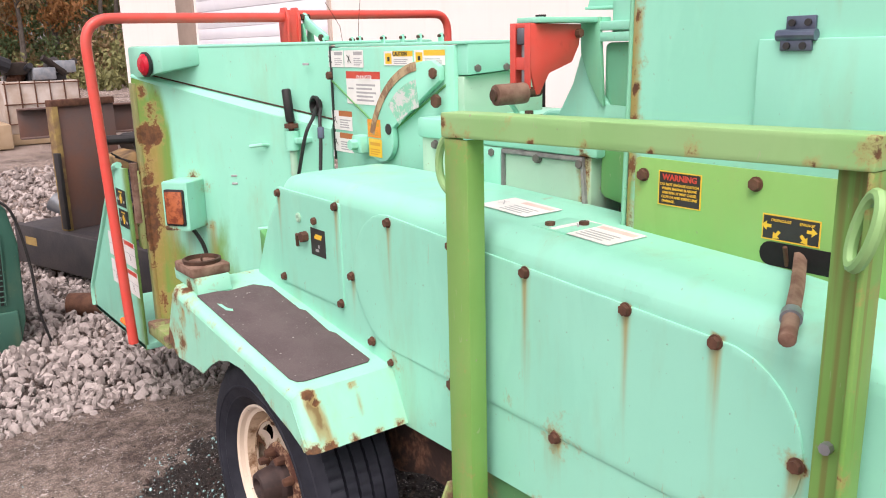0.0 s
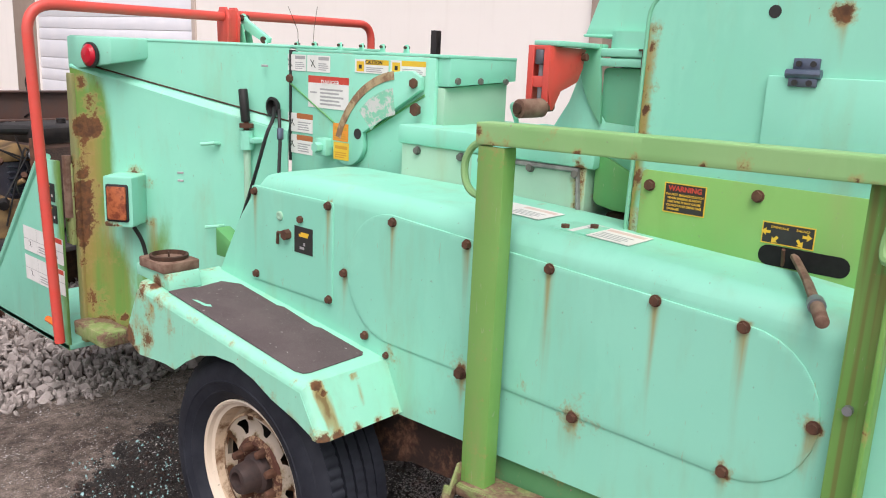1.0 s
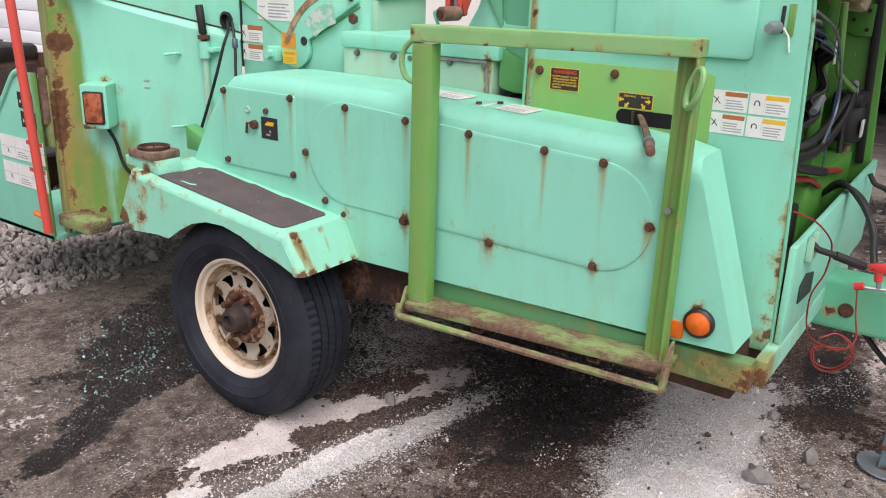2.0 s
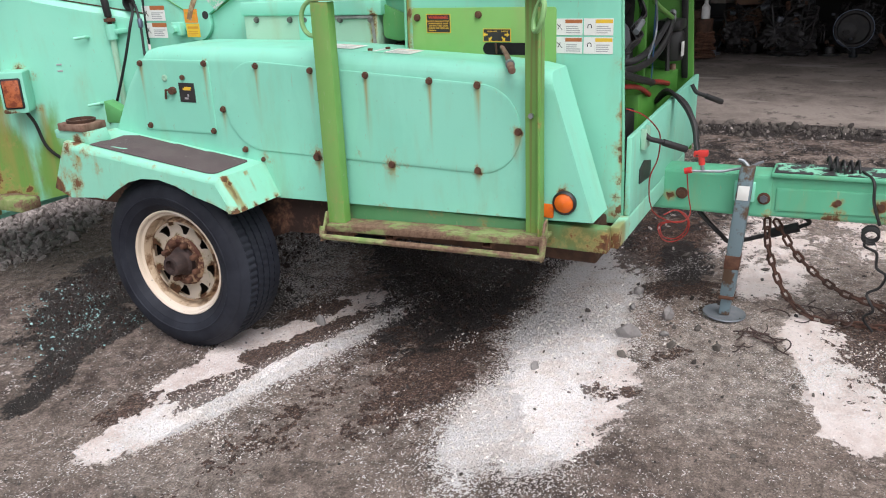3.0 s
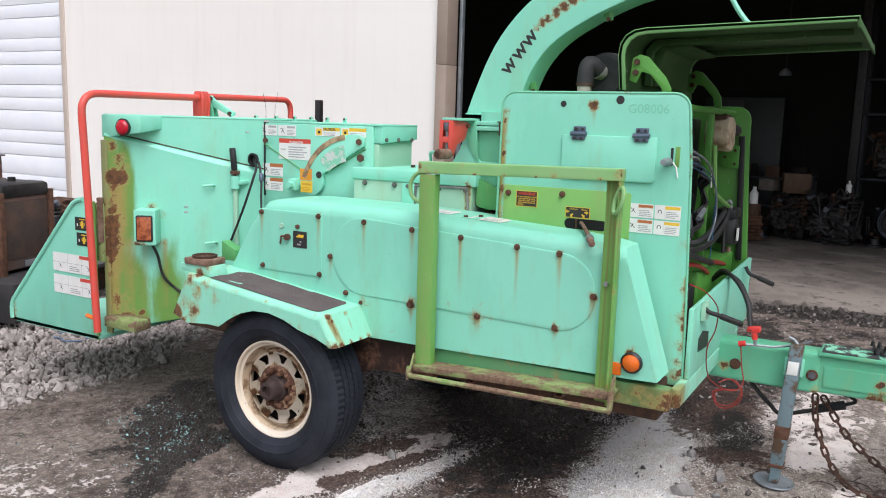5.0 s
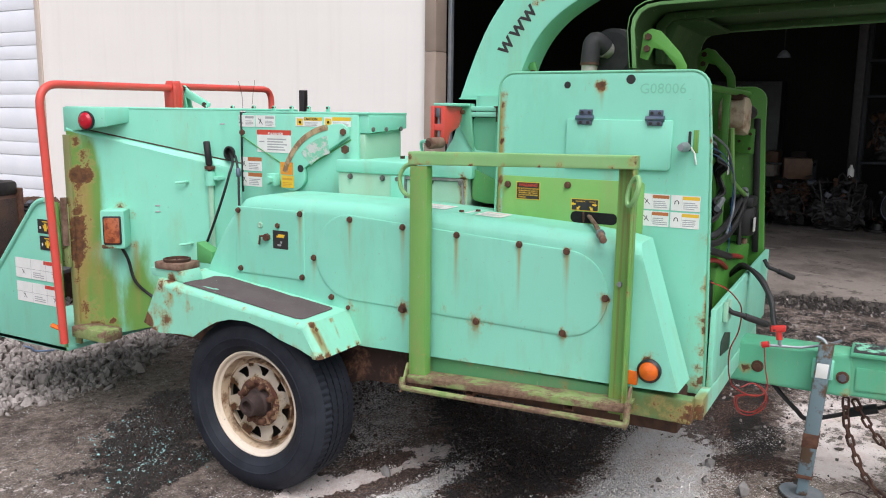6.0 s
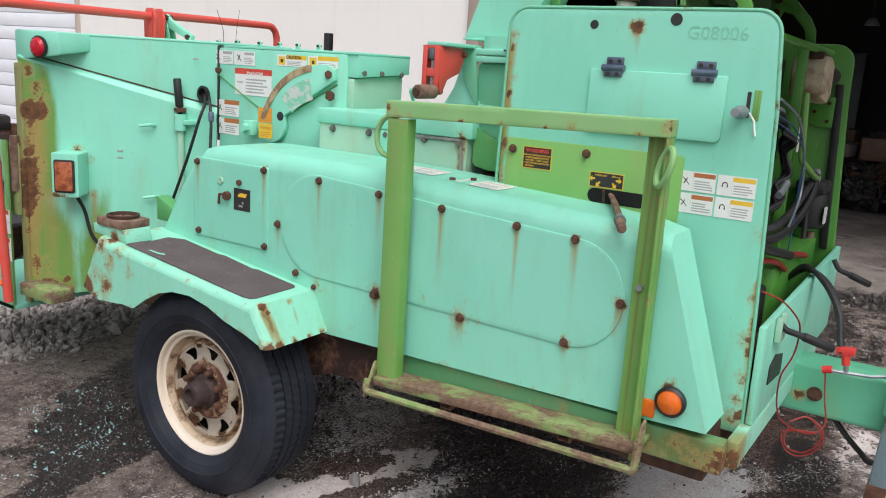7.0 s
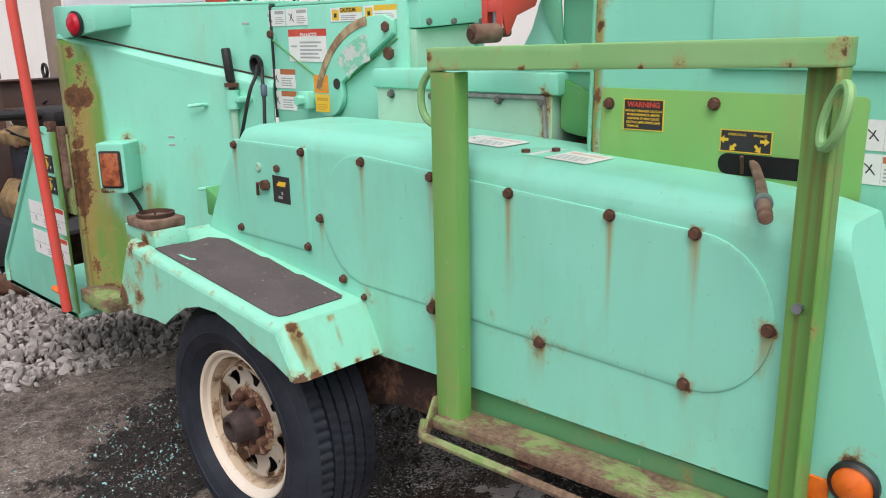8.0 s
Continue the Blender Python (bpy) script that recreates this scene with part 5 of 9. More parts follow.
part("bracket", prism([(1.40, 0.875), (1.48, 0.875), (1.48, 0.95), (1.466, 0.95), (1.466, 0.90), (1.414, 0.90), (1.414, 0.95), (1.40, 0.95)], 0.196, 0.214, "y", 0.003), GREYMINT, front)
part("latch_handle", tube(bent([(1.43, 0.205, 0.925), (1.43, 0.19, 0.91), (1.46, 0.15, 0.895), (1.53, 0.078, 0.858)], 0.012), 0.0095, 10), BLACK, front, "black latch handle")
part("grip", cyl((1.463, 0.147, 0.893), (1.535, 0.073, 0.855), 0.013, 12, None, None, 0.004), BLACK, front)
# black patch in place of a cut-out; its colour is the shade inside
part("notch", prism([(1.40, 0.745), (1.58, 0.73), (1.58, 0.795), (1.47, 0.82), (1.40, 0.80)], 0.211, 0.2145, "y"), INK, front)
part("latch_handle", tube(bent([(2.34, 0.205, 0.97), (2.34, 0.185, 0.935), (2.36, 0.15, 0.92), (2.42, 0.09, 0.885)], 0.012), 0.0095, 10), BLACK, front, "black latch handle")
part("grip", cyl((2.365, 0.145, 0.917), (2.43, 0.08, 0.88), 0.013, 12, None, None, 0.004), BLACK, front)

# worn bead along the panel's rim
rim_line = [(CX + 0.003, y, z) for y, z in ((1.104, 1.15), (1.096, 1.55))] + [(CX + 0.003, 1.03 + 0.063 * math.cos(radians(a)), 1.722 + 0.063 * math.sin(radians(a))) for a in range(0, 91, 15)]
rim_line += [(CX + 0.003, 0.352 + 0.063 * math.cos(radians(a)), 1.722 + 0.063 * math.sin(radians(a))) for a in range(90, 181, 15)] + [(CX + 0.003, 0.272, 1.52), (CX + 0.003, 0.247, 0.87), (CX + 0.003, 0.243, 0.64)]
part("rim_bead", tube(rim_line, 0.0055, 8), BEAD, panel, "chipped and rusted bead round the panel")
# lime plate with the clutch lever
BAYGREEN_LIGHT = painted("clutch_plate_paint", (0.195, 0.44, 0.115), (0.23, 0.47, 0.145), 0.0, 0.45)
bm = prism(rounded(0.498, 1.068, 1.16, 1.387, 0.01, 2), CX - 0.005, CX - 0.001, "x", 0.001)
cut(bm, 0.5, 1.07, 0.03, "y")
plate = part("clutch_plate", bm, BAYGREEN_LIGHT, panel, "lime-green clutch plate", 25, True)
# flat black plate stands in for the shade inside the slot
part("slot", prism(rounded(0.594, 0.778, 1.221, 1.264, 0.02, 4), CX - 0.0062, CX - 0.0045, "x"), plain("slot_shade_black", (0.003, 0.003, 0.003), (0.006, 0.006, 0.006), 0.95), plate, "lever slot as a flat black plate")
for y, z in ((1.045, 1.352), (0.794, 1.362)):
    bolt((CX - 0.005, y, z), OUT, plate, 0.011)
lever = part("clutch_lever", tube([(CX - 0.006, 0.70, 1.245), (1.16, 0.635, 1.232), (1.06, 0.585, 1.218)], 0.0135, 8, None, False, 0.6), SOCKETRUST, plate, "rusty steel clutch lever with a grip")
part("collar", cyl((1.066, 0.588, 1.219), (1.048, 0.579, 1.2165), 0.016, 14), STEEL, lever)
part("grip", cyl((1.05, 0.58, 1.217), (0.99, 0.55, 1.206), 0.0125, 14, None, None, 0.004), SOCKETRUST, lever)
part("rod", cyl((CX - 0.004, 0.725, 1.225), (CX - 0.02, 0.722, 1.262), 0.004, 6), RUST, plate)
m = facing((CX - 0.0055, 0.957, 1.331), *SIDE)
decal("warning_label", m, 0.10, 0.068, plate, [(0.0, 1.0, 0.0, 0.03, 1), (0.0, 1.0, 0.97, 1.0, 1), (0, 0.025, 0, 1, 1), (0.975, 1, 0, 1, 1)], [INK, YELLOW, STICKRED], "black warning label with yellow print")
for k, words in enumerate(("DO NOT ENGAGE CLUTCH", "WHEN ENGINE IS ABOVE", "1000 RPM. IT MAY CAUSE", "CLUTCH AND DRIVE LINE", "DAMAGE.")):
    lettering(words, 0.0072, m @ Matrix.Translation((-0.0245 if k == 4 else 0, 0.008 - 0.0083 * k, 0.0016)), YELLOW, "wording", plate, 0.0004, 0.0001)
lettering("WARNING", 0.0165, m @ Matrix.Translation((0, 0.0215, 0.0016)), STICKRED, "heading", plate, 0.0004, 0.0004)
m = facing((CX - 0.0055, 0.722, 1.29), *SIDE)
decal("direction_label", m, 0.108, 0.046, plate, [(0, 1, 0, 0.05, 1), (0, 1, 0.95, 1, 1), (0, 0.02, 0, 1, 1), (0.98, 1, 0, 1, 1)], [INK, YELLOW], "black label with yellow arrows")
arrow = [(0.0, -0.003), (0.009, -0.003), (0.009, -0.008), (0.019, 0.0), (0.009, 0.008), (0.009, 0.003), (0.0, 0.003)]
for ax, ay, turn in ((-0.036, 0.002, 180), (0.030, 0.002, 0), (-0.020, -0.006, 230), (0.020, -0.006, -50)):
    part("arrow", turned(arrow, m @ Matrix.Translation((ax, ay, 0.0012)) @ Matrix.Rotation(radians(turn), 4, "Z"), 0.0004), YELLOW, plate)
lettering("DISENGAGE", 0.007, m @ Matrix.Translation((-0.018, 0.013, 0.0016)), YELLOW, "word", plate, 0.0004)
lettering("ENGAGE", 0.007, m @ Matrix.Translation((0.03, 0.013, 0.0016)), YELLOW, "word", plate, 0.0004)
# flap with two hinges, holes, latch
bm = prism(rounded(0.407, 0.805, 1.432, 1.612, 0.018, 4, (1, 1, 0, 0)), CX - 0.013, CX - 0.001, "x", 0.004)
flap = part("flap", bm, MINT, panel, "mint access flap on two steel hinges")
for y in (0.733, 0.47):
    hinge = part("hinge", box((CX - 0.019, y - 0.028, 1.592), (CX - 0.012, y + 0.028, 1.612), 0.002), ZINC, flap, "blue-grey steel hinge")
    part("hinge_leaf", box((CX - 0.007, y - 0.026, 1.622), (CX - 0.001, y + 0.026, 1.648), 0.002), ZINC, hinge)
    part("hinge_pin", cyl((CX - 0.016, y - 0.034, 1.617), (CX - 0.016, y + 0.034, 1.617), 0.0095, 12), ZINC, hinge)
    for d in (-0.014, 0.014):
        part("screw", cyl((CX - 0.007, y + d, 1.637), (CX - 0.011, y + d, 1.637), 0.006, 10), INK, hinge)
        part("screw", cyl((CX - 0.019, y + d, 1.60), (CX - 0.023, y + d, 1.60), 0.006, 10), INK, hinge)
# openings are not cut: black discs and a strip give their inner shade
for y, z, r in ((0.811, 1.738, 0.013), (0.569, 1.757, 0.017)):
    part("hole", cyl((CX - 0.001, y, z), (CX + 0.004, y, z), r, 18), INK, panel)
part("slot", prism(rounded(0.342, 0.352, 1.505, 1.575, 0.004, 3), CX - 0.002, CX + 0.004, "x"), INK, panel)
part("scale_strip", box((CX - 0.0025, 0.316, 1.50), (CX - 0.0005, 0.334, 1.58), 0.0005), LIME, panel)
part("latch_knob", lathe([(0, 0.001), (0, 0.012), (0.035, 0.014), (0.045, 0.018), (0.075, 0.018), (0.08, 0.001)], (CX - 0.085, 0.358, 1.52), "x", 16), STEEL, panel, "grey latch knob")
part("tie_wire", tube([(CX - 0.01, 0.34, 1.52), (CX - 0.012, 0.325, 1.50), (CX - 0.008, 0.318, 1.46)], 0.003, 6), WHITE, panel)
# darker mint puts the shading of the embossed number into its colour
EMBOSS_TONE = plain("embossing_shade", (0.19, 0.54, 0.385), (0.21, 0.57, 0.41), 0.45, 0, 40, 0.05)
lettering("G08006", 0.052, facing((CX - 0.0006, 0.452, 1.722), *SIDE), EMBOSS_TONE, "embossed_number", panel, 0.0004)
for i in range(4):
    y, z = 0.456 - 0.108 * (i % 2), 1.319 - 0.062 * (i // 2)
    head = 2 if i % 2 == 0 else 3
    decal("safety_label", facing((CX - 0.0005, y, z), *SIDE), 0.103, 0.056, panel, [(0.40, 0.98, 0.72, 0.94, head), (0.385, 0.39, 0.05, 0.95, 4), *lines(0.43, 0.95, 0.12, 0.62, 4, 4, i)], [WHITE, INK, BURNT, YELLOW, GREYINK], "white safety label with coloured heading and small print")
    pictogram(facing((CX - 0.002, y + 0.031, z), *SIDE), 0.030, panel, INK, i % 2)
# amber marker lamp and reflector
part("marker_lamp_ring", lathe([(0, 0.042), (-0.012, 0.042), (-0.018, 0.036), (-0.012, 0.033)], (GX - 0.002, 0.385, 0.755), "x", 28), BLACK, guard)
AMBER = plain("amber_lens", (0.78, 0.17, 0.018), (0.70, 0.13, 0.015), 0.25, 0, 60, 0.2)
part("marker_lamp", lathe([(0, 0.036), (-0.014, 0.034), (-0.022, 0.022), (-0.025, 0.001)], (GX - 0.002, 0.385, 0.755), "x", 28), AMBER, guard, "round amber marker lamp")
part("reflector", prism(rounded(0.425, 0.515, 0.695, 0.745, 0.005, 2), GX - 0.008, GX - 0.001, "x", 0.002), AMBER, guard, "small orange reflector")

# feed hopper
P0, P1 = Vector((0.955, 3.28, 0)), Vector((1.44, 2.60, 0))
CEN = 1.67
hopper = thing_part("feed_hopper", chipper, "mint-green flared feed hopper with rusty rear edge")
SLANT = (P1 - P0).normalized()
NORM = Vector((0, 0, 1)).cross(SLANT)
if NORM.x > 0:
    NORM = -NORM


def on_side(s, z, out=0.0):
    """A place on the hopper's near side: s metres from the rear edge along it."""
    p = P0 + SLANT * s + NORM * out
    return Vector((p.x, p.y, z))


LEN = (P1 - P0).length
bm = bmesh.new()
low = prism([(0, 0.46), (LEN, 0.60), (LEN, 1.33), (0, 1.52)], -0.012, 0.0, "x", 0)
for v in low.verts:
    v.co = on_side(v.co.y, v.co.z, v.co.x + 0.004)
low.normal_update()
cut(low, 0.9, 1.45, 0.015, "x")
cut(low, 0.46, 1.52, 0.02, "z")
FLECKS += [(*on_side(0.235, 1.145, 0.01), 0.035, 0.7), (*on_side(0.30, 1.10, 0.0), 0.035, 0.5), (*on_side(0.29, 0.95, 0.0), 0.04, 0.45)]
STREAKS += [(on_side(0.035, 1.48, 0.004), on_side(0.035, 0.60, 0.004), 0.035, 0.3), (on_side(0.085, 1.34, 0.004), on_side(0.085, 0.70, 0.004), 0.022, 0.7), (on_side(0.20, 0.92, 0.004), on_side(0.20, 0.56, 0.004), 0.04, 0.35), (on_side(0.30, 0.95, 0.004), on_side(0.30, 0.60, 0.004), 0.025, 0.6), (on_side(0.12, 0.95, 0.004), on_side(0.12, 0.60, 0.004), 0.03, 0.6)]
SPOTS += [(*on_side(0.227, 1.14, 0.06), 0.02, 0.0), (*on_side(0.175, 0.955, 0.12), 0.015, 0), (*on_side(0.285, 0.955, 0.03), 0.02, 0)]
side = part("side_plate", low, MINT, hopper, "mint hopper side, worn to lime and rust at the rear edge", 25, True)
# lip where the lower plate folds under the upper one
lip = prism([(-0.018, -0.03), (0.005, -0.03), (0.005, -0.004), (-0.018, 0.010)], 0, LEN, "y")
for v in lip.verts:
    slope = 0.25 + 0.75 * v.co.y / LEN
    v.co = on_side(v.co.y, 1.535 - 0.19 * v.co.y / LEN + v.co.z * slope + (0.004 if v.co.z > 0.005 else -0.02 * slope), v.co.x)
part("fold_lip", lip, MINT, side)
# dark tube stands for the shadow in the gap above the lip
part("seam", tube([on_side(0.0, 1.546, -0.016), on_side(LEN, 1.364, -0.016)], 0.003, 6), RUST_DARK, side, "dark line for the shadow in the gap")
up = prism([(0, 1.49), (LEN, 1.30), (LEN, 1.632), (0, 1.634)], -0.012, 0.0, "x", 0)
for v in up.verts:
    v.co = on_side(v.co.y, v.co.z, v.co.x - 0.020)
part("upper_side", up, MINT, hopper)
part("far_side", prism([(2 * CEN - 0.955, 3.28), (2 * CEN - 1.44, 2.60), (2 * CEN - 1.452, 2.60), (2 * CEN - 0.967, 3.28)], 0.46, 1.63, "z"), MINT, hopper)
part("hopper_top", prism([tuple(on_side(-0.01, 0, -0.017))[:2], (2 * CEN - 0.958, 3.29), (2 * CEN - 1.44, 2.60), tuple(on_side(LEN, 0, -0.017))[:2]], 1.626, 1.638, "z", 0.005), MINT, hopper)
part("hopper_floor", prism([(0.97, 3.28), (2 * CEN - 0.97, 3.28), (2 * CEN - 1.45, 2.60), (1.45, 2.60)], 0.56, 0.58, "z", 0.0), MINT, hopper)
rear_edge = prism([(0.948, 3.262), (0.965, 3.262), (0.965, 3.305), (0.948, 3.305)], 0.44, 1.50, "z", 0.004)
cut(rear_edge, 0.44, 1.5, 0.02, "z")
part("rear_edge", rear_edge, MINT_WORN, hopper, "rusty lime rear edge", 25, True)
# lamp housing with the round red lamp
bm = prism([(0.958, 3.305), (1.0, 3.05), (1.16, 3.05), (1.16, 3.305)], 1.512, 1.636, "z", 0.008)
for v in bm.verts:
    if v.co.z < 1.55:
        v.co.z += 0.03 * max(0.0, 3.20 - v.co.y) / 0.15 + 0.15 * max(0.0, v.co.x - 1.0)
lamp_box = part("lamp_housing", bm, MINT, hopper)
LENSRED = plain("red_lens", (0.50, 0.010, 0.028), (0.43, 0.008, 0.022), 0.2, 0, 60, 0.1)
skew = Matrix.Translation((0.979, 3.153, 1.570)) @ Matrix.Rotation(radians(9.3), 4, "Z")
for name, profile, material, label in (("lamp_gasket", [(0, 0.046), (-0.010, 0.046), (-0.012, 0.038)], BLACK, ""), ("red_lamp", [(0, 0.041), (-0.014, 0.039), (-0.024, 0.028), (-0.028, 0.001)], LENSRED, "round red tail lamp")):
    bm = lathe(profile, (0, 0, 0), "x", 28)
    bmesh.ops.transform(bm, matrix=skew, verts=bm.verts)
    part(name, bm, material, lamp_box, label)
# amber lamp in its mint box, with a cable
LAMP = facing(on_side(0.227, 1.045, 0.004), SLANT, (0, 0, 1))
bm = turned(rounded(-0.056, 0.056, -0.095, 0.095, 0.008, 3), LAMP, 0.115, 0.004)
cut(bm, 0.945, 1.15, 0.02, "z")
lamp = part("lamp_box", bm, MINT, hopper, "mint lamp box with an amber lens", 25, True)
part("lens_frame", turned(rounded(-0.044, 0.042, -0.074, 0.066, 0.008, 3), LAMP @ Matrix.Translation((0, 0, 0.114)), 0.008, 0.002), BLACK, lamp)
n = Nodes("cracked_amber_lens")
f = n.noise(30, 5, 0.7)
CRACKED = n.done(n.mix(n.ramp(f, 0.4, 0.6), (0.20, 0.05, 0.025), (0.42, 0.12, 0.045)), 0.25, 0, f, 0.6, 0.004)
part("lens", turned(rounded(-0.037, 0.035, -0.066, 0.058, 0.006, 3), LAMP @ Matrix.Translation((0, 0, 0.118)), 0.010, 0.004), CRACKED, lamp, "cracked amber lens")
part("cable", tube(smooth_path([on_side(0.245, 0.955, 0.06), on_side(0.27, 0.88, 0.03), on_side(0.30, 0.76, 0.02), on_side(0.40, 0.67, 0.03), (1.0, 2.60, 0.66)], 6), 0.008, 8), BLACK, hopper)
# small hooks and slots on the side plate
for s, z in ((0.555, 1.268), (0.565, 0.955)):
    part("hook", tube([on_side(s + 0.02, z, 0.0), on_side(s + 0.01, z + 0.004, 0.03), on_side(s - 0.04, z - 0.002, 0.034)], 0.007, 8), MINT_WORN, side)
for s, z in ((0.42, 1.15), (0.42, 1.12), (0.75, 1.56)):
    part("rivet_slot", box((-0.012, -0.004, -0.003), (0.012, 0.004, 0.003), 0.001, None, facing(on_side(s, z, 0.004), SLANT, (0, 0, 1))), GREYINK, side)
# open corner bracket where hopper meets the guard
part("corner_bracket", prism([(2.52, 0.90), (2.62, 0.90), (2.62, 1.0), (2.52, 0.96)], 1.14, 1.20, "x", 0.004), GREEN, hopper)
# folding tray with its triangular cheek
tray = thing_part("feed_tray", chipper, "mint folding feed tray with triangular cheeks")
cheek = [(4.085, 0.405), (4.09, 0.50), (3.46, 1.16), (3.315, 1.17), (3.31, 0.405)]
SPOTS += [(0.9, 4.08, 0.43, 0.04, 0), (0.9, 3.34, 0.5, 0.03, 0), (0.9, 4.06, 0.50, 0.03, 0), (0.9, 3.33, 1.05, 0.03, 0.1)]
for x, flip in ((0.90, 1), (2 * CEN - 0.90, -1)):
    bm = prism(cheek, x, x + 0.012 * flip, "x", 0.002)
    cut(bm, 3.31, 4.09, 0.03, "y")
    part("cheek", bm, MINT, tray, "", 25, True)
    part("edge_tube", tube(bent([(x, 4.085, 0.42), (x, 4.09, 0.51), (x, 3.47, 1.165), (x, 3.40, 1.175)], 0.05), 0.014, 8), MINT, tray)
part("tray_floor", box((0.90, 3.31, 0.405), (2 * CEN - 0.90, 4.08, 0.43), 0.004), MINT, tray)
part("hinge_plate", box((0.93, 3.285, 0.84), (0.947, 3.345, 1.16), 0.004), LIME_WORN, tray, "rusty lime hinge plate")
part("hinge_tube", cyl((0.93, 3.30, 0.95), (0.93, 3.30, 1.19), 0.017, 12), SOCKETRUST, tray)
for y, z in ((3.41, 1.04), (3.40, 0.955)):
    decal("danger_label", facing((0.898, y, z), *SIDE), 0.12, 0.072, tray, [(0.42, 0.58, 0.18, 0.72, 1), (0.34, 0.40, 0.35, 0.6, 1), (0.60, 0.66, 0.35, 0.6, 1), (0.30, 0.70, 0.80, 0.88, 1), (0.12, 0.2, 0.3, 0.5, 2), (0.78, 0.86, 0.25, 0.4, 2)], [INK, YELLOW, WHITE], "black and yellow pictogram label")
for y, z in ((3.49, 0.81), (3.49, 0.685)):
    decal("safety_label", facing((0.898, y, z), *SIDE), 0.37, 0.105, tray, [(0.62, 0.98, 0.80, 0.98, 2), (0.0, 1.0, 0.48, 0.5, 4), (0.34, 0.345, 0, 1, 4), (0.66, 0.665, 0, 1, 4), *lines(0.38, 0.62, 0.1, 0.4, 3, 4, 2)], [WHITE, INK, STICKRED, YELLOW, GREYINK], "large white safety label with pictograms")
    for dx in (-0.12, 0.12):
        pictogram(facing((0.8965, y - dx, z - 0.02), *SIDE), 0.04, tray, INK)
beam = box((0.905, 3.03, 0.487), (1.02, 3.27, 0.545), 0.008)
part("rear_beam", beam, TREAD, hopper, "rusty lime rear beam stub")

part("twig", tube([(1.551, 2.68, 1.636), (1.535, 2.665, 1.69), (1.50, 2.64, 1.72), (1.445, 2.605, 1.77)], 0.0011, 5), RUST_DARK, hopper)
part("twig", tube([(1.62, 2.68, 1.636), (1.617, 2.67, 1.70), (1.62, 2.656, 1.783)], 0.0010, 5), RUST_DARK, hopper)

# red feed-control bar
bar = thing_part("control_bar", chipper, "bright red tubular feed control bar")
part("bar_tube", tube(bent([(0.83, 3.225, 0.48), (0.79, 3.24, 1.74), (1.62, 3.27, 1.745)], 0.11, 8), 0.0195, 14), RED, bar)
part("bar_tube", tube(bent([(1.66, 3.275, 1.755), (2.56, 3.36, 1.765), (2.56, 3.36, 1.60)], 0.09, 8), 0.0195, 14), RED, bar)
for x in (1.617, 1.667):
    part("pivot_plate", prism([(3.235, 1.61), (3.31, 1.61), (3.315, 1.74), (3.295, 1.785), (3.25, 1.785), (3.225, 1.74)], x - 0.006, x + 0.006, "x", 0.003), RED, bar)
part("pivot_plate", box((1.611, 3.24, 1.63), (1.673, 3.25, 1.775), 0.003), RED, bar)
part("bar_tip", cyl((0.815, 3.29, 0.565), (0.826, 3.225, 0.55), 0.012, 8), AMBER, bar)
arm = part("bar_arm", prism([(3.25, 1.765), (3.27, 1.745), (3.245, 1.70), (3.10, 1.645), (3.065, 1.645), (3.06, 1.665), (3.215, 1.735)], 1.695, 1.712, "x", 0.003), MINT, bar, "mint link arm with bolts")
for y, z in ((3.245, 1.745), (3.09, 1.657)):
    part("bolt", cyl((1.722, y, z), (1.682, y, z), 0.013, 6), RUST_DARK, arm)
for x, y in ((1.69, 3.25), (1.725, 3.25)):
    part("lug", prism([(y - 0.035, 1.637), (y + 0.03, 1.637), (y + 0.012, 1.72), (y - 0.012, 1.72)], x - 0.004, x + 0.004, "x", 0.002), SHADEGREEN, arm)
for x, y in ((1.70, 3.08), (1.75, 2.93), (1.62, 2.66), (1.66, 2.56), (1.67, 2.45), (1.66, 2.33), (1.66, 2.21)):
    part("hinge_lug", prism([(y - 0.014, 1.622), (y + 0.014, 1.622), (y + 0.010, 1.652), (y - 0.006, 1.656)], x - 0.012, x - 0.004, "x", 0.002), MINT, hopper)
    part("hinge_pin", cyl((x - 0.02, y, 1.645), (x + 0.004, y, 1.645), 0.005, 8), RUST_DARK, hopper)

# feed-roller box
DULLIRON = plain("dull_grey_iron", (0.10, 0.11, 0.10), (0.17, 0.16, 0.14), 0.6, 0.3)
FB = 1.455
feed = thing_part("feed_box", chipper, "mint-green feed roller box with safety labels")
bm = box((FB, 1.89, 0.95), (1.77, 2.60, 1.615), 0.006)
part("shell", bm, MINT, feed)
part("upper_end", prism([(FB + 0.012, 1.53), (1.80, 1.55), (1.80, 1.618), (FB + 0.012, 1.618)], 1.84, 1.89, "y", 0.003), MINT, feed)
part("lower_end", prism([(FB + 0.012, 1.40), (1.78, 1.40), (1.78, 1.545), (FB + 0.012, 1.525)], 1.86, 1.89, "y", 0.003), GREYMINT, feed)
part("top_lid", box((FB + 0.004, 1.838, 1.616), (1.80, 2.58, 1.626), 0.004), MINT, feed)
part("black_seam", box((FB - 0.004, 2.598, 1.22), (FB + 0.03, 2.608, 1.62), 0.001), INK, feed)
for x in (1.50, 1.61, 1.74):
    part("bolt", cyl((x, 1.84, 1.548), (x, 1.831, 1.548), 0.0105, 6), DULLIRON, feed)
# diagonal stiffeners
part("rib", tube([(FB - 0.002, 1.93, 1.50), (FB - 0.002, 2.22, 1.345)], 0.0035, 6), GREEN, feed)
part("rib", tube([(FB - 0.002, 2.60, 1.50), (FB - 0.002, 2.34, 1.37)], 0.003, 6), GREEN, feed)
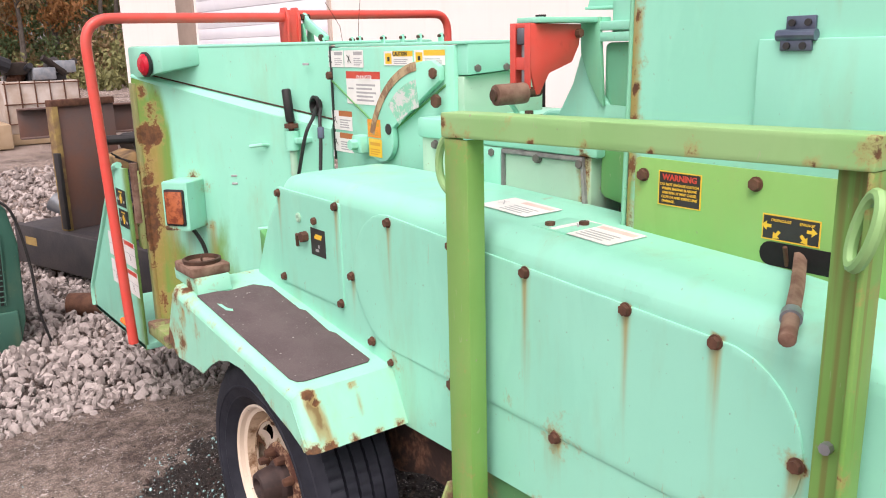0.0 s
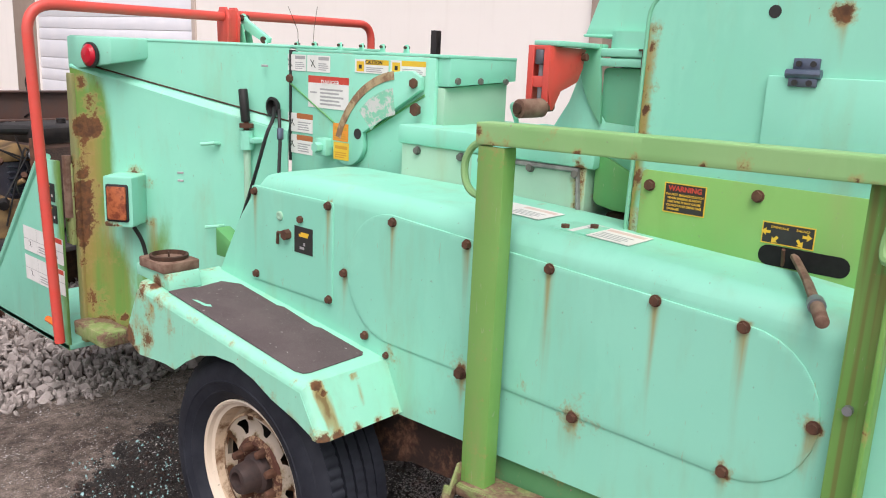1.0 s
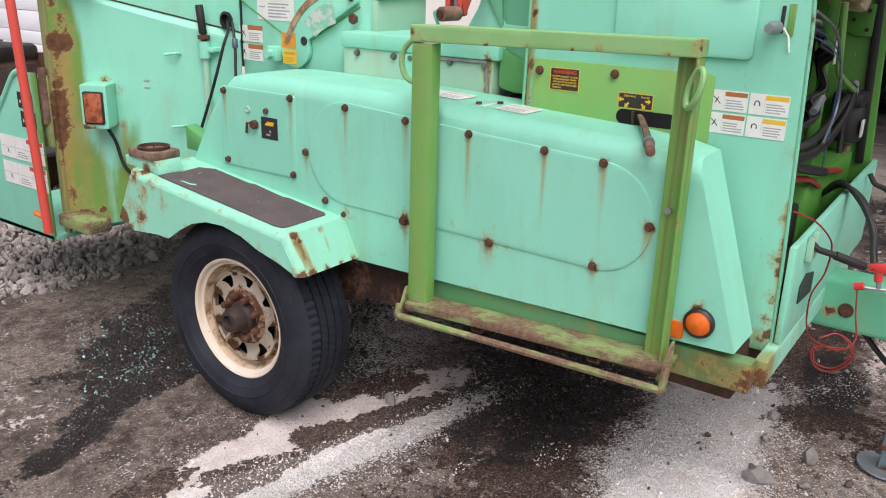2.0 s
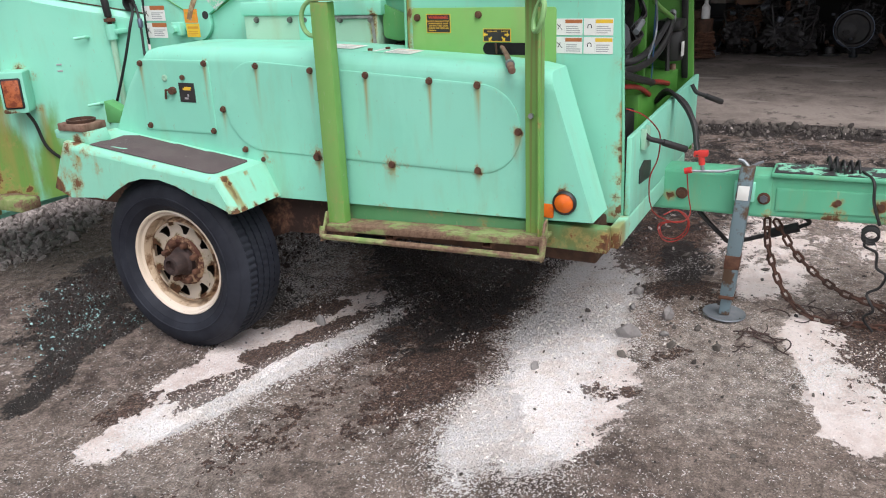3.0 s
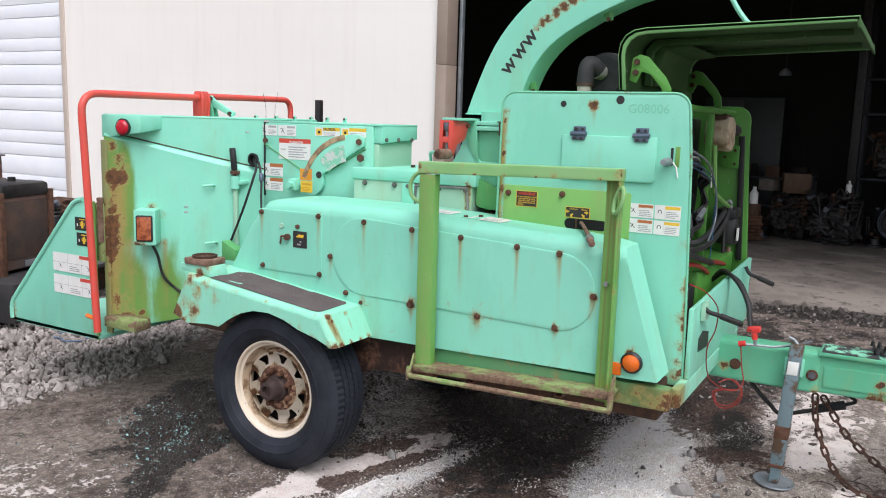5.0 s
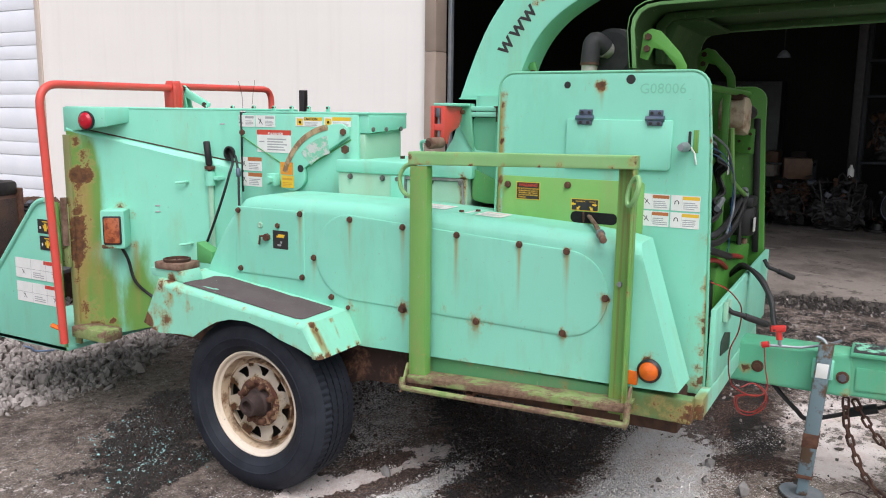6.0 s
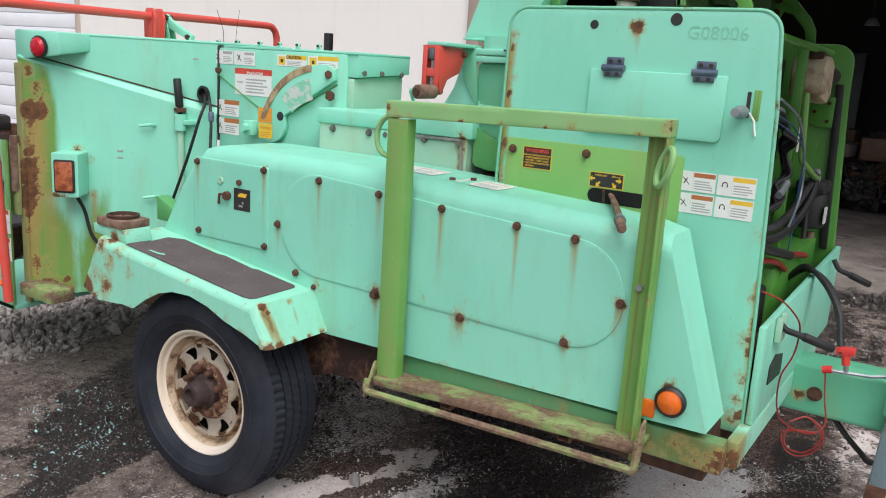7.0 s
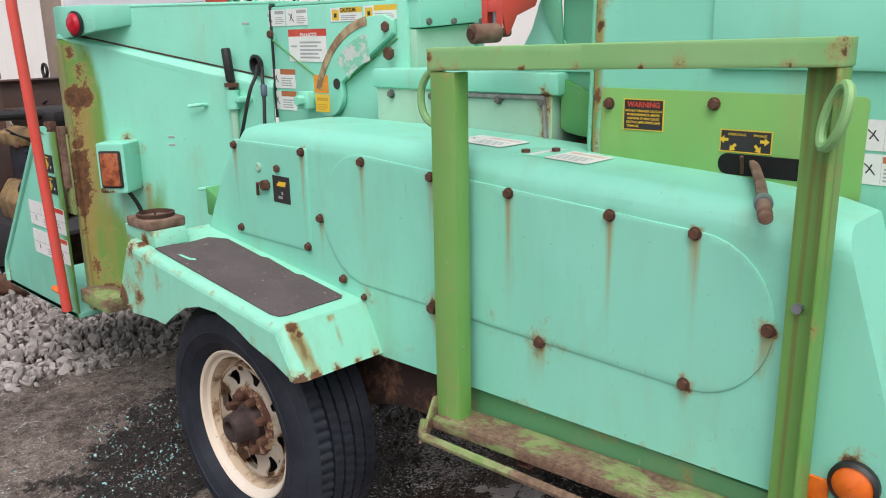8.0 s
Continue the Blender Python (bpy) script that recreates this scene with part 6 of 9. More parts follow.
# swinging arc guard with a rusty rim
arc = [(1.93, 1.515), (1.932, 1.555), (1.97, 1.572)]
arc += [(2.00 + 0.335 * math.sin(radians(a)), 1.235 + 0.335 * math.cos(radians(a))) for a in range(4, 76, 8)]
arc += [(2.265 + 0.082 * math.cos(radians(a)), 1.325 + 0.082 * math.sin(radians(a))) for a in range(20, -180, -15)]
arc += [(2.19, 1.36)]
bm = prism(arc, FB - 0.024, FB - 0.004, "x", 0.003)
swing = part("swing_guard", bm, MINT, feed, "swinging arc guard with a rusty rim")
rim = [(2.00 + 0.337 * math.sin(radians(a)), 1.235 + 0.337 * math.cos(radians(a))) for a in range(8, 76, 4)]
rim += [(2.00 + 0.310 * math.sin(radians(a)), 1.235 + 0.310 * math.cos(radians(a))) for a in range(72, 4, -4)]
n = Nodes("worn_orange_rust")
f = n.noise(22, 6, 0.7)
WORNORANGE = n.done(n.mix(n.ramp(f, 0.42, 0.6), (0.44, 0.33, 0.19), (0.24, 0.14, 0.08)), 0.8, 0, f, 0.3, 0.003)
part("worn_rim", prism(rim, FB - 0.0265, FB - 0.0245, "x"), WORNORANGE, swing, "rubbed rusty orange band")
SCUFF = Nodes("scuffed_label")
f = SCUFF.noise(26, 6, 0.75)
SCUFFED = SCUFF.done(SCUFF.mix(SCUFF.ramp(f, 0.46, 0.54), (0.58, 0.58, 0.56), (0.2, 0.55, 0.38)), 0.6)
scuff = [(2.00 + 0.285 * math.sin(radians(a)), 1.235 + 0.285 * math.cos(radians(a))) for a in range(10, 50, 6)] + [(2.00 + 0.20 * math.sin(radians(a)), 1.235 + 0.20 * math.cos(radians(a))) for a in range(46, 8, -6)]
part("scuffed_label", prism(scuff, FB - 0.0262, FB - 0.0244, "x"), SCUFFED, swing, "scuffed remains of a pale label")
# black disc laid on the guard for the hole's dark inside
part("hole", cyl((FB - 0.0245, 2.21, 1.355), (FB - 0.026, 2.21, 1.355), 0.018, 16), INK, swing)
for i, z in enumerate((1.352, 1.288)):
    decal("caution_label", facing((FB - 0.0245, 2.296 - 0.004 * i, z), *SIDE), 0.078, 0.060, swing, [(0.1, 0.9, 0.62, 0.8, 1), *lines(0.1, 0.9, 0.12, 0.5, 3, 1, i)], [ORANGE if i == 0 else YELLOW, plain("label_shade", (0.62, 0.3, 0.03), (0.6, 0.3, 0.03), 0.5)], "small orange label")
for y, z, s in ((1.955, 1.535, 0.016), (1.945, 1.455, 0.020), (2.575, 1.52, 0.014)):
    part("bolt", cyl((FB - 0.02, y, z), (FB - 0.034, y, z), s, 6), RUST, feed)
# labels on the box
def face_label(y0, y1, z0, z1, fills, label, word="", size=0.02, ink=None):
    m = facing((FB - 0.0008, (y0 + y1) / 2, (z0 + z1) / 2), *SIDE)
    decal("safety_label", m, y0 - y1, z1 - z0, feed, fills, [WHITE, INK, STICKRED, YELLOW, GREYINK, BURNT], label)
    if word:
        lettering(word, size, m @ Matrix.Translation((0.012, 0.30 * (z1 - z0), 0.0022)), ink or WHITE, "heading", feed, 0.0003, 0.0003)


for y in (2.575, 2.445):
    face_label(y + 0.062, y - 0.062, 1.548, 1.605, [(0.5, 0.95, 0.72, 0.92, 4), *lines(0.5, 0.95, 0.12, 0.6, 4, 4, 1)], "white pictogram label with small print")
    pictogram(facing((FB - 0.003, y + 0.03, 1.576), *SIDE), 0.042, feed, INK)
face_label(2.255, 2.095, 1.556, 1.60, [(0.05, 0.28, 0.1, 0.85, 3), (0.12, 0.21, 0.3, 0.6, 1), (0.32, 1.0, 0.62, 1.0, 3), *lines(0.35, 0.95, 0.1, 0.5, 3, 4, 4)], "white and yellow caution label", "CAUTION", 0.018, INK)
face_label(2.085, 1.93, 1.558, 1.602, [(0.05, 0.28, 0.1, 0.85, 3), (0.12, 0.21, 0.3, 0.6, 1), (0.32, 1.0, 0.62, 1.0, 3), *lines(0.35, 0.95, 0.1, 0.5, 3, 4, 6)], "white and yellow caution label")
face_label(2.50, 2.285, 1.425, 1.535, [(0.0, 1.0, 0.78, 1.0, 2), (0.05, 0.22, 0.45, 0.5, 4), *lines(0.3, 0.95, 0.1, 0.68, 5, 4, 7)], "white danger label with red heading", "DANGER", 0.024)
for z in (1.363, 1.285):
    face_label(2.62, 2.475, z - 0.034, z + 0.034, [(0.38, 1.0, 0.72, 1.0, 5), *lines(0.42, 0.95, 0.12, 0.62, 4, 4, 9)], "white label with orange heading")
    pictogram(facing((FB - 0.003, 2.59, z), *SIDE), 0.04, feed, INK)
part("valve_block", box((FB - 0.05, 2.345, 1.265), (FB - 0.002, 2.405, 1.325), 0.006), MINT, feed)
part("valve_nut", cyl((FB - 0.05, 2.375, 1.295), (FB - 0.075, 2.375, 1.295), 0.018, 6), MINT, feed)
# hand lever, hose and port beside the box
handle = thing_part("hand_lever", chipper, "hand lever with a black rubber grip")
part("grip", cyl((1.335, 2.712, 1.355), (1.330, 2.722, 1.475), 0.017, 14, None, None, 0.006), BLACK, handle, "black rubber grip")
part("stem", cyl((1.336, 2.71, 1.30), (1.335, 2.712, 1.36), 0.010, 10), RUST, handle)
part("collar", cyl((1.336, 2.71, 1.335), (1.336, 2.71, 1.35), 0.026, 14), RUST, handle)
part("tube", cyl((1.337, 2.709, 1.255), (1.336, 2.71, 1.325), 0.026, 16), MINT, handle)
part("post", cyl((1.34, 2.708, 0.93), (1.337, 2.709, 1.26), 0.014, 12), GREYMINT, handle)
part("bracket", box((1.33, 2.66, 1.28), (1.44, 2.72, 1.30), 0.004), MINT, handle)
part("port", lathe([(0.0, 0.034), (-0.012, 0.036), (-0.014, 0.026), (0.01, 0.024), (0.01, 0.001)], (1.405, 2.635, 1.415), "x", 20), BLACK, feed)
part("hose", tube(smooth_path([(1.40, 2.628, 1.412), (1.35, 2.57, 1.375), (1.31, 2.555, 1.32), (1.30, 2.618, 1.154), (1.30, 2.73, 0.935), (1.30, 2.785, 0.86)], 6), 0.0065, 8), BLACK, feed)
part("hose", tube(smooth_path([(1.40, 2.60, 1.405), (1.375, 2.565, 1.37), (1.365, 2.548, 1.30), (1.355, 2.54, 1.22), (1.345, 2.53, 1.16)], 6), 0.0065, 8), BLACK, feed)
part("hose_fitting", cyl((1.372, 2.556, 1.345), (1.367, 2.549, 1.305), 0.012, 10, None, None, 0.003), ZINC, feed)

# rotor housing in front of the feed box
rotor = thing_part("rotor_housing", chipper, "faded mint rotor housing with a capped top")
SPOTS += [(1.37, 1.295, 1.35, 0.02, 0.06), (1.37, 1.285, 1.31, 0.03, 0.1), (1.37, 1.29, 1.26, 0.03, 0.0), (1.45, 1.6, 1.42, 0.03, 0), (1.5, 1.45, 1.42, 0.02, 0), (1.7, 1.8, 1.42, 0.04, 0)]
bm = prism([(1.275, 1.0), (1.945, 1.0), (1.945, 1.358), (1.275, 1.358)], 1.374, 1.84, "x", 0.004)
cut(bm, 1.275, 1.945, 0.03, "y")
part("front_plate", bm, GREYMINT, rotor, "", 25, True)
bm = prism([(1.25, 1.355), (1.955, 1.355), (1.955, 1.412), (1.25, 1.412)], 1.364, 1.86, "x", 0.008)
cut(bm, 1.25, 1.955, 0.04, "y")
part("cap", bm, MINT, rotor, "", 25, True)
GASKETGREY = plain("grey_sealant", (0.13, 0.14, 0.135), (0.26, 0.27, 0.25), 0.7, 0, 18, 0.5)
part("divider", box((1.366, 1.585, 1.20), (1.376, 1.655, 1.352), 0.002), MINT, rotor)
part("gasket", tube([(1.372, 1.58, 1.18), (1.372, 1.578, 1.345), (1.372, 1.30, 1.348), (1.372, 1.285, 1.18)], 0.0085, 6), GASKETGREY, rotor, "smeared grey gasket sealant")
for y in (1.875, 1.70, 1.62, 1.45, 1.305):
    bolt((1.372, y, 1.338), OUT, rotor, 0.0105, DULLIRON)
for x, y in ((1.42, 1.55), (1.46, 1.38), (1.62, 1.75), (1.55, 1.62)):
    part("bolt", cyl((x, y, 1.412), (x, y, 1.424), 0.013, 6), RUST_DARK, rotor)
part("t_bolt", cyl((1.36, 1.40, 1.24), (1.32, 1.40, 1.24), 0.010, 8), RUST, rotor)
part("t_bolt", box((1.322, 1.375, 1.236), (1.36, 1.425, 1.25), 0.003), GREYMINT, rotor)
part("lifting_eye", tube(bent([(1.42, 1.50, 1.41), (1.42, 1.47, 1.447), (1.42, 1.41, 1.447), (1.42, 1.38, 1.41)], 0.02), 0.007, 8), MINT, rotor)

DULLSTEEL = plain("dull_steel", (0.09, 0.10, 0.12), (0.14, 0.15, 0.17), 0.5, 0.5)
# discharge neck, red catch and spout
neck = thing_part("discharge_neck", chipper, "mint discharge neck with flanged collar")
part("neck_body", prism(rounded(1.06, 1.272, 1.275, 1.612, 0.012, 3), 1.408, 1.80, "x", 0.006), SHADEGREEN, neck, "discharge neck in shade-darkened mint")
part("neck_foot", prism([(1.262, 1.275), (1.25, 1.264), (1.20, 1.255), (1.02, 1.255), (1.02, 1.30), (1.262, 1.40)], 1.392, 1.406, "x", 0.003), GREEN, neck)
part("cheek", prism([(1.330, 1.668), (1.272, 1.668), (1.255, 1.471), (1.267, 1.480), (1.288, 1.508), (1.308, 1.545), (1.326, 1.59)], 1.386, 1.396, "x", 0.002), SHADEGREEN, neck, "curved bracket cheek")
part("flare", prism([(1.322, 1.60), (1.338, 1.585), (1.362, 1.52), (1.43, 1.413), (1.10, 1.413), (1.12, 1.47), (1.25, 1.475), (1.30, 1.54)], 1.399, 1.4065, "x", 0.002), MINT, neck, "flared mint foot plate")
part("bracket_top", prism([(1.21, 1.656), (1.43, 1.656), (1.43, 1.668), (1.21, 1.668)], 1.275, 1.35, "y", 0.003), MINT, neck)
part("collar", prism(rounded(1.385, 1.82, 1.035, 1.284, 0.02, 3), 1.614, 1.634, "z", 0.003), MINT, neck)
part("collar", prism(rounded(1.385, 1.82, 1.035, 1.284, 0.02, 3), 1.638, 1.658, "z", 0.003), MINT, neck)
part("collar_ring", prism(rounded(1.398, 1.80, 1.05, 1.276, 0.06, 4), 1.624, 1.70, "z"), MINT, neck)
part("clamp_bolt", cyl((1.382, 1.15, 1.595), (1.382, 1.15, 1.655), 0.0035, 8), RUST_DARK, neck)
part("clamp_bolt", box((1.378, 1.138, 1.653), (1.386, 1.162, 1.658), 0.001), RUST_DARK, neck)
catch = thing_part("spout_catch", chipper, "red spring catch with a rusty roller")
flank = [(1.165, 1.655), (1.385, 1.652), (1.375, 1.60), (1.345, 1.56), (1.245, 1.535), (1.205, 1.485), (1.19, 1.485), (1.165, 1.55)]
part("catch_plate", prism(flank, 1.275, 1.283, "y", 0.002), RED, catch)
part("catch_plate", prism(flank, 1.335, 1.343, "y", 0.002), RED, catch)
for z0, z1 in ((1.545, 1.575), (1.645, 1.656)):
    part("catch_web", box((1.162, 1.2835, z0), (1.170, 1.3345, z1), 0.002), RED, catch)
for y0, y1 in ((1.272, 1.292), (1.326, 1.346)):
    part("front_flange", prism([(y0, 1.50), (y1, 1.50), (y1, 1.656), (y0, 1.656)], 1.158, 1.1645, "x", 0.0015), RED, catch)
part("spring_bolt", cyl((1.178, 1.309, 1.49), (1.178, 1.309, 1.63), 0.008, 12), STEEL, catch)
part("bolt_head", cyl((1.172, 1.309, 1.605), (1.172, 1.309, 1.645), 0.017, 12, None, None, 0.005), DULLSTEEL, catch)
# dark block added behind the gap below the neck to stand for its shade
part("gap_backing", box((1.44, 1.10, 0.9), (1.80, 1.25, 1.24), 0.01), RUST_DARK, neck)
part("pivot_bolt", cyl((1.365, 1.275, 1.63), (1.365, 1.258, 1.63), 0.011, 6), RUST, catch)
part("link_rod", tube(bent([(1.16, 1.345, 1.50), (1.20, 1.42, 1.49), (1.30, 1.46, 1.44), (1.34, 1.48, 1.415)], 0.02), 0.008, 8), MINT, catch)
# drawn in a little about its middle
for ob in catch.children:
    squeeze = Matrix.Translation((1.275, 1.322, 1.585)) @ Matrix.Diagonal((0.70, 0.85, 0.88, 1)) @ Matrix.Translation((-1.275, -1.31, -1.575))
    ob.data.transform(Matrix.Translation(-BASE[ob]) @ squeeze @ Matrix.Translation(BASE[ob]))
roller = part("roller", cyl((1.118, 1.316, 1.509), (1.192, 1.301, 1.511), 0.0225, 24, None, None, 0.003), SOCKETRUST, catch, "rusty roller")
part("roller_pin", cyl((1.112, 1.317, 1.509), (1.117, 1.316, 1.509), 0.013, 14), RUST_DARK, roller)
part("roller_axle", cyl((1.19, 1.302, 1.511), (1.235, 1.305, 1.512), 0.011, 10), RUST_DARK, roller)

spout = thing_part("discharge_spout", chipper, "tall curved mint discharge spout")
SX0, SX1 = 1.42, 1.59
outer = smooth_path([(0, 1.342, 1.69), (0, 1.297, 1.808), (0, 1.23, 1.957), (0, 1.15, 2.076), (0, 1.032, 2.19), (0, 0.85, 2.29), (0, 0.60, 2.345), (0, 0.32, 2.33)], 3)
inner = smooth_path([(0, 1.095, 1.69), (0, 1.06, 1.80), (0, 1.02, 1.89), (0, 0.96, 1.97), (0, 0.87, 2.042), (0, 0.70, 2.13), (0, 0.52, 2.19), (0, 0.28, 2.215)], 3)
shell = prism([(p.y, p.z) for p in [*outer, *inner[::-1]]], SX0, SX1, "x", 0.004)
SPOTS += [(SX0, 1.01, 2.065, 0.016, 0), (SX0, 0.985, 2.085, 0.02, 0), (SX0, 0.955, 2.105, 0.022, 0), (SX0, 0.92, 2.13, 0.026, 0), (SX0, 0.885, 2.15, 0.024, 0), (SX0, 0.85, 2.175, 0.026, 0), (SX0, 0.80, 2.20, 0.03, 0), (SX0, 0.75, 2.22, 0.03, 0)]
cut(shell, 0.1, 1.36, 0.02, "y")
cut(shell, 1.69, 2.34, 0.02, "z")
part("chute", shell, MINT, spout, "curved mint chute with a rust patch", 25, True)
part("base_ring", box((SX0 - 0.004, 1.09, 1.686), (SX1 + 0.004, 1.345, 1.692), 0.002), MINT, spout)
for y, z in ((1.03, 1.81), (0.70, 2.11)):
    part("hinge_lug", prism([(y - 0.018, z - 0.015), (y + 0.012, z - 0.022), (y + 0.03, z + 0.02), (y - 0.006, z + 0.03)], 1.47, 1.478, "x", 0.002), GREEN, spout)
    part("lug_pin", cyl((1.455, y, z - 0.012), (1.50, y, z - 0.012), 0.008, 8), RUST_DARK, spout)
part("pull_rod", tube(bent([(1.5, 0.30, 2.32), (1.5, 0.185, 2.12), (1.5, 0.14, 2.062), (1.5, 0.105, 2.062)], 0.02), 0.010, 8), MINT, spout)
for y, z in ((1.137, 1.905), (1.088, 1.968), (1.042, 2.024)):
    lettering("w", 0.098, facing((SX0 - 0.0006, y, z), (0, -0.62, 0.78), (0, 0.78, 0.62)), INK, "letter", spout, 0.0004, 0.0015)

# hood swung up over the engine bay
hood = thing_part("hood", chipper, "green engine hood swung up on hinge arms")
HX0, HX1 = 1.36, 2.50
out_line = [(0.6, 1.80), (0.614, 1.94), (0.608, 1.985), (0.588, 2.018), (0.555, 2.037), (0.51, 2.045), (-0.26, 2.065), (-0.267, 2.025)]
in_line = [(-0.257, 2.025), (-0.25, 2.052), (0.50, 2.032), (0.545, 2.025), (0.575, 2.008), (0.595, 1.98), (0.60, 1.94), (0.587, 1.80)]
part("hood_shell", prism([*out_line, *in_line], HX0, HX1, "x", 0.002), HOODSHADED, hood, "green hood shell")
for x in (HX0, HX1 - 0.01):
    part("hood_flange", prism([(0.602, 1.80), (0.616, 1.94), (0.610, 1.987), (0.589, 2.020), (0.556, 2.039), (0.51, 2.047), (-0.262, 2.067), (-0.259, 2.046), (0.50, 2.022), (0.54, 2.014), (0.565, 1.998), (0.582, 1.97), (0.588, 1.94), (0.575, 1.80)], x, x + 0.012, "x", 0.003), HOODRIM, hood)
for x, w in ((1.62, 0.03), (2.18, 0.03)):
    part("hood_rib", prism([(0.575, 1.83), (0.58, 1.98), (0.54, 2.025), (-0.225, 2.048), (-0.225, 2.025), (0.52, 1.995), (0.545, 1.97), (0.545, 1.83)], x, x + w, "x", 0.004), HOODSHADED, hood)
part("hood_step", prism([(0.56, 1.83), (0.56, 1.97), (0.52, 2), (0.4, 2.005), (0.4, 1.99), (0.5, 1.98), (0.53, 1.9), (0.53, 1.83)], 1.65, 2.18, "x", 0.004), HOODSHADED, hood)
for x in (1.4, 2.38):
    arm = [(0.575, 1.84), (0.565, 1.93), (0.535, 1.945), (0.50, 1.935), (0.425, 1.855), (0.40, 1.81), (0.395, 1.76), (0.43, 1.76), (0.44, 1.81), (0.49, 1.865), (0.525, 1.875), (0.545, 1.83)]
    part("hinge_arm", prism(arm, x, x + 0.012, "x", 0.003), BAYGREEN, hood)
    for y, z in ((0.545, 1.915), (0.548, 1.872)):
        part("bolt", cyl((x, y, z), (x - 0.012, y, z), 0.013, 6), RUST_DARK, hood)
# air cleaner on the deck
cleaner = thing_part("air_cleaner", chipper, "dark grey air cleaner with a pale elbow pipe")
GREYCAN = plain("grey_air_cleaner", (0.018, 0.02, 0.022), (0.035, 0.036, 0.037), 0.7)
PALEPIPE = plain("pale_grey_pipe", (0.50, 0.49, 0.46), (0.26, 0.22, 0.18), 0.6, 0, 14)
part("canister", lathe([(-0.13, 0.001), (-0.13, 0.082), (-0.12, 0.098), (-0.06, 0.102), (0.02, 0.102), (0.03, 0.092), (0.05, 0.09), (0.16, 0.088), (0.165, 0.001)], (1.70, 0.74, 1.872), "x", 28), GREYCAN, cleaner)
part("canister_band", lathe([(0.0, 0.1035), (0.012, 0.1035)], (1.66, 0.74, 1.872), "x", 28), STEEL, cleaner)
part("inlet", cyl((1.572, 0.755, 1.885), (1.53, 0.77, 1.888), 0.034, 18), PALEPIPE, cleaner, "pale inlet stub")
part("elbow", tube(bent([(1.545, 0.755, 1.888), (1.50, 0.795, 1.935), (1.49, 0.80, 1.82)], 0.05), 0.036, 14), GREYCAN, cleaner, "dark rubber elbow")
part("pipe", cyl((1.49, 0.80, 1.825), (1.488, 0.80, 1.755), 0.031, 16), PALEPIPE, cleaner, "stained pale grey pipe")
part("clamp", cyl((1.49, 0.80, 1.822), (1.49, 0.80, 1.832), 0.038, 18), RUST_DARK, cleaner)
part("exhaust_flap", cyl((1.62, 0.62, 1.76), (1.62, 0.62, 1.79), 0.05, 16), RUST_DARK, cleaner)

# engine bay contents
engine = thing_part("engine", chipper, "dark diesel engine with hoses and wiring in the bay")
part("block", box((1.50, 0.45, 0.83), (2.10, 1.05, 1.35), 0.03), RUST_DARK, engine, "dark greasy engine block")
part("valve_cover", box((1.62, 0.45, 1.35), (1.95, 1.0, 1.45), 0.03), BLACK, engine)
part("fan_shroud", lathe([(0, 0.29), (-0.05, 0.30), (-0.06, 0.27), (-0.01, 0.26)], (1.78, 0.47, 1.37), "y", 40), BLACK, engine, "black fan shroud ring")
part("fan_hub", lathe([(0, 0.001), (0, 0.26), (-0.01, 0.26), (-0.015, 0.09), (-0.04, 0.08), (-0.045, 0.001)], (1.78, 0.47, 1.37), "y", 32), GREYCAN, engine)
for k in range(6):
    w = radians(60 * k + 15)
    m = Matrix.Translation((1.78, 0.445, 1.37)) @ Matrix.Rotation(w, 4, "Y")
    blade = box((0.08, -0.006, -0.045), (0.25, 0.006, 0.045), 0.004, None, m @ Matrix.Rotation(0.5, 4, "X"))
    part("fan_blade", blade, BLACK, engine)
part("pulley", lathe([(0, 0.001), (0, 0.09), (-0.02, 0.10), (-0.025, 0.08), (-0.04, 0.08), (-0.045, 0.10), (-0.06, 0.09), (-0.06, 0.001)], (1.70, 0.42, 1.20), "y", 28), STEEL, engine)
for k in range(8):
    rng = random.Random(40 + k)
    r = 0.15 + 0.011 * k
    pts = [(1.58 + 1.9 * r * math.cos(radians(a)) + rng.uniform(-0.012, 0.012), 0.33 + 0.02 * math.sin(a) + 0.008 * k, 1.35 + 1.0 * r * math.sin(radians(a)) + rng.uniform(-0.006, 0.006)) for a in range(-105, 111, 15)]
    part("cable", tube(smooth_path(pts, 4), rng.uniform(0.0045, 0.0085), 6), (BLACK, GREYCAN, BLACK, STEEL)[k % 4], engine)
BLUEWIRE = plain("blue_wire", (0.02, 0.07, 0.17), (0.03, 0.11, 0.22), 0.4)
REDWIRE = plain("red_wire", (0.26, 0.02, 0.015), (0.3, 0.03, 0.02), 0.5)
CLAMPRED = plain("red_clamp_plastic", (0.62, 0.03, 0.03), (0.66, 0.05, 0.04), 0.4)
for d in (0.0, 0.02):
    part("blue_wire", tube(smooth_path([(1.45, 0.31, 1.52 - d), (1.72, 0.30, 1.47 - d), (1.90 - d, 0.29, 1.38), (1.95 - d, 0.30, 1.24), (1.93, 0.30, 1.10), (1.95, 0.31, 0.98)], 6), 0.0024, 6), BLUEWIRE, engine)
part("pale_wire", tube(smooth_path([(1.45, 0.30, 1.56), (1.70, 0.29, 1.50), (1.88, 0.29, 1.38), (1.93, 0.29, 1.25), (1.80, 0.29, 1.15)], 6), 0.0045, 6), STEEL, engine)
part("fitting", cyl((1.62, 0.30, 1.27), (1.72, 0.30, 1.30), 0.012, 8), STEEL, engine)
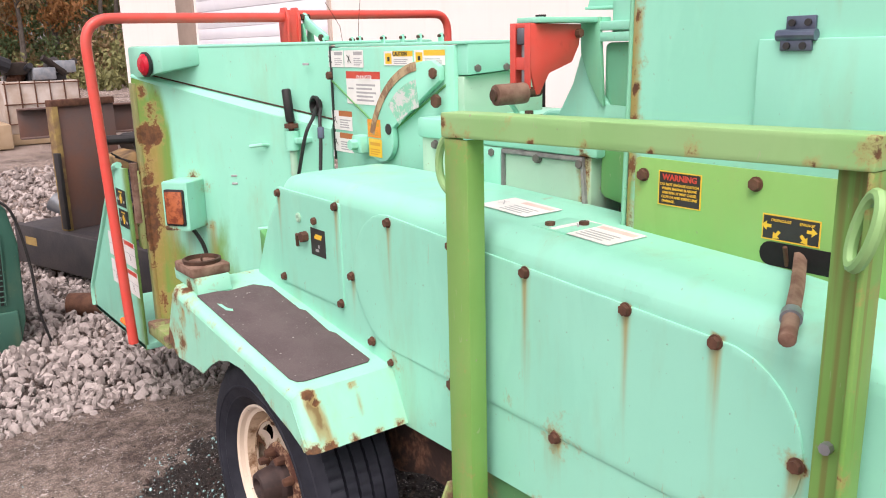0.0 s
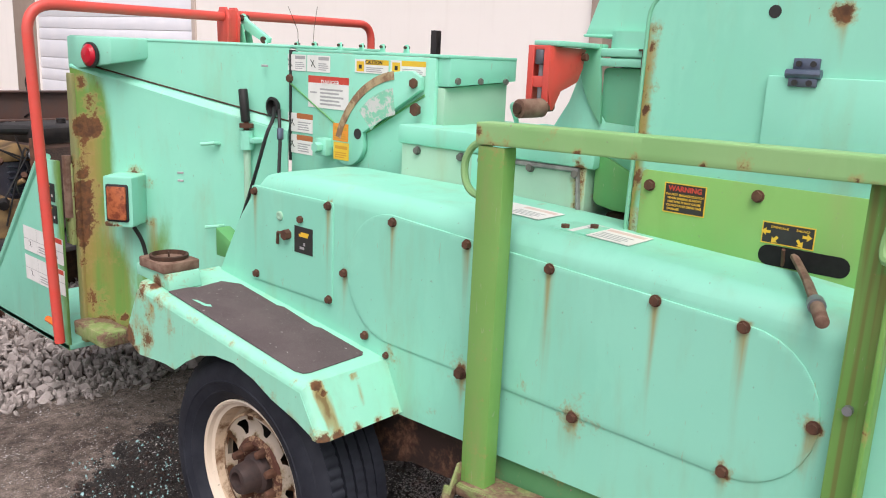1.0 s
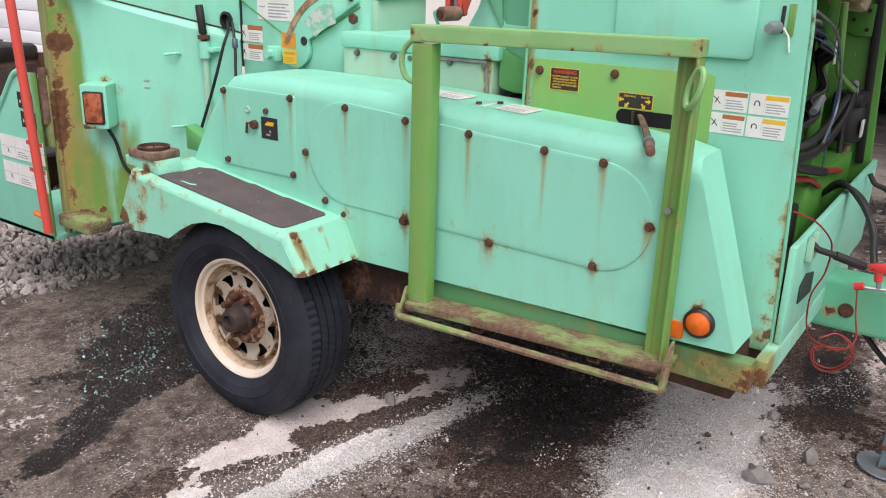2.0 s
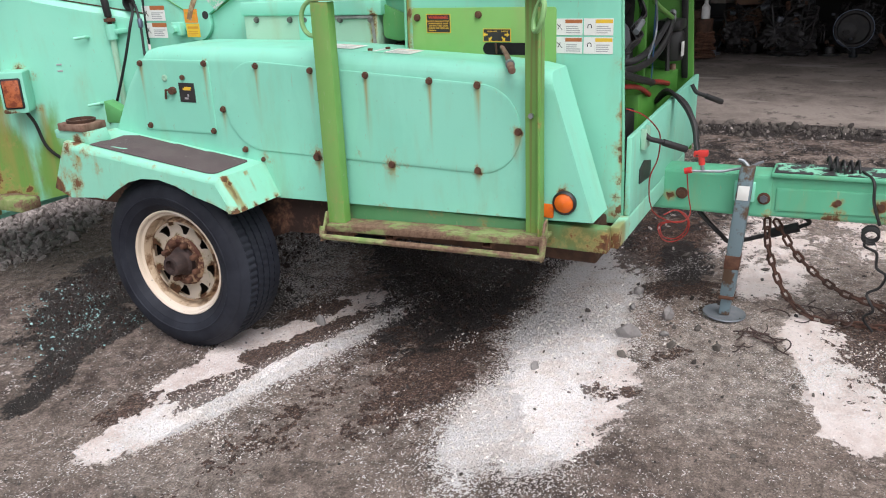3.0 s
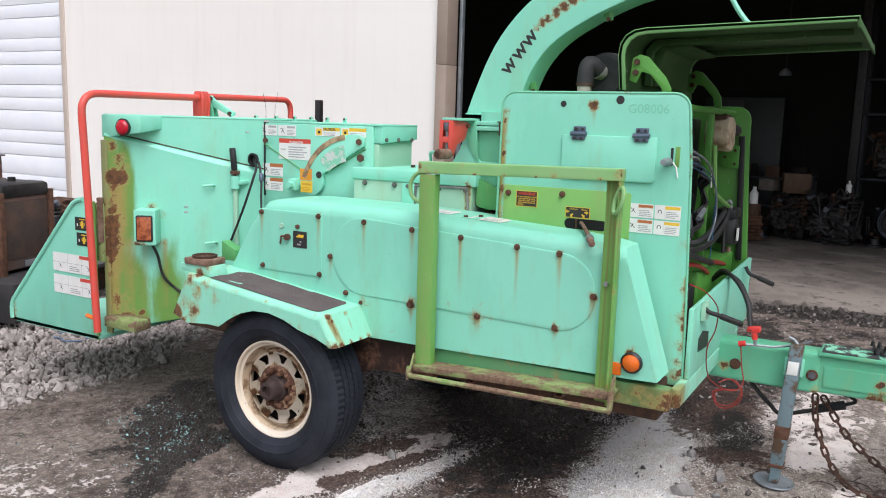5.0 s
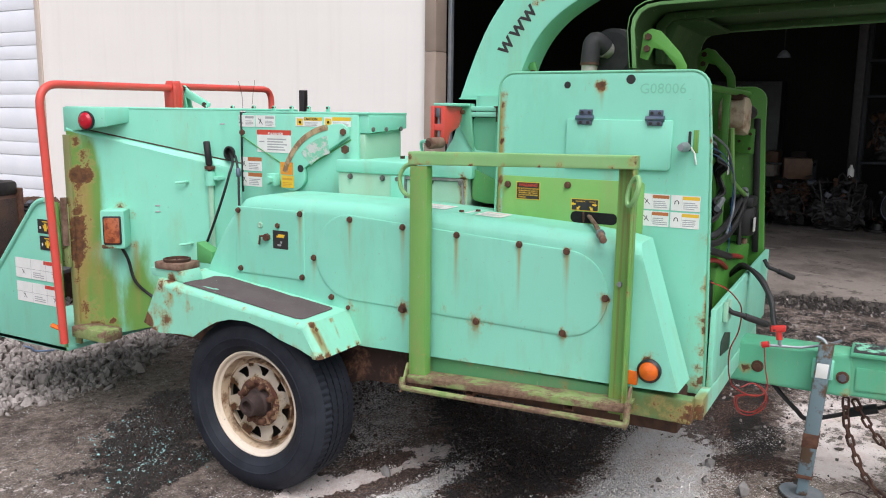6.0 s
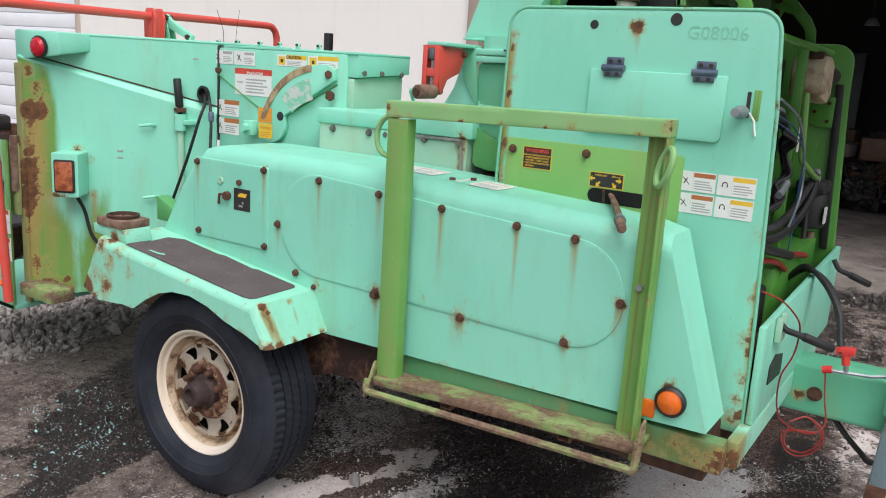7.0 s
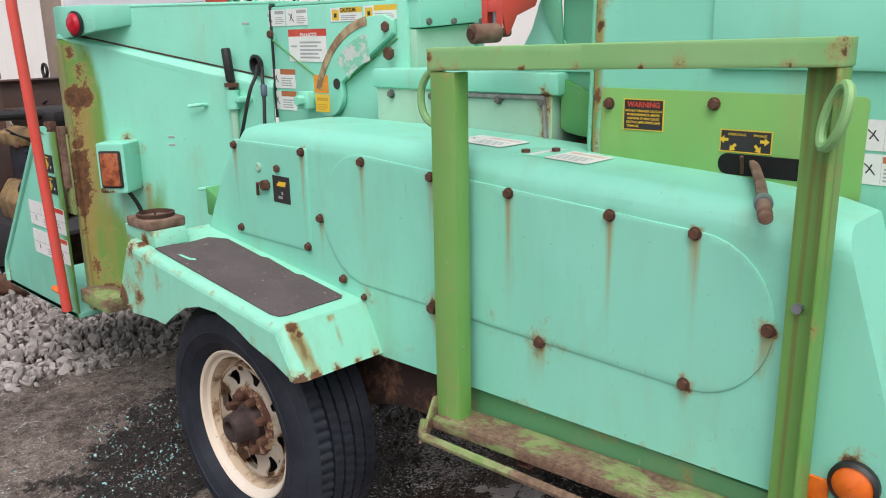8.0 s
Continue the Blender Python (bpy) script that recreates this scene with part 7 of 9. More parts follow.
part("hose", tube(smooth_path([(1.36, 0.30, 1.16), (1.7, 0.30, 1.13), (2.05, 0.31, 1.14), (2.28, 0.31, 1.20), (2.40, 0.32, 1.27)], 6), 0.0145, 8), BLACK, engine)
part("hose", tube(smooth_path([(1.36, 0.33, 1.19), (1.7, 0.32, 1.155), (2.05, 0.33, 1.17), (2.33, 0.33, 1.24), (2.46, 0.33, 1.28)], 6), 0.0135, 8), GREYCAN, engine)
for x, y, z in ((2.37, 0.318, 1.25), (2.43, 0.33, 1.265)):
    part("hose_clamp", cyl((x, y, z), (x + 0.03, y + 0.003, z + 0.014), 0.0175, 12), STEEL, engine)
part("battery_lead", tube(smooth_path([(1.36, 0.28, 1.15), (1.6, 0.28, 1.10), (1.85, 0.28, 1.05)], 6), 0.015, 8), BLACK, engine)
part("battery_lead", tube(smooth_path([(1.82, 0.28, 1.055), (2.0, 0.28, 1.03), (2.22, 0.29, 0.99)], 6), 0.011, 8), REDWIRE, engine, "red battery lead")
part("battery_lead", tube(smooth_path([(1.40, 0.30, 1.10), (1.65, 0.29, 1.06), (1.85, 0.29, 1.00)], 6), 0.010, 8), REDWIRE, engine, "red battery lead")
part("battery", box((1.36, 0.30, 0.83), (1.66, 0.48, 0.98), 0.01), BLACK, engine)
toolbox = part("toolbox", box((1.72, 0.30, 0.83), (2.50, 0.46, 1.02), 0.01), BAYGREEN, engine, "bright green tool tray")
part("tray_knob", cyl((2.46, 0.32, 1.02), (2.46, 0.32, 1.045), 0.014, 10), SOCKETRUST, toolbox)
part("filter", cyl((2.47, 0.335, 1.06), (2.47, 0.335, 1.20), 0.058, 24, None, None, 0.014), BLACK, engine, "black oil filter with a white mark")
part("filter_head", box((2.39, 0.28, 1.20), (2.549, 0.39, 1.25), 0.012), BLACK, engine)
part("filter_mark", box((2.425, 0.272, 1.085), (2.465, 0.279, 1.15), 0.001), WHITE, engine)
n = Nodes("stained_cream_plastic")
f = n.noise(11, 6, 0.7)
TANKMAT = n.done(n.mix(n.ramp(f, 0.42, 0.66), (0.56, 0.48, 0.34), (0.24, 0.15, 0.08)), 0.55, 0, f, 0.3, 0.004)
tank = prism([(2.17, 1.60), (2.19, 1.56), (2.31, 1.545), (2.37, 1.56), (2.39, 1.62), (2.385, 1.69), (2.32, 1.715), (2.22, 1.71), (2.175, 1.67)], 0.31, 0.43, "y", 0.022)
for v in tank.verts:
    v.co += Vector((0.012, 0.01, 0.012)) * noise.noise(v.co * 9)
part("coolant_tank", tank, TANKMAT, engine, "stained cream plastic coolant tank")
part("tank_cap", cyl((2.37, 0.345, 1.66), (2.44, 0.325, 1.645), 0.036, 12, 0.03), BLACK, engine)
part("tank_top", prism([(2.19, 1.70), (2.36, 1.70), (2.34, 1.722), (2.22, 1.728)], 0.33, 0.41, "y", 0.006), RUST_DARK, engine)
part("frame_post", box((1.955, 0.34, 1.0), (1.985, 0.37, 1.72), 0.003), BAYGREEN, engine)
part("throttle_rod", tube(bent([(1.93, 0.32, 1.58), (1.96, 0.31, 1.36), (2.06, 0.31, 1.33), (2.36, 0.315, 1.265)], 0.02), 0.011, 8), LIME, engine, "lime throttle rod")
part("tag", box((1.985, 0.335, 1.38), (2.03, 0.337, 1.50), 0.0005), WHITE, engine)
wing = part("wing_bracket", prism([(0.425, 1.51), (0.35, 1.57), (0.315, 1.57), (0.315, 1.45), (0.375, 1.45), (0.415, 1.475)], 2.525, 2.537, "x", 0.003), BAYGREEN, engine)
for y, z in ((0.335, 1.545), (0.335, 1.475), (0.385, 1.51)):
    part("bolt", cyl((2.525, y, z), (2.517, y, z), 0.008, 6), RUST_DARK, wing)
part("stay", tube([(2.40, 0.33, 0.93), (2.42, 0.34, 1.16)], 0.011, 8), BLACK, engine)
part("radiator", box((2.12, 0.48, 0.85), (2.34, 1.0, 1.70), 0.01), BLACK, engine)

# drawbar
tongue = thing_part("drawbar", chipper, "mint drawbar with a worn black step pad")
TX0, TX1 = 1.88, 2.03
SPOTS += [(TX0, -0.45, 0.595, 0.018, 0.02), (TX0, -0.60, 0.59, 0.025, 0.03), (TX0, 0.19, 0.575, 0.02, 0.03), (TX0, -0.42, 0.525, 0.02, 0), (TX0, -0.68, 0.53, 0.014, 0)]
FLECKS += [(TX0, -0.458, 0.60, 0.028, 0.66), (TX0, -0.61, 0.60, 0.036, 0.72), (TX0, -0.45, 0.53, 0.06, 0.6), (TX0, -0.62, 0.54, 0.05, 0.5), (TX0, 0.19, 0.575, 0.04, 0.5), (TX0, -0.2, 0.52, 0.04, 0.5), (TX0, -0.75, 0.545, 0.04, 0.5)]
bm = box((TX0, -0.215, 0.51), (TX1, 0.36, 0.69), 0.014)
cut(bm, -0.2, 0.36, 0.015, "y")
cut(bm, 0.51, 0.69, 0.015, "z")
part("beam", bm, DRAWMINT, tongue, "", 25, True)
bm = prism([(-0.20, 0.515), (-0.20, 0.685), (-1.7, 0.715), (-1.7, 0.545)], TX0 + 0.008, TX1 - 0.008, "x", 0.012)
cut(bm, -1.0, -0.2, 0.015, "y")
cut(bm, 0.515, 0.7, 0.015, "z")
part("beam", bm, DRAWMINT, tongue, "", 25, True)
bm = prism([(-0.23, 0.545), (-0.23, 0.64), (-0.86, 0.655), (-0.86, 0.565)], TX0 + 0.002, TX0 + 0.01, "x", 0.002)
cut(bm, -0.86, -0.23, 0.015, "y")
cut(bm, 0.545, 0.655, 0.015, "z")
part("side_plate", bm, DRAWMINT, tongue, "", 25, True)
part("step_tray", prism([(-0.205, 0.686), (-0.205, 0.702), (-0.88, 0.714), (-0.88, 0.698)], TX0 - 0.012, TX1 + 0.02, "x", 0.003), DRAWMINT, tongue)
n = Nodes("worn_black_pad")
f = n.noise(16, 6, 0.7)
PADMAT = n.done(n.mix(n.ramp(f, 0.50, 0.56), (0.035, 0.035, 0.038), (0.22, 0.58, 0.40)), 0.8, 0, n.noise(300, 3), 0.5, 0.002)
part("step_pad", prism([(-0.215, 0.7035), (-0.215, 0.7055), (-0.87, 0.7175), (-0.87, 0.7155)], TX0 - 0.002, TX1 + 0.01, "x"), PADMAT, tongue, "worn black anti-slip pad flaking to mint")
part("gusset", prism([(-0.905, 0.70), (-0.93, 0.74), (-1.1, 0.78), (-1.5, 0.72), (-1.5, 0.35), (-1.02, 0.44), (-0.89, 0.535)], TX0 - 0.004, TX0 + 0.006, "x", 0.003), DRAWMINT, tongue)
for y, z in ((-0.185, 0.593), (0.14, 0.588)):
    part("bolt", cyl((TX0, y, z), (TX0 - 0.014, y, z), 0.016, 6), DULLSTEEL if y < 0 else RUST, tongue)
    part("washer", cyl((TX0, y, z), (TX0 - 0.004, y, z), 0.025, 20), RUST, tongue)
for y, z in ((-0.458, 0.60), (-0.608, 0.598)):
    part("bolt", cyl((TX0, y, z), (TX0 - 0.006, y, z), 0.012, 12), RUST, tongue)
jack = thing_part("jack_leg", chipper, "blue-grey steel jack leg with rust bands")
n = Nodes("jack_paint")
f = n.noise(20, 6, 0.7)
JACKMAT = n.done(n.mix(n.ramp(n.noise(9, 5, 0.7), 0.48, 0.58), (0.17, 0.24, 0.27), (0.11, 0.07, 0.045)), 0.55, 0.3, f, 0.3, 0.003)
foot_z = rise(1.83, -0.075)


def leaning(bm):
    """The jack leans a little towards the hitch with its height."""
    for v in bm.verts:
        v.co.y += -0.040 * (v.co.z - 0.10) / 0.6
    return bm


part("outer_tube", leaning(box((1.80, -0.105, 0.165), (1.86, -0.049, 0.735), 0.006)), JACKMAT, jack)
part("inner_tube", leaning(box((1.807, -0.098, foot_z + 0.012), (1.853, -0.056, 0.31), 0.005)), JACKMAT, jack)
dish = lathe([(0.0, 0.001), (0.0, 0.05), (0.006, 0.078), (0.014, 0.089), (0.019, 0.087), (0.012, 0.074), (0.010, 0.045), (0.012, 0.001)], (0, 0, 0), "z", 28)
bmesh.ops.transform(dish, matrix=Matrix.Translation((1.83, -0.075, foot_z - 0.002)) @ Matrix.Rotation(0.05, 4, "X"), verts=dish.verts)
part("foot_plate", dish, STEEL, jack, "worn steel foot plate")
part("rust_band", leaning(box((1.7988, -0.107, 0.30), (1.8612, -0.047, 0.36), 0.002)), RUST, jack)
part("rust_band", leaning(box((1.7985, -0.107, 0.163), (1.8615, -0.047, 0.18), 0.002)), RUST, jack)
part("label", leaning(box((1.7985, -0.099, 0.60), (1.80, -0.055, 0.66), 0.0003)), WHITE, jack)
part("mount", box((1.855, -0.15, 0.58), (1.885, -0.07, 0.66), 0.004), MINT, jack)
part("crank", tube(bent([(1.83, -0.118, 0.715), (1.83, -0.118, 0.738), (1.84, -0.10, 0.752), (1.84, -0.08, 0.757)], 0.008), 0.007, 8), STEEL, jack)


# chains, cables
def chain(path, parent, size=0.02, name="link"):
    pts = smooth_path(path, 30)
    acc, k, last = 0.0, 0, pts[0]
    for p in pts[1:]:
        acc += (p - last).length
        if acc > size * 1.75:
            d = (p - last).normalized()
            side = Vector((0, 0, 1)).cross(d)
            side = side.normalized() if side.length > 0.1 else Vector((1, 0, 0))
            upv = d.cross(side)
            a, b = (side, upv) if k % 2 else (upv, side)
            w = 0.55 * size
            loop = [p + d * (0.7 * size if math.cos(t) > 0 else -0.7 * size) * (1 if abs(math.cos(t)) > 0.3 else 0.4) + d * (0.5 * size * math.cos(t)) + a * (w * math.sin(t)) for t in (2 * math.pi * i / 10 for i in range(10))]
            part(name, tube(loop, 0.26 * size, 6, None, True), CHAINMAT, parent)
            acc, k = 0.0, k + 1
        last = p


chains = thing_part("safety_chain", chipper, "rusty safety chain hanging to the ground")
g = lambda x, y: rise(x, y) + 0.012
chain([(1.94, -0.20, 0.51), (1.93, -0.22, 0.36), (1.92, -0.30, 0.18), (1.90, -0.42, g(1.9, -0.42)), (1.92, -0.60, g(1.9, -0.6)), (1.92, -0.75, g(1.9, -0.75)), (1.9, -0.86, g(1.9, -0.86))], chains, 0.021)
chain([(1.96, -0.22, 0.50), (1.98, -0.34, 0.32), (2.0, -0.50, 0.19), (2.0, -0.66, 0.14), (1.97, -0.80, g(1.97, -0.8)), (1.95, -0.98, 0.20), (1.95, -1.08, 0.42), (1.95, -1.10, 0.50)], chains, 0.021)
part("hook", tube(smooth_path([(1.90, -0.80, 0.17), (1.86, -0.845, 0.15), (1.85, -0.86, 0.10), (1.88, -0.83, g(1.88, -0.83)), (1.92, -0.80, 0.10)], 5), 0.014, 8), RUST, chains, "rusty grab hook")
part("hook", tube(smooth_path([(1.88, -0.95, g(1.88, -0.95)), (1.86, -1.0, 0.13), (1.86, -1.06, g(1.86, -1.06)), (1.9, -1.02, g(1.9, -1.02))], 5), 0.013, 8), RUST, chains)
wiring = thing_part("trailer_cable", chipper, "black coiled trailer cable over the drawbar")
coil = [(1.95 + 0.035 * math.cos(t) + 0.02 * math.sin(0.3 * t), -0.40 - 0.0042 * t, 0.738 + 0.026 * math.sin(t) - 0.0005 * t) for t in (0.5 * i for i in range(60))]
part("coil", tube(coil, 0.0055, 6), BLACK, wiring)
drop = [(1.93, -0.53, 0.72), (1.862, -0.57, 0.70), (1.852, -0.58, 0.62), (1.845, -0.61, 0.535)]
part("lead", tube(smooth_path(drop, 6), 0.006, 6), BLACK, wiring)
coil = [(1.845 - 0.0025 * t, -0.583 - 0.028 * math.cos(t), 0.507 + 0.026 * math.sin(t) - 0.0006 * t) for t in (0.4 * i for i in range(46))]
part("coil", tube(coil, 0.0055, 6), BLACK, wiring)
tail = [(1.80, -0.565, 0.49), (1.815, -0.569, 0.455), (1.84, -0.612, 0.425), (1.84, -0.620, 0.365), (1.83, -0.655, 0.34), (1.85, -0.640, 0.28), (1.84, -0.60, 0.25), (1.83, -0.63, 0.19), (1.86, -0.60, 0.14), (1.87, -0.64, g(1.87, -0.64))]
part("lead", tube(smooth_path(tail, 6), 0.0055, 6), BLACK, wiring)
leads = thing_part("jumper_cable", chipper, "thick black battery cables with a red clamp")
for k in range(4):
    pts = [(2.02 + 0.012 * k, 0.31, 0.93), (1.97 + 0.014 * k, 0.245, 1.0 - 0.006 * k), (1.92 + 0.013 * k, 0.165, 0.955), (1.87 + 0.012 * k, 0.108 + 0.004 * (k % 2), 0.88), (1.84 + 0.010 * k, 0.09, 0.81), (1.81 + 0.007 * k, 0.075, 0.765)]
    part("cable", tube(smooth_path(pts, 6), 0.0095, 8), BLACK, leads)
clamp = part("clamp", prism([(0.035, 0.765), (0.092, 0.760), (0.092, 0.786), (0.035, 0.792)], 1.805, 1.835, "x", 0.006), CLAMPRED, leads, "red plastic clamp")
part("clamp_neck", cyl((1.82, 0.062, 0.765), (1.82, 0.057, 0.73), 0.013, 10), CLAMPRED, clamp)
part("clamp_lever", cyl((1.82, 0.057, 0.735), (1.82, 0.053, 0.708), 0.008, 8), STEEL, clamp)
part("clamp", cyl((1.80, 0.12, 0.703), (1.80, 0.092, 0.711), 0.013, 10), CLAMPRED, leads)
part("jaw", tube([(1.80, 0.10, 0.705), (1.85, -0.02, 0.70), (1.88, -0.12, 0.72), (1.88, -0.17, 0.745)], 0.006, 6), STEEL, leads)
part("red_wire", tube(smooth_path([(1.30, 0.245, 1.04), (1.36, 0.20, 1.01), (1.44, 0.167, 0.95), (1.48, 0.16, 0.90), (1.50, 0.17, 0.82), (1.50, 0.195, 0.75), (1.52, 0.20, 0.676), (1.55, 0.198, 0.623), (1.60, 0.19, 0.573), (1.68, 0.14, 0.52), (1.74, 0.10, 0.509), (1.77, 0.082, 0.54), (1.79, 0.098, 0.61), (1.80, 0.11, 0.695)], 8), 0.0026, 6), REDWIRE, leads)
for k in range(2):
    d = 0.012 * k
    part("red_wire", tube(smooth_path([(1.74, 0.10, 0.509), (1.73, 0.185 + d, 0.49), (1.72, 0.18, 0.443 - d), (1.72, 0.131, 0.436 - d), (1.72, 0.093 - d, 0.47), (1.72, 0.082, 0.52 + d), (1.73, 0.132, 0.556), (1.70, 0.175, 0.54)], 6), 0.0026, 6), REDWIRE, leads)
part("hose", tube(smooth_path([(1.95, 0.09, 0.51), (1.94, 0.03, 0.45), (1.95, -0.02, 0.40), (1.98, -0.06, 0.36), (2.05, -0.16, 0.37), (2.06, -0.22, 0.395)], 6), 0.010, 8), BLACK, leads)
part("hose", tube(smooth_path([(2.06, -0.32, 0.43), (2.05, -0.36, 0.46), (2.02, -0.30, 0.50), (1.97, -0.24, 0.51)], 6), 0.009, 8), BLACK, leads)
part("connector", cyl((2.06, -0.21, 0.39), (2.06, -0.32, 0.43), 0.021, 14), GREYCAN, leads)

# scrap strips on the ground before the jack
scrap = thing("scrap_wire", (1.6, -0.2, rise(1.6, -0.2)), "tangle of dark rusty scrap wire on the sand", "scrap")
rng = random.Random(33)
for k in range(26):
    near = k < 12
    x, y, w = (1.60 + rng.uniform(-0.06, 0.08), -0.22 + rng.uniform(-0.09, 0.09), rng.uniform(0, 6.3)) if near else (1.95 + rng.uniform(-0.08, 0.08), -0.42 + rng.uniform(-0.12, 0.12), rng.uniform(0, 6.3))
    bend, step = rng.uniform(-0.5, 0.5), rng.uniform(0.015, 0.04)
    pts = [(x + step * i * math.cos(w + bend * i), y + step * i * math.sin(w + bend * i), rise(x, y) + 0.004 + 0.016 * rng.random()) for i in range(5)]
    part("strand", tube(smooth_path(pts, 3), rng.uniform(0.0018, 0.004), 5), HUBDARK, scrap)

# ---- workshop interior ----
# rack, steel and cardboard colours hold the indoor shade, darker than their own
DARKSTEEL = plain("near_black_steel", (0.006, 0.006, 0.007), (0.02, 0.017, 0.016), 0.5, 0.1, 15, 0.3)
BLUEGREY = plain("shaded_blue_grey_paint", (0.007, 0.010, 0.015), (0.012, 0.015, 0.02), 0.6)
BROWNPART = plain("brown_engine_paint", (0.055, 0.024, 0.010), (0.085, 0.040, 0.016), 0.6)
CARDBOARD = plain("shaded_cardboard", (0.014, 0.010, 0.008), (0.024, 0.017, 0.012), 0.85)
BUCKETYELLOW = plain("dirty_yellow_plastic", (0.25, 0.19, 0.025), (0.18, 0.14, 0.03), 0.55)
TANBOX = plain("shaded_pale_cardboard", (0.09, 0.078, 0.066), (0.13, 0.112, 0.097), 0.85)
BARRELBLUE = plain("blue_plastic", (0.01, 0.022, 0.09), (0.014, 0.03, 0.12), 0.45)
FLOOR_Z = 0.12


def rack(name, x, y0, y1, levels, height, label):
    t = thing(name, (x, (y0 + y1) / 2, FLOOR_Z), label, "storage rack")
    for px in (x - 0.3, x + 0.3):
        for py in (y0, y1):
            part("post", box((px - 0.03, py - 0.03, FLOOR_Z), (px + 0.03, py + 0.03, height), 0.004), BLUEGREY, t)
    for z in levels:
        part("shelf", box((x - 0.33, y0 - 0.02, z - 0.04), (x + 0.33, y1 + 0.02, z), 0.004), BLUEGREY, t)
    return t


rack("storage_rack", 12.0, -2.9, 0.22, (1.0, 1.95, 2.45), 3.4, "tall blue-grey steel storage rack loaded with machine parts")
rack("storage_rack", 12.6, 0.9, 2.6, (0.45, 0.9), 0.94, "low dark steel shelf unit with boxes on it")


def craggy(bm, centre, size, seed, rough=0.22):
    """A rough casting: a ball pulled to a box-like lump with knobs and hollows."""
    own = bmesh.new()
    bmesh.ops.create_icosphere(own, subdivisions=4, radius=1.0)
    for v in own.verts:
        p = v.co.copy()
        k = max(abs(p.x), abs(p.y), abs(p.z))
        p = p.lerp(p / k, 0.55)
        p *= 1 + rough * noise.noise(p * 2.3 + Vector((seed, 0, 0))) + 0.7 * rough * noise.cell(p * 4.0 + Vector((0, seed, 0)))
        v.co = Vector(centre) + Vector((p.x * size[0], p.y * size[1], p.z * size[2]))
    join(bm, own)


def engine_lump(at, size, seed, material, label, name="spare_engine"):
    """A stripped engine: castings, bell housing, cylinders, pulleys, pipes and hoses."""
    rng = random.Random(seed)
    x, y, z = at
    sx, sy, sz = size
    t = thing(name, at, label, "engine")
    bm = bmesh.new()
    craggy(bm, (x, y, z + 0.38 * sz), (0.40 * sx, 0.42 * sy, 0.26 * sz), seed)
    craggy(bm, (x + 0.05 * sx, y - 0.12 * sy, z + 0.66 * sz), (0.28 * sx, 0.24 * sy, 0.16 * sz), seed + 3)
    part("block", bm, material, t, "", 12)
    bm = bmesh.new()
    craggy(bm, (x, y, z + 0.11 * sz), (0.36 * sx, 0.34 * sy, 0.12 * sz), seed + 7, 0.1)
    part("sump", bm, DARKSTEEL, t, "", 12)
    if seed % 3 == 2:
        part("bell_housing", lathe([(0.02, 0.001), (0, 0.30 * sz), (-0.04, 0.31 * sz), (-0.06, 0.27 * sz), (-0.16, 0.20 * sz), (-0.19, 0.11 * sz), (-0.19, 0.05 * sz), (-0.14, 0.04 * sz), (-0.14, 0.001)], (x - sx * 0.32, y + sy * rng.uniform(-0.2, 0.2), z + 0.38 * sz), "x", 28), DARKSTEEL, t)
    else:
        bm = bmesh.new()
        craggy(bm, (x - sx * 0.36, y + sy * 0.05, z + 0.36 * sz), (0.20 * sx, 0.26 * sy, 0.20 * sz), seed + 11, 0.3)
        part("gear_case", bm, DARKSTEEL, t, "", 12)
    for k in range(4):
        a = Vector((x - sx * (0.10 + 0.05 * rng.random()), y + sy * (-0.34 + 0.2 * k), z + 0.6 * sz))
        part("cylinder", lathe([(0.02 * j, (0.075 if j % 2 else 0.06) * sz) for j in range(9)] + [(0.17, 0.001)], a, "z", 14), material if k % 2 else DARKSTEEL, t)
    part("pulley", lathe([(0, 0.001), (0, 0.13 * sz), (-0.015, 0.14 * sz), (-0.025, 0.11 * sz), (-0.035, 0.14 * sz), (-0.05, 0.13 * sz), (-0.05, 0.001)], (x - sx * 0.2, y - sy * 0.48, z + 0.35 * sz), "y", 20), DARKSTEEL, t)
    for k in range(22):
        p = Vector((x - sx * rng.uniform(0.15, 0.55), y + sy * rng.uniform(-0.5, 0.5), z + sz * rng.uniform(0.10, 0.88)))
        q = p + Vector((rng.uniform(-0.10, 0.03), rng.uniform(-0.1, 0.1), rng.uniform(-0.08, 0.08))) * (sz / 0.7)
        part("fitting", cyl(p, q, rng.uniform(0.012, 0.06) * sz, 10, None, None, 0.005), rng.choice((DARKSTEEL, DARKSTEEL, DARKSTEEL, RUST_DARK, material, DULLSTEEL)), t)
    for k in range(5):
        pts = [(x - sx * rng.uniform(0.40, 0.56), y + sy * rng.uniform(-0.45, 0.45), z + sz * rng.uniform(0.15, 0.95)) for _ in range(4)]
        part("hose", tube(smooth_path(pts, 5), rng.uniform(0.006, 0.014), 6), rng.choice((BLACK, DARKSTEEL, DARKSTEEL)), t)
    return t


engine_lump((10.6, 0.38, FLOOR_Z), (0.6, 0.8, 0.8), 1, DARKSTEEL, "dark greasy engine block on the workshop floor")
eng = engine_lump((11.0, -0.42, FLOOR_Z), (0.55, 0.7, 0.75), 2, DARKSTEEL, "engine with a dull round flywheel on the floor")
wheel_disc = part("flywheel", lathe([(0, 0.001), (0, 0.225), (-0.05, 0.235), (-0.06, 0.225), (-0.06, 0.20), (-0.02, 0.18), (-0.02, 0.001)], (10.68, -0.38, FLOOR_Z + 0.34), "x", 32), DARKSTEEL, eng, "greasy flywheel")
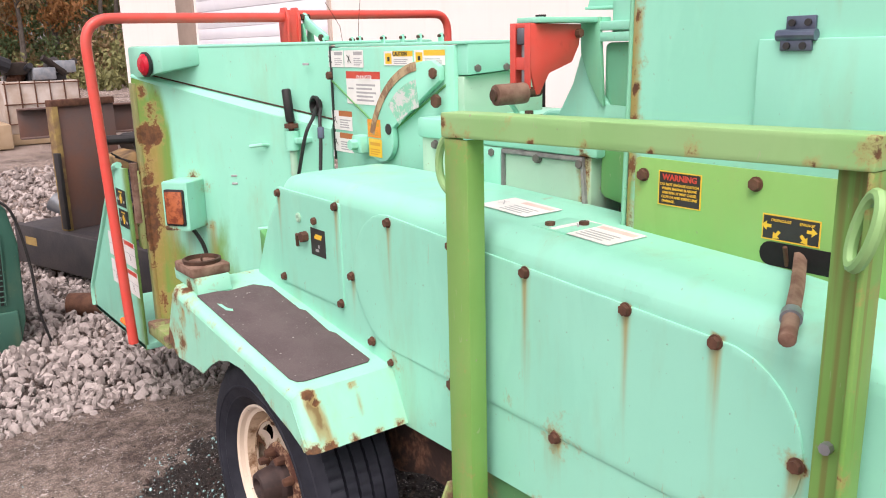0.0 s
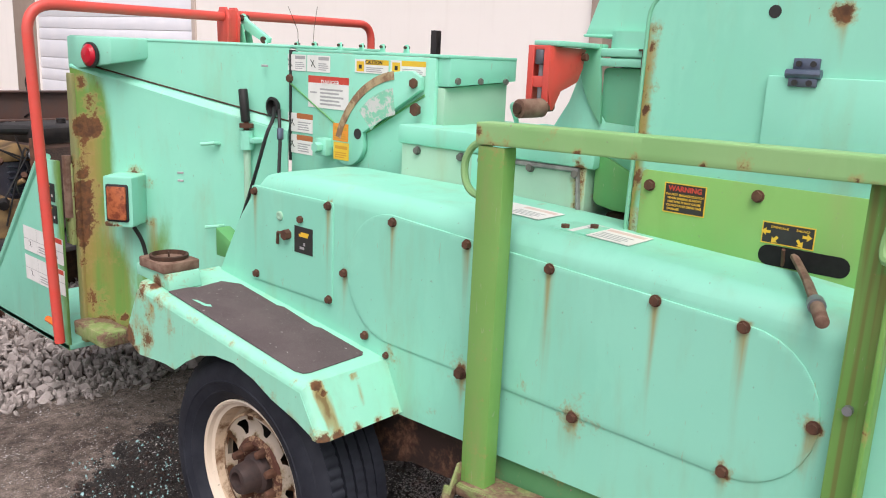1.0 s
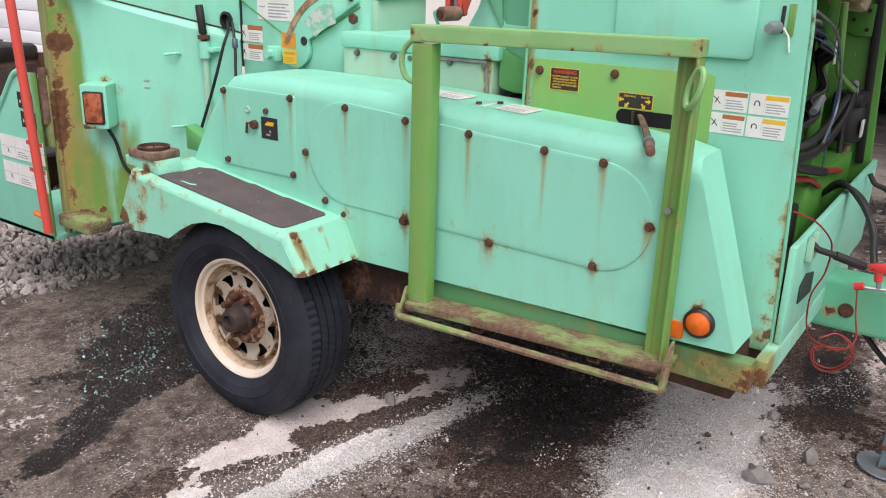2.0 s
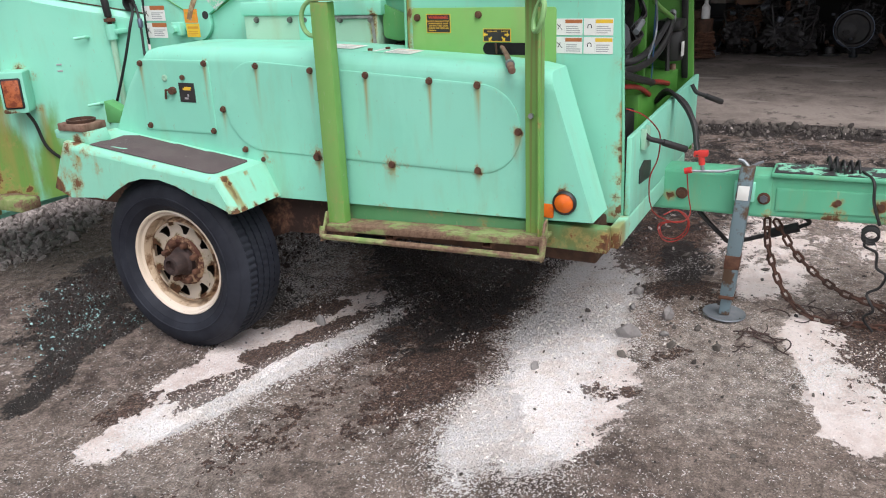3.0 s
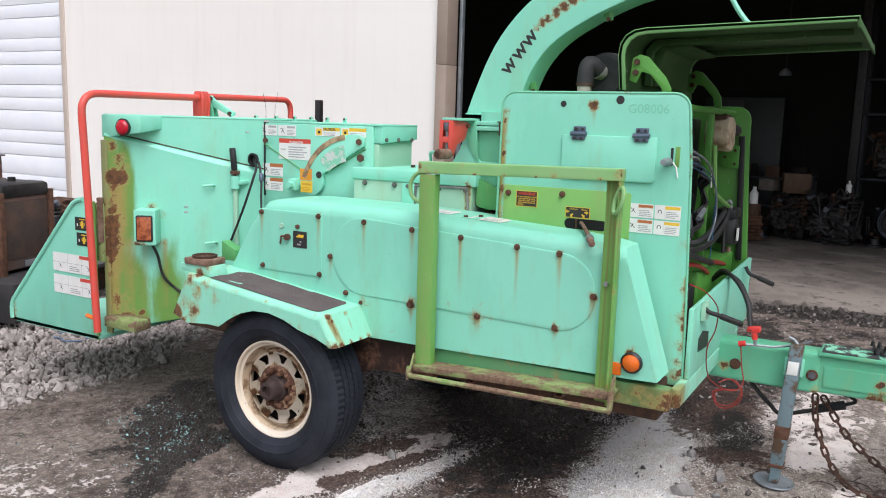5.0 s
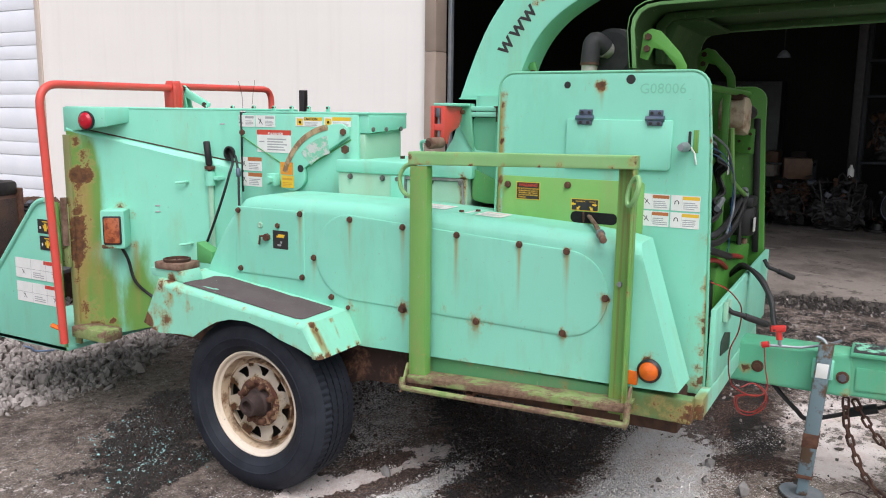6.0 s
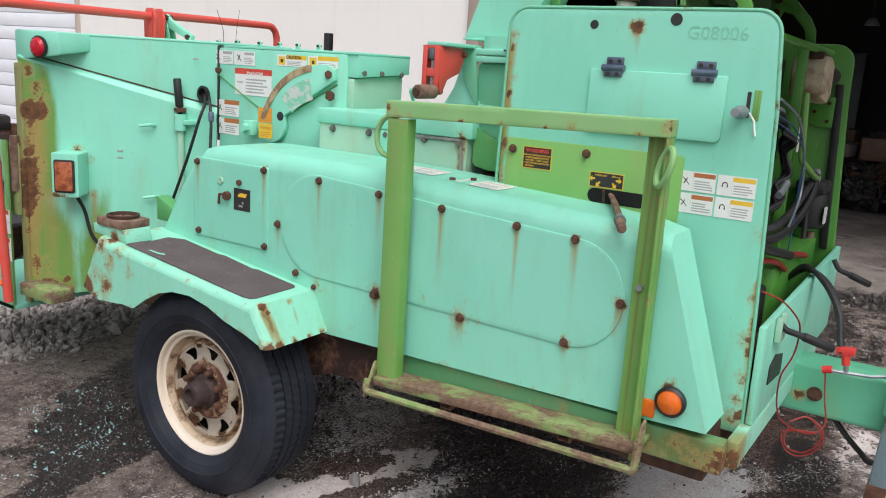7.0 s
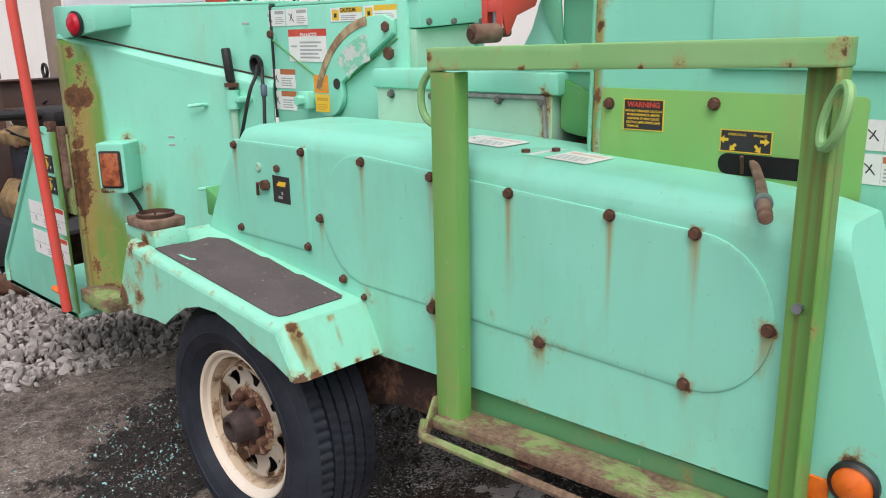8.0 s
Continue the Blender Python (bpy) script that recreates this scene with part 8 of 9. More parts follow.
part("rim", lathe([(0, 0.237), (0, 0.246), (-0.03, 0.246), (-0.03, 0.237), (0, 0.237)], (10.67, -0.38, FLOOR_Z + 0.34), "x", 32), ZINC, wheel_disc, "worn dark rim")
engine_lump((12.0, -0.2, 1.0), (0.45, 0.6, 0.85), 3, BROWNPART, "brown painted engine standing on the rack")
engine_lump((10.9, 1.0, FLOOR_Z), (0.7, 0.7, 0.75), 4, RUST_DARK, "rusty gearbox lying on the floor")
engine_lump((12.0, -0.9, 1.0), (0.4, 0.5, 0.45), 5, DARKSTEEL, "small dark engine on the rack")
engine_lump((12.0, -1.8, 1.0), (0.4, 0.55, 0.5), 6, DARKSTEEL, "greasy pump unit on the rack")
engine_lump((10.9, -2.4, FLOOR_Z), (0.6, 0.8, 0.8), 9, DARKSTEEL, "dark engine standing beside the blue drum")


def carton(at, size, material, label, turn=0):
    x, y, z = at
    bm = box((-size[0] / 2, -size[1] / 2, 0), (size[0] / 2, size[1] / 2, size[2]), 0.006, None, pose(x, y, z, 0, 0, turn))
    box((-size[0] / 2 - 0.002, -0.03, size[2] - 0.004), (size[0] / 2 + 0.002, 0.03, size[2] + 0.002), 0.0, bm, pose(x, y, z, 0, 0, turn))
    return solid("box", bm, material, label, "box")


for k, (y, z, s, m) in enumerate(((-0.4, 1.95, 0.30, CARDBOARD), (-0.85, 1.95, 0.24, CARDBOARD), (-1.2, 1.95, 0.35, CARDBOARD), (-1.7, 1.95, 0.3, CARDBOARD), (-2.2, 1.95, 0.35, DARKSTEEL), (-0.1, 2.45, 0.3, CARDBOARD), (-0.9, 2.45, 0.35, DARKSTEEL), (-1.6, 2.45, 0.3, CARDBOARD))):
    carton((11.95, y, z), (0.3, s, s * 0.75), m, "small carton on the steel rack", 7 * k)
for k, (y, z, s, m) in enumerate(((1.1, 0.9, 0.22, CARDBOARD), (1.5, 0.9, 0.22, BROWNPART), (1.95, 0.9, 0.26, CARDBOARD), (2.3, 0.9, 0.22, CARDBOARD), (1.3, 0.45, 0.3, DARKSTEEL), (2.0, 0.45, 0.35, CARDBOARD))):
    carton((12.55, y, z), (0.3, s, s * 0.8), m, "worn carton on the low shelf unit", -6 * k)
carton((10.7, 1.30, 0.80), (0.25, 0.22, 0.16), TANBOX, "pale box lying on a gearbox, toned down for shade", -15)
carton((10.75, 0.95, 0.78), (0.3, 0.36, 0.28), BROWNPART, "rusty orange box on top of a gearbox", 12)
carton((10.5, 1.60, FLOOR_Z), (0.3, 0.25, 0.6), RUST_DARK, "rusty can by the opening", 5)


def bucket(at, material, label):
    t = thing("bucket", at, label, "bucket")
    part("body", lathe([(0, 0.001), (0, 0.13), (0.30, 0.155), (0.31, 0.165), (0.33, 0.165), (0.33, 0.148), (0.02, 0.12), (0.02, 0.001)], at, "z", 28), material, t)
    x, y, z = at
    part("bail", tube([(x - 0.17 * math.cos(radians(a)) * 0, y + 0.16 * math.cos(radians(a)), z + 0.29 - 0.10 * math.sin(radians(a))) for a in range(0, 181, 15)], 0.004, 6), STEEL, t)
    part("print", box((x - 0.152, y - 0.06, z + 0.10), (x - 0.146, y + 0.06, z + 0.2), 0.001), INK, t)
    return t


bucket((10.55, -1.35, FLOOR_Z), BUCKETYELLOW, "dirty yellow plastic bucket on the concrete")
for at, h, r, m, what in (((11.0, -1.65, FLOOR_Z), 0.92, 0.29, BARRELBLUE, "blue plastic drum beside the rack"), ((10.15, 1.42, FLOOR_Z), 0.52, 0.11, RUST_DARK, "rusty steel cylinder by the opening")):
    solid("drum", lathe([(0, 0.001), (0, r * 0.96), (0.02, r), (h * 0.3, r), (h * 0.33, r * 1.03), (h * 0.36, r), (h * 0.64, r), (h * 0.67, r * 1.03), (h * 0.7, r), (h - 0.02, r), (h, r * 0.95), (h - 0.02, r * 0.9), (h - 0.02, 0.001)], at, "z", 32), m, what, "drum")
for at, s in (((10.62, 0.26, FLOOR_Z + 0.70), 1.0), ((10.12, 1.41, FLOOR_Z + 0.50), 1.4)):
    bottle = lathe([(0, 0.001), (0, 0.04 * s), (0.12 * s, 0.04 * s), (0.15 * s, 0.018 * s), (0.18 * s, 0.016 * s), (0.18 * s, 0.001)], at, "z", 18)
    solid("bottle", bottle, WHITE, "white plastic bottle standing on machine parts", "bottle")
rng = random.Random(301)
for k in range(34):
    x, y = rng.uniform(10.2, 11.6), rng.uniform(-2.4, 1.7)
    kind = rng.choice(("pipe", "rod", "flange", "block"))
    r, z = rng.uniform(0.02, 0.055), FLOOR_Z + rng.uniform(0.0, 0.02)
    w, lift = rng.uniform(0, 6.3), rng.uniform(0.0, 0.9)
    length = rng.uniform(0.25, 0.7)
    tip = (x + 0.5 * length * math.cos(w), y + length * math.sin(w) * 0.7, z + r + length * lift)
    mat = rng.choice((DARKSTEEL, DARKSTEEL, RUST_DARK, DULLSTEEL, BLUEGREY))
    if kind in ("pipe", "rod"):
        solid("machine_part", cyl((x, y, z + r), tip, r if kind == "pipe" else 0.4 * r, 12, None, None, 0.004), mat, "greasy steel " + kind + " leaning among workshop scrap", "machine part")
    elif kind == "flange":
        solid("machine_part", lathe([(0, 0.03), (0, 2.6 * r), (0.03, 2.6 * r), (0.03, 1.4 * r), (0.11, 1.2 * r), (0.11, 0.03)], (x, y, z), "z", 20), mat, "greasy round flange lying on the workshop floor", "machine part")
    else:
        bm = box((-0.10, -0.13, 0), (0.10, 0.13, 0.16), 0.02, None, pose(x, y, z, 0, 0, 57 * w))
        cyl((x, y, z + 0.15), (x + 0.03, y, z + 0.26), 0.05, 12, None, bm)
        solid("machine_part", bm, mat, "small greasy gear housing on the workshop floor", "machine part")
cab_at = (13.2, 2.1, FLOOR_Z)
cabinet = thing("cabinet", cab_at, "tall grey-green steel cabinet by the back wall", "cabinet")
# cabinet colour taken down to near black to carry the indoor shade
CABMAT = plain("shaded_grey_green_steel", (0.014, 0.017, 0.017), (0.02, 0.023, 0.022), 0.5)
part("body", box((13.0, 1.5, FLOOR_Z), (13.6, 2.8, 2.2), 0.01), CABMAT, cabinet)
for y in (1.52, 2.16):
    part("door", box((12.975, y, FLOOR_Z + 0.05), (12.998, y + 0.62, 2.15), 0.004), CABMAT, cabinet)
bench = thing("workbench", (12.9, -4.5, FLOOR_Z), "dark steel workbench at the back", "workbench")
part("top", box((12.4, -6.0, 0.98), (13.4, -3.0, 1.05), 0.006), DARKSTEEL, bench)
for x in (12.5, 13.3):
    for y in (-5.9, -3.1):
        part("leg", box((x - 0.04, y - 0.04, FLOOR_Z), (x + 0.04, y + 0.04, 0.98), 0.004), DARKSTEEL, bench)
solid("column", box((11.5, 0.24, FLOOR_Z), (11.62, 0.36, 5.2), 0.006), DARKSTEEL, "dark steel roof column in the workshop", "column")
lampfix = thing("ceiling_lamp", (10.5, 1.2, 2.5), "unlit metal pendant lamp in the workshop", "lamp")
part("shade", lathe([(0.0, 0.09), (0.05, 0.07), (0.09, 0.03), (0.10, 0.001)], (10.5, 1.2, 2.42), "z", 20), STEEL, lampfix)
part("cord", cyl((10.5, 1.2, 2.51), (10.5, 1.2, 5.2), 0.006, 6), BLACK, lampfix)
solid("chain", tube([(9.9 + 0.14 * math.sin(2.3 * t) * (1 - t / 30), 1.36 + 0.12 * math.cos(3.1 * t), FLOOR_Z + 0.03 + 0.012 * t) for t in (0.35 * i for i in range(80))], 0.014, 6), RUST, "heap of rusty chain on the slab", "chain")
debris = tube([(7.6, -1.55, FLOOR_Z + 0.02), (7.66, -1.62, FLOOR_Z + 0.05), (7.62, -1.75, FLOOR_Z + 0.02), (7.7, -1.8, FLOOR_Z + 0.03)], 0.02, 6)
solid("hose_scrap", debris, BLACK, "short scrap of black hose on the slab", "hose")

# ---- yard behind the hopper ----
PLATEDARK = plain("dark_steel_plate", (0.035, 0.035, 0.04), (0.06, 0.055, 0.055), 0.55, 0.3, 5, 0.3)
BROWNRUST = plain("brown_rusty_sheet", (0.17, 0.085, 0.06), (0.11, 0.085, 0.08), 0.7, 0.1, 3, 0.3)
deck = thing("steel_deck", (1.9, 5.9, 0), "dark steel flat deck lying on the gravel", "deck")
DV = Vector((-0.29, 0.957, 0))
DW = Vector((0.957, 0.29, 0))
D0 = Vector((1.50, 5.02, 0))


def on_deck(a, b, z):
    p = D0 + DV * a + DW * b
    return (p.x, p.y, z)


DM = Matrix(((DW.x, DV.x, 0, D0.x), (DW.y, DV.y, 0, D0.y), (0, 0, 1, 0), (0, 0, 0, 1)))
part("beam", box((0, 0, 0.11), (0.06, 1.75, 0.40), 0.006, None, DM), PLATEDARK, deck)
part("plate", box((0.06, 0.0, 0.36), (2.4, 1.75, 0.39), 0.004, None, DM), PLATEDARK, deck)
part("beam", box((2.34, 0, 0.11), (2.4, 1.75, 0.36), 0.006, None, DM), PLATEDARK, deck)
for a in (0.3, 1.4):
    part("skid", box((0.1, a, 0.0), (2.3, a + 0.12, 0.355), 0.006, None, DM), RUST_DARK, deck)
part("mark", box((-0.003, 1.45, 0.26), (0.0, 1.60, 0.32), 0.0, None, DM), plain("faded_yellow_mark", (0.35, 0.25, 0.08), (0.3, 0.2, 0.07), 0.7), deck)
radi = thing("old_radiator", on_deck(0.5, 0.5, 0.39), "old rusty brown radiator unit standing on a steel deck", "radiator")
part("core", box((0.30, 0.32, 0.42), (0.79, 0.72, 0.99), 0.01, None, DM), BROWNRUST, radi)
part("top_tank", box((0.29, 0.30, 0.97), (0.80, 0.74, 1.085), 0.04, None, DM), DARKSTEEL, radi)
part("side_rail", box((0.245, 0.29, 0.39), (0.295, 0.35, 1.02), 0.004, None, DM), RUST, radi)
part("side_rail", box((0.793, 0.29, 0.39), (0.83, 0.35, 1.02), 0.004, None, DM), RUST, radi)
n = Nodes("radiator_mesh")
f = n.noise(160, 2, 0.5)
CORE = n.done(n.mix(n.ramp(n.noise(5, 5, 0.6), 0.35, 0.65), n.mix(n.ramp(f, 0.4, 0.6), (0.03, 0.022, 0.02), (0.07, 0.05, 0.042)), (0.09, 0.05, 0.035)), 0.85, 0, f, 0.6, 0.004)
part("core_mesh", box((0.31, 0.313, 0.50), (0.78, 0.319, 0.95), 0.001, None, DM), CORE, radi, "fine brown radiator mesh")
part("cap", cyl(DM @ Vector((0.62, 0.5, 1.085)), DM @ Vector((0.62, 0.5, 1.115)), 0.03, 14), DARKSTEEL, radi)
part("tag", box((0.50, 0.309, 0.43), (0.62, 0.312, 0.48), 0.001, None, DM), STEEL, radi)
sheet = thing("rusty_panel", on_deck(1.3, 0.2, 0.39), "upright rusty brown sheet-metal panel on a steel deck", "panel")
part("sheet", box((0.12, 1.16, 0.39), (0.56, 1.20, 1.27), 0.004, None, DM), BROWNRUST, sheet)
part("edge_strip", box((0.08, 1.14, 0.39), (0.125, 1.22, 1.27), 0.004, None, DM), plain("worn_yellow_edge", (0.30, 0.22, 0.07), (0.14, 0.08, 0.05), 0.7), sheet)
part("top_edge", box((0.08, 1.14, 1.262), (0.56, 1.22, 1.31), 0.004, None, DM), RUST, sheet)
part("chain_strip", box((0.055, 1.10, 0.41), (0.082, 1.16, 0.95), 0.004, None, DM), BLACK, sheet)
TANIRON = plain("dirty_tan_engine_paint", (0.34, 0.22, 0.09), (0.14, 0.09, 0.05), 0.65, 0, 9, 0.4)
NAVY = plain("dark_blue_engine_paint", (0.018, 0.022, 0.036), (0.03, 0.034, 0.05), 0.5)
ex, ey = 1.60, 5.62
scrap_engine = thing("scrap_engine", (ex, ey, 0.39), "dirty tan and navy stripped engine on a steel deck", "engine")
crank = prism([(ex - 0.16, 0.39), (ex + 0.12, 0.39), (ex + 0.15, 0.48), (ex + 0.10, 0.62), (ex - 0.10, 0.64), (ex - 0.18, 0.52)], ey - 0.12, ey + 0.2, "y", 0.015)
part("crankcase", crank, TANIRON, scrap_engine, "tan crankcase")
part("block", box((ex - 0.06, ey - 0.10, 0.63), (ex + 0.13, ey + 0.2, 0.87), 0.012), NAVY, scrap_engine, "navy cylinder block")
for k in range(6):
    part("fin", box((ex - 0.075, ey - 0.112, 0.655 + 0.035 * k), (ex + 0.14, ey - 0.098, 0.667 + 0.035 * k), 0.003), NAVY, scrap_engine)
part("head_cover", prism([(ex - 0.12, 0.87), (ex + 0.10, 0.87), (ex + 0.08, 0.96), (ex - 0.02, 0.985), (ex - 0.13, 0.95)], ey - 0.12, ey + 0.18, "y", 0.014), TANIRON, scrap_engine, "tan head cover")
part("intake_pipe", tube(bent([(ex - 0.22, ey - 0.1, 1.07), (ex + 0.10, ey - 0.1, 1.06), (ex + 0.18, ey - 0.08, 0.98), (ex + 0.18, ey - 0.08, 0.80)], 0.06), 0.032, 12), BLACK, scrap_engine, "black intake hose")
for k in range(7):
    rng = random.Random(500 + k)
    a = Vector((ex + rng.uniform(-0.16, 0.12), ey - 0.13, rng.uniform(0.45, 0.95)))
    part("fitting", cyl(a, a + Vector((rng.uniform(-0.04, 0.04), -0.05, rng.uniform(-0.05, 0.05))), rng.uniform(0.012, 0.035), 10, None, None, 0.004), rng.choice((DARKSTEEL, TANIRON, RUST, STEEL)), scrap_engine)
for k in range(4):
    rng = random.Random(520 + k)
    part("wire", tube(smooth_path([(ex + rng.uniform(-0.18, 0.18), ey - 0.14 - 0.02 * rng.random(), rng.uniform(0.45, 1.05)) for _ in range(4)], 5), 0.006, 6), BLACK, scrap_engine)
engine_lump(on_deck(1.3, 1.25, 0.39), (0.6, 0.6, 0.75), 12, RUST_DARK, "rusty stripped engine on a steel deck", "scrap_engine")
engine_lump((2.6, 8.3, 0.0), (0.7, 0.8, 0.9), 14, plain("dusty_tan_engine", (0.28, 0.20, 0.12), (0.18, 0.13, 0.09), 0.7), "dusty tan scrap engine on the gravel", "scrap_engine")
engine_lump((3.6, 7.6, 0.0), (0.8, 0.7, 0.85), 15, RUST_DARK, "rusty scrap engine on the gravel", "scrap_engine")
channel = thing("steel_channel", (1.9, 6.55, 0.39), "rusty red-brown steel channel on stands", "beam")
part("web", box((1.1, 6.55, 1.03), (2.42, 6.57, 1.24), 0.003), BROWNRUST, channel)
part("flange", box((1.1, 6.49, 1.232), (2.42, 6.556, 1.245), 0.003), BROWNRUST, channel)
part("flange", box((1.1, 6.49, 1.025), (2.42, 6.556, 1.038), 0.003), BROWNRUST, channel)
for x in (1.4, 2.2):
    part("stand", box((x - 0.04, 6.5, 0.39), (x + 0.04, 6.58, 1.025), 0.005), RUST_DARK, channel)
for p, q, r, what in (((1.02, 5.28, 0.10), (1.30, 5.08, 0.10), 0.072, "short rusty steel pipe on the gravel"), ((1.02, 7.05, 0.10), (1.3, 6.75, 0.10), 0.08, "rusty pipe end under the deck")):
    bm = cyl(p, q, r, 24, None, None, 0.0, False)
    bmesh.ops.solidify(bm, geom=bm.faces[:], thickness=0.008)
    solid("pipe", bm, RUST, what, "pipe")
funnel = thing("funnel", on_deck(1.55, 0.35, 0.39), "small steel funnel lying on a steel deck", "funnel")
a, b = DM @ Vector((0.30, 1.35, 0.43)), DM @ Vector((0.22, 1.52, 0.56))
part("cone", cyl(a, b, 0.03, 20, 0.09), STEEL, funnel)
part("spout", cyl(a, a + (a - b) * 0.5, 0.03, 14, 0.02), DARKSTEEL, funnel)

jug = thing("jug", (1.95, 7.53, 0.0), "dusty white plastic jug on a rusty drum", "jug")
part("drum", lathe([(0, 0.001), (0, 0.20), (0.30, 0.20), (0.33, 0.21), (0.36, 0.20), (0.70, 0.20), (0.72, 0.19), (0.72, 0.001)], (1.95, 7.53, 0.0), "z", 28), RUST_DARK, jug)
part("jug_body", lathe([(0, 0.001), (0, 0.16), (0.02, 0.17), (0.24, 0.17), (0.30, 0.12), (0.33, 0.05), (0.36, 0.05), (0.36, 0.001)], (1.95, 7.53, 0.72), "z", 24), plain("dusty_white_plastic", (0.62, 0.54, 0.49), (0.5, 0.42, 0.37), 0.6), jug, "dusty white plastic jug")
solid("tyre", lathe([(-0.05, 0.16), (-0.08, 0.22), (-0.06, 0.30), (0.06, 0.30), (0.08, 0.22), (0.05, 0.16), (-0.05, 0.16)], (3.1, 7.0, 0.30), "y", 32), RUBBER, "old black tyre standing among the scrap", "tyre")

ring = [(2.10, 6.53 + 0.045 * math.cos(radians(a)), 1.30 + 0.045 * math.sin(radians(a))) for a in range(0, 360, 24)]
bm = tube(ring, 0.012, 8, None, True)
cyl((2.10, 6.53, 1.245), (2.10, 6.53, 1.262), 0.022, 12, None, bm)
solid("eye_bolt", bm, DARKSTEEL, "dark steel eye bolt standing on the channel", "eye bolt")
solid("fence_post", prism([(4.18, 4.385), (4.235, 4.385), (4.235, 4.40), (4.195, 4.40), (4.195, 4.44), (4.18, 4.44)], 0.0, 1.81, "z", 0.003), DARKSTEEL, "dark steel angle post standing behind the machine", "post")
BLUEHOSE = plain("blue_grey_hose", (0.10, 0.15, 0.24), (0.14, 0.19, 0.28), 0.5)
loop = [(1.58 + 0.09 * math.cos(radians(a)) + 0.03 * math.sin(radians(3 * a)), 4.47 + 0.17 * math.sin(radians(a)), 0.085 + 0.012 * math.sin(radians(2 * a))) for a in range(-30, 250, 15)]
solid("hose", tube(smooth_path(loop, 3), 0.007, 8), BLUEHOSE, "loop of blue-grey hose lying on the gravel", "hose")

# green louvred engine enclosure
ENCGREEN = painted("dark_green_paint", (0.03, 0.115, 0.085), (0.04, 0.135, 0.10), 0.02)
enc = thing("engine_enclosure", (0.2, 5.2, 0), "dark green engine enclosure with a black mesh grille", "machine")
part("body", prism([(-0.5, 0.03), (0.655, 0.03), (0.70, 0.20), (0.715, 0.62), (0.68, 0.82), (0.60, 0.92), (-0.5, 0.95)], 4.82, 5.6, "y", 0.02), ENCGREEN, enc)
part("skirt", box((-0.5, 4.79, 0.03), (0.66, 4.82, 0.26), 0.01), ENCGREEN, enc)
part("grille_back", prism([(-0.4, 0.30), (0.60, 0.30), (0.63, 0.62), (0.60, 0.76), (0.53, 0.83), (-0.4, 0.85)], 4.812, 4.819, "y"), BLACK, enc)
for k in range(34):
    x = -0.38 + 0.03 * k
    part("grille_bar", tube([(x, 4.806, 0.30), (x + 0.02, 4.806, 0.80 if x < 0.5 else 0.70)], 0.004, 5), ENCGREEN, enc)
for k in range(17):
    part("grille_bar", tube([(-0.4, 4.803, 0.32 + 0.03 * k), (0.61 if k < 14 else 0.52, 4.803, 0.32 + 0.03 * k)], 0.004, 5), ENCGREEN, enc)
part("cable", tube(smooth_path([(0.60, 4.80, 0.90), (0.70, 4.79, 0.80), (0.75, 4.78, 0.50), (0.76, 4.77, 0.25), (0.80, 4.78, 0.05)], 6), 0.008, 6), BLACK, enc)

# tote of scrap far off
TOTEMAT = plain("weathered_white_plastic", (0.50, 0.46, 0.42), (0.36, 0.29, 0.23), 0.6, 0, 3)
WOOD = plain("weathered_pallet_wood", (0.30, 0.22, 0.13), (0.38, 0.29, 0.19), 0.85, 0, 4, 0.3)
tote = thing("scrap_tote", (3.3, 17.2, 0), "weathered caged tote full of scrap metal on a wooden pallet", "tote")
for y in (16.7, 17.2, 17.7):
    part("pallet_board", box((2.6, y - 0.1, 0.02), (4.0, y + 0.1, 0.22), 0.01), WOOD, tote)
part("bin", box((2.65, 16.6, 0.22), (3.95, 17.8, 1.15), 0.03), TOTEMAT, tote)
for k in range(6):
    part("cage_bar", tube([(2.68 + 0.25 * k, 16.58, 0.22), (2.68 + 0.25 * k, 16.58, 1.17)], 0.012, 6), RUST, tote)
for z in (0.4, 0.75, 1.12):
    part("cage_bar", tube([(2.64, 16.575, z), (3.96, 16.575, z)], 0.012, 6), RUST, tote)
rng = random.Random(77)
for k in range(16):
    p = Vector((2.8 + 1.0 * rng.random(), 16.7 + 0.9 * rng.random(), 1.10 + 0.35 * rng.random()))
    q = p + Vector((rng.uniform(-0.4, 0.4), rng.uniform(-0.3, 0.3), rng.uniform(0.0, 0.3)))
    part("scrap", cyl(p, q, rng.uniform(0.05, 0.15), 10) if k % 2 else box(p - Vector((0.2, 0.15, 0.1)), p + Vector((0.2, 0.15, 0.12)), 0.02), (DARKSTEEL, RUST, STEEL, BLUEGREY, CARDBOARD)[k % 5], tote)
solid("crate", box((2.2, 16.0, 0.02), (2.6, 17.4, 0.45), 0.02), WOOD, "weathered wooden crate beside the tote", "crate")

# ---- trees and brush on the hillside ----
LEAF = []
for name, lo, hi in (("leaf_olive", (0.09, 0.10, 0.035), (0.17, 0.17, 0.06)), ("leaf_green", (0.06, 0.10, 0.035), (0.11, 0.15, 0.06)), ("leaf_orange", (0.24, 0.10, 0.035), (0.36, 0.18, 0.06)), ("leaf_brown", (0.16, 0.105, 0.05), (0.24, 0.17, 0.08))):
    n = Nodes(name)
    geo = n.add("ShaderNodeNewGeometry").outputs["Random Per Island"]
    LEAF.append(n.done(n.mix(geo, tuple(1.15 * c for c in lo), tuple(1.2 * c for c in hi)), 0.7))
BARK = plain("grey_bark", (0.10, 0.085, 0.07), (0.16, 0.14, 0.12), 0.9, 0, 6, 0.6)


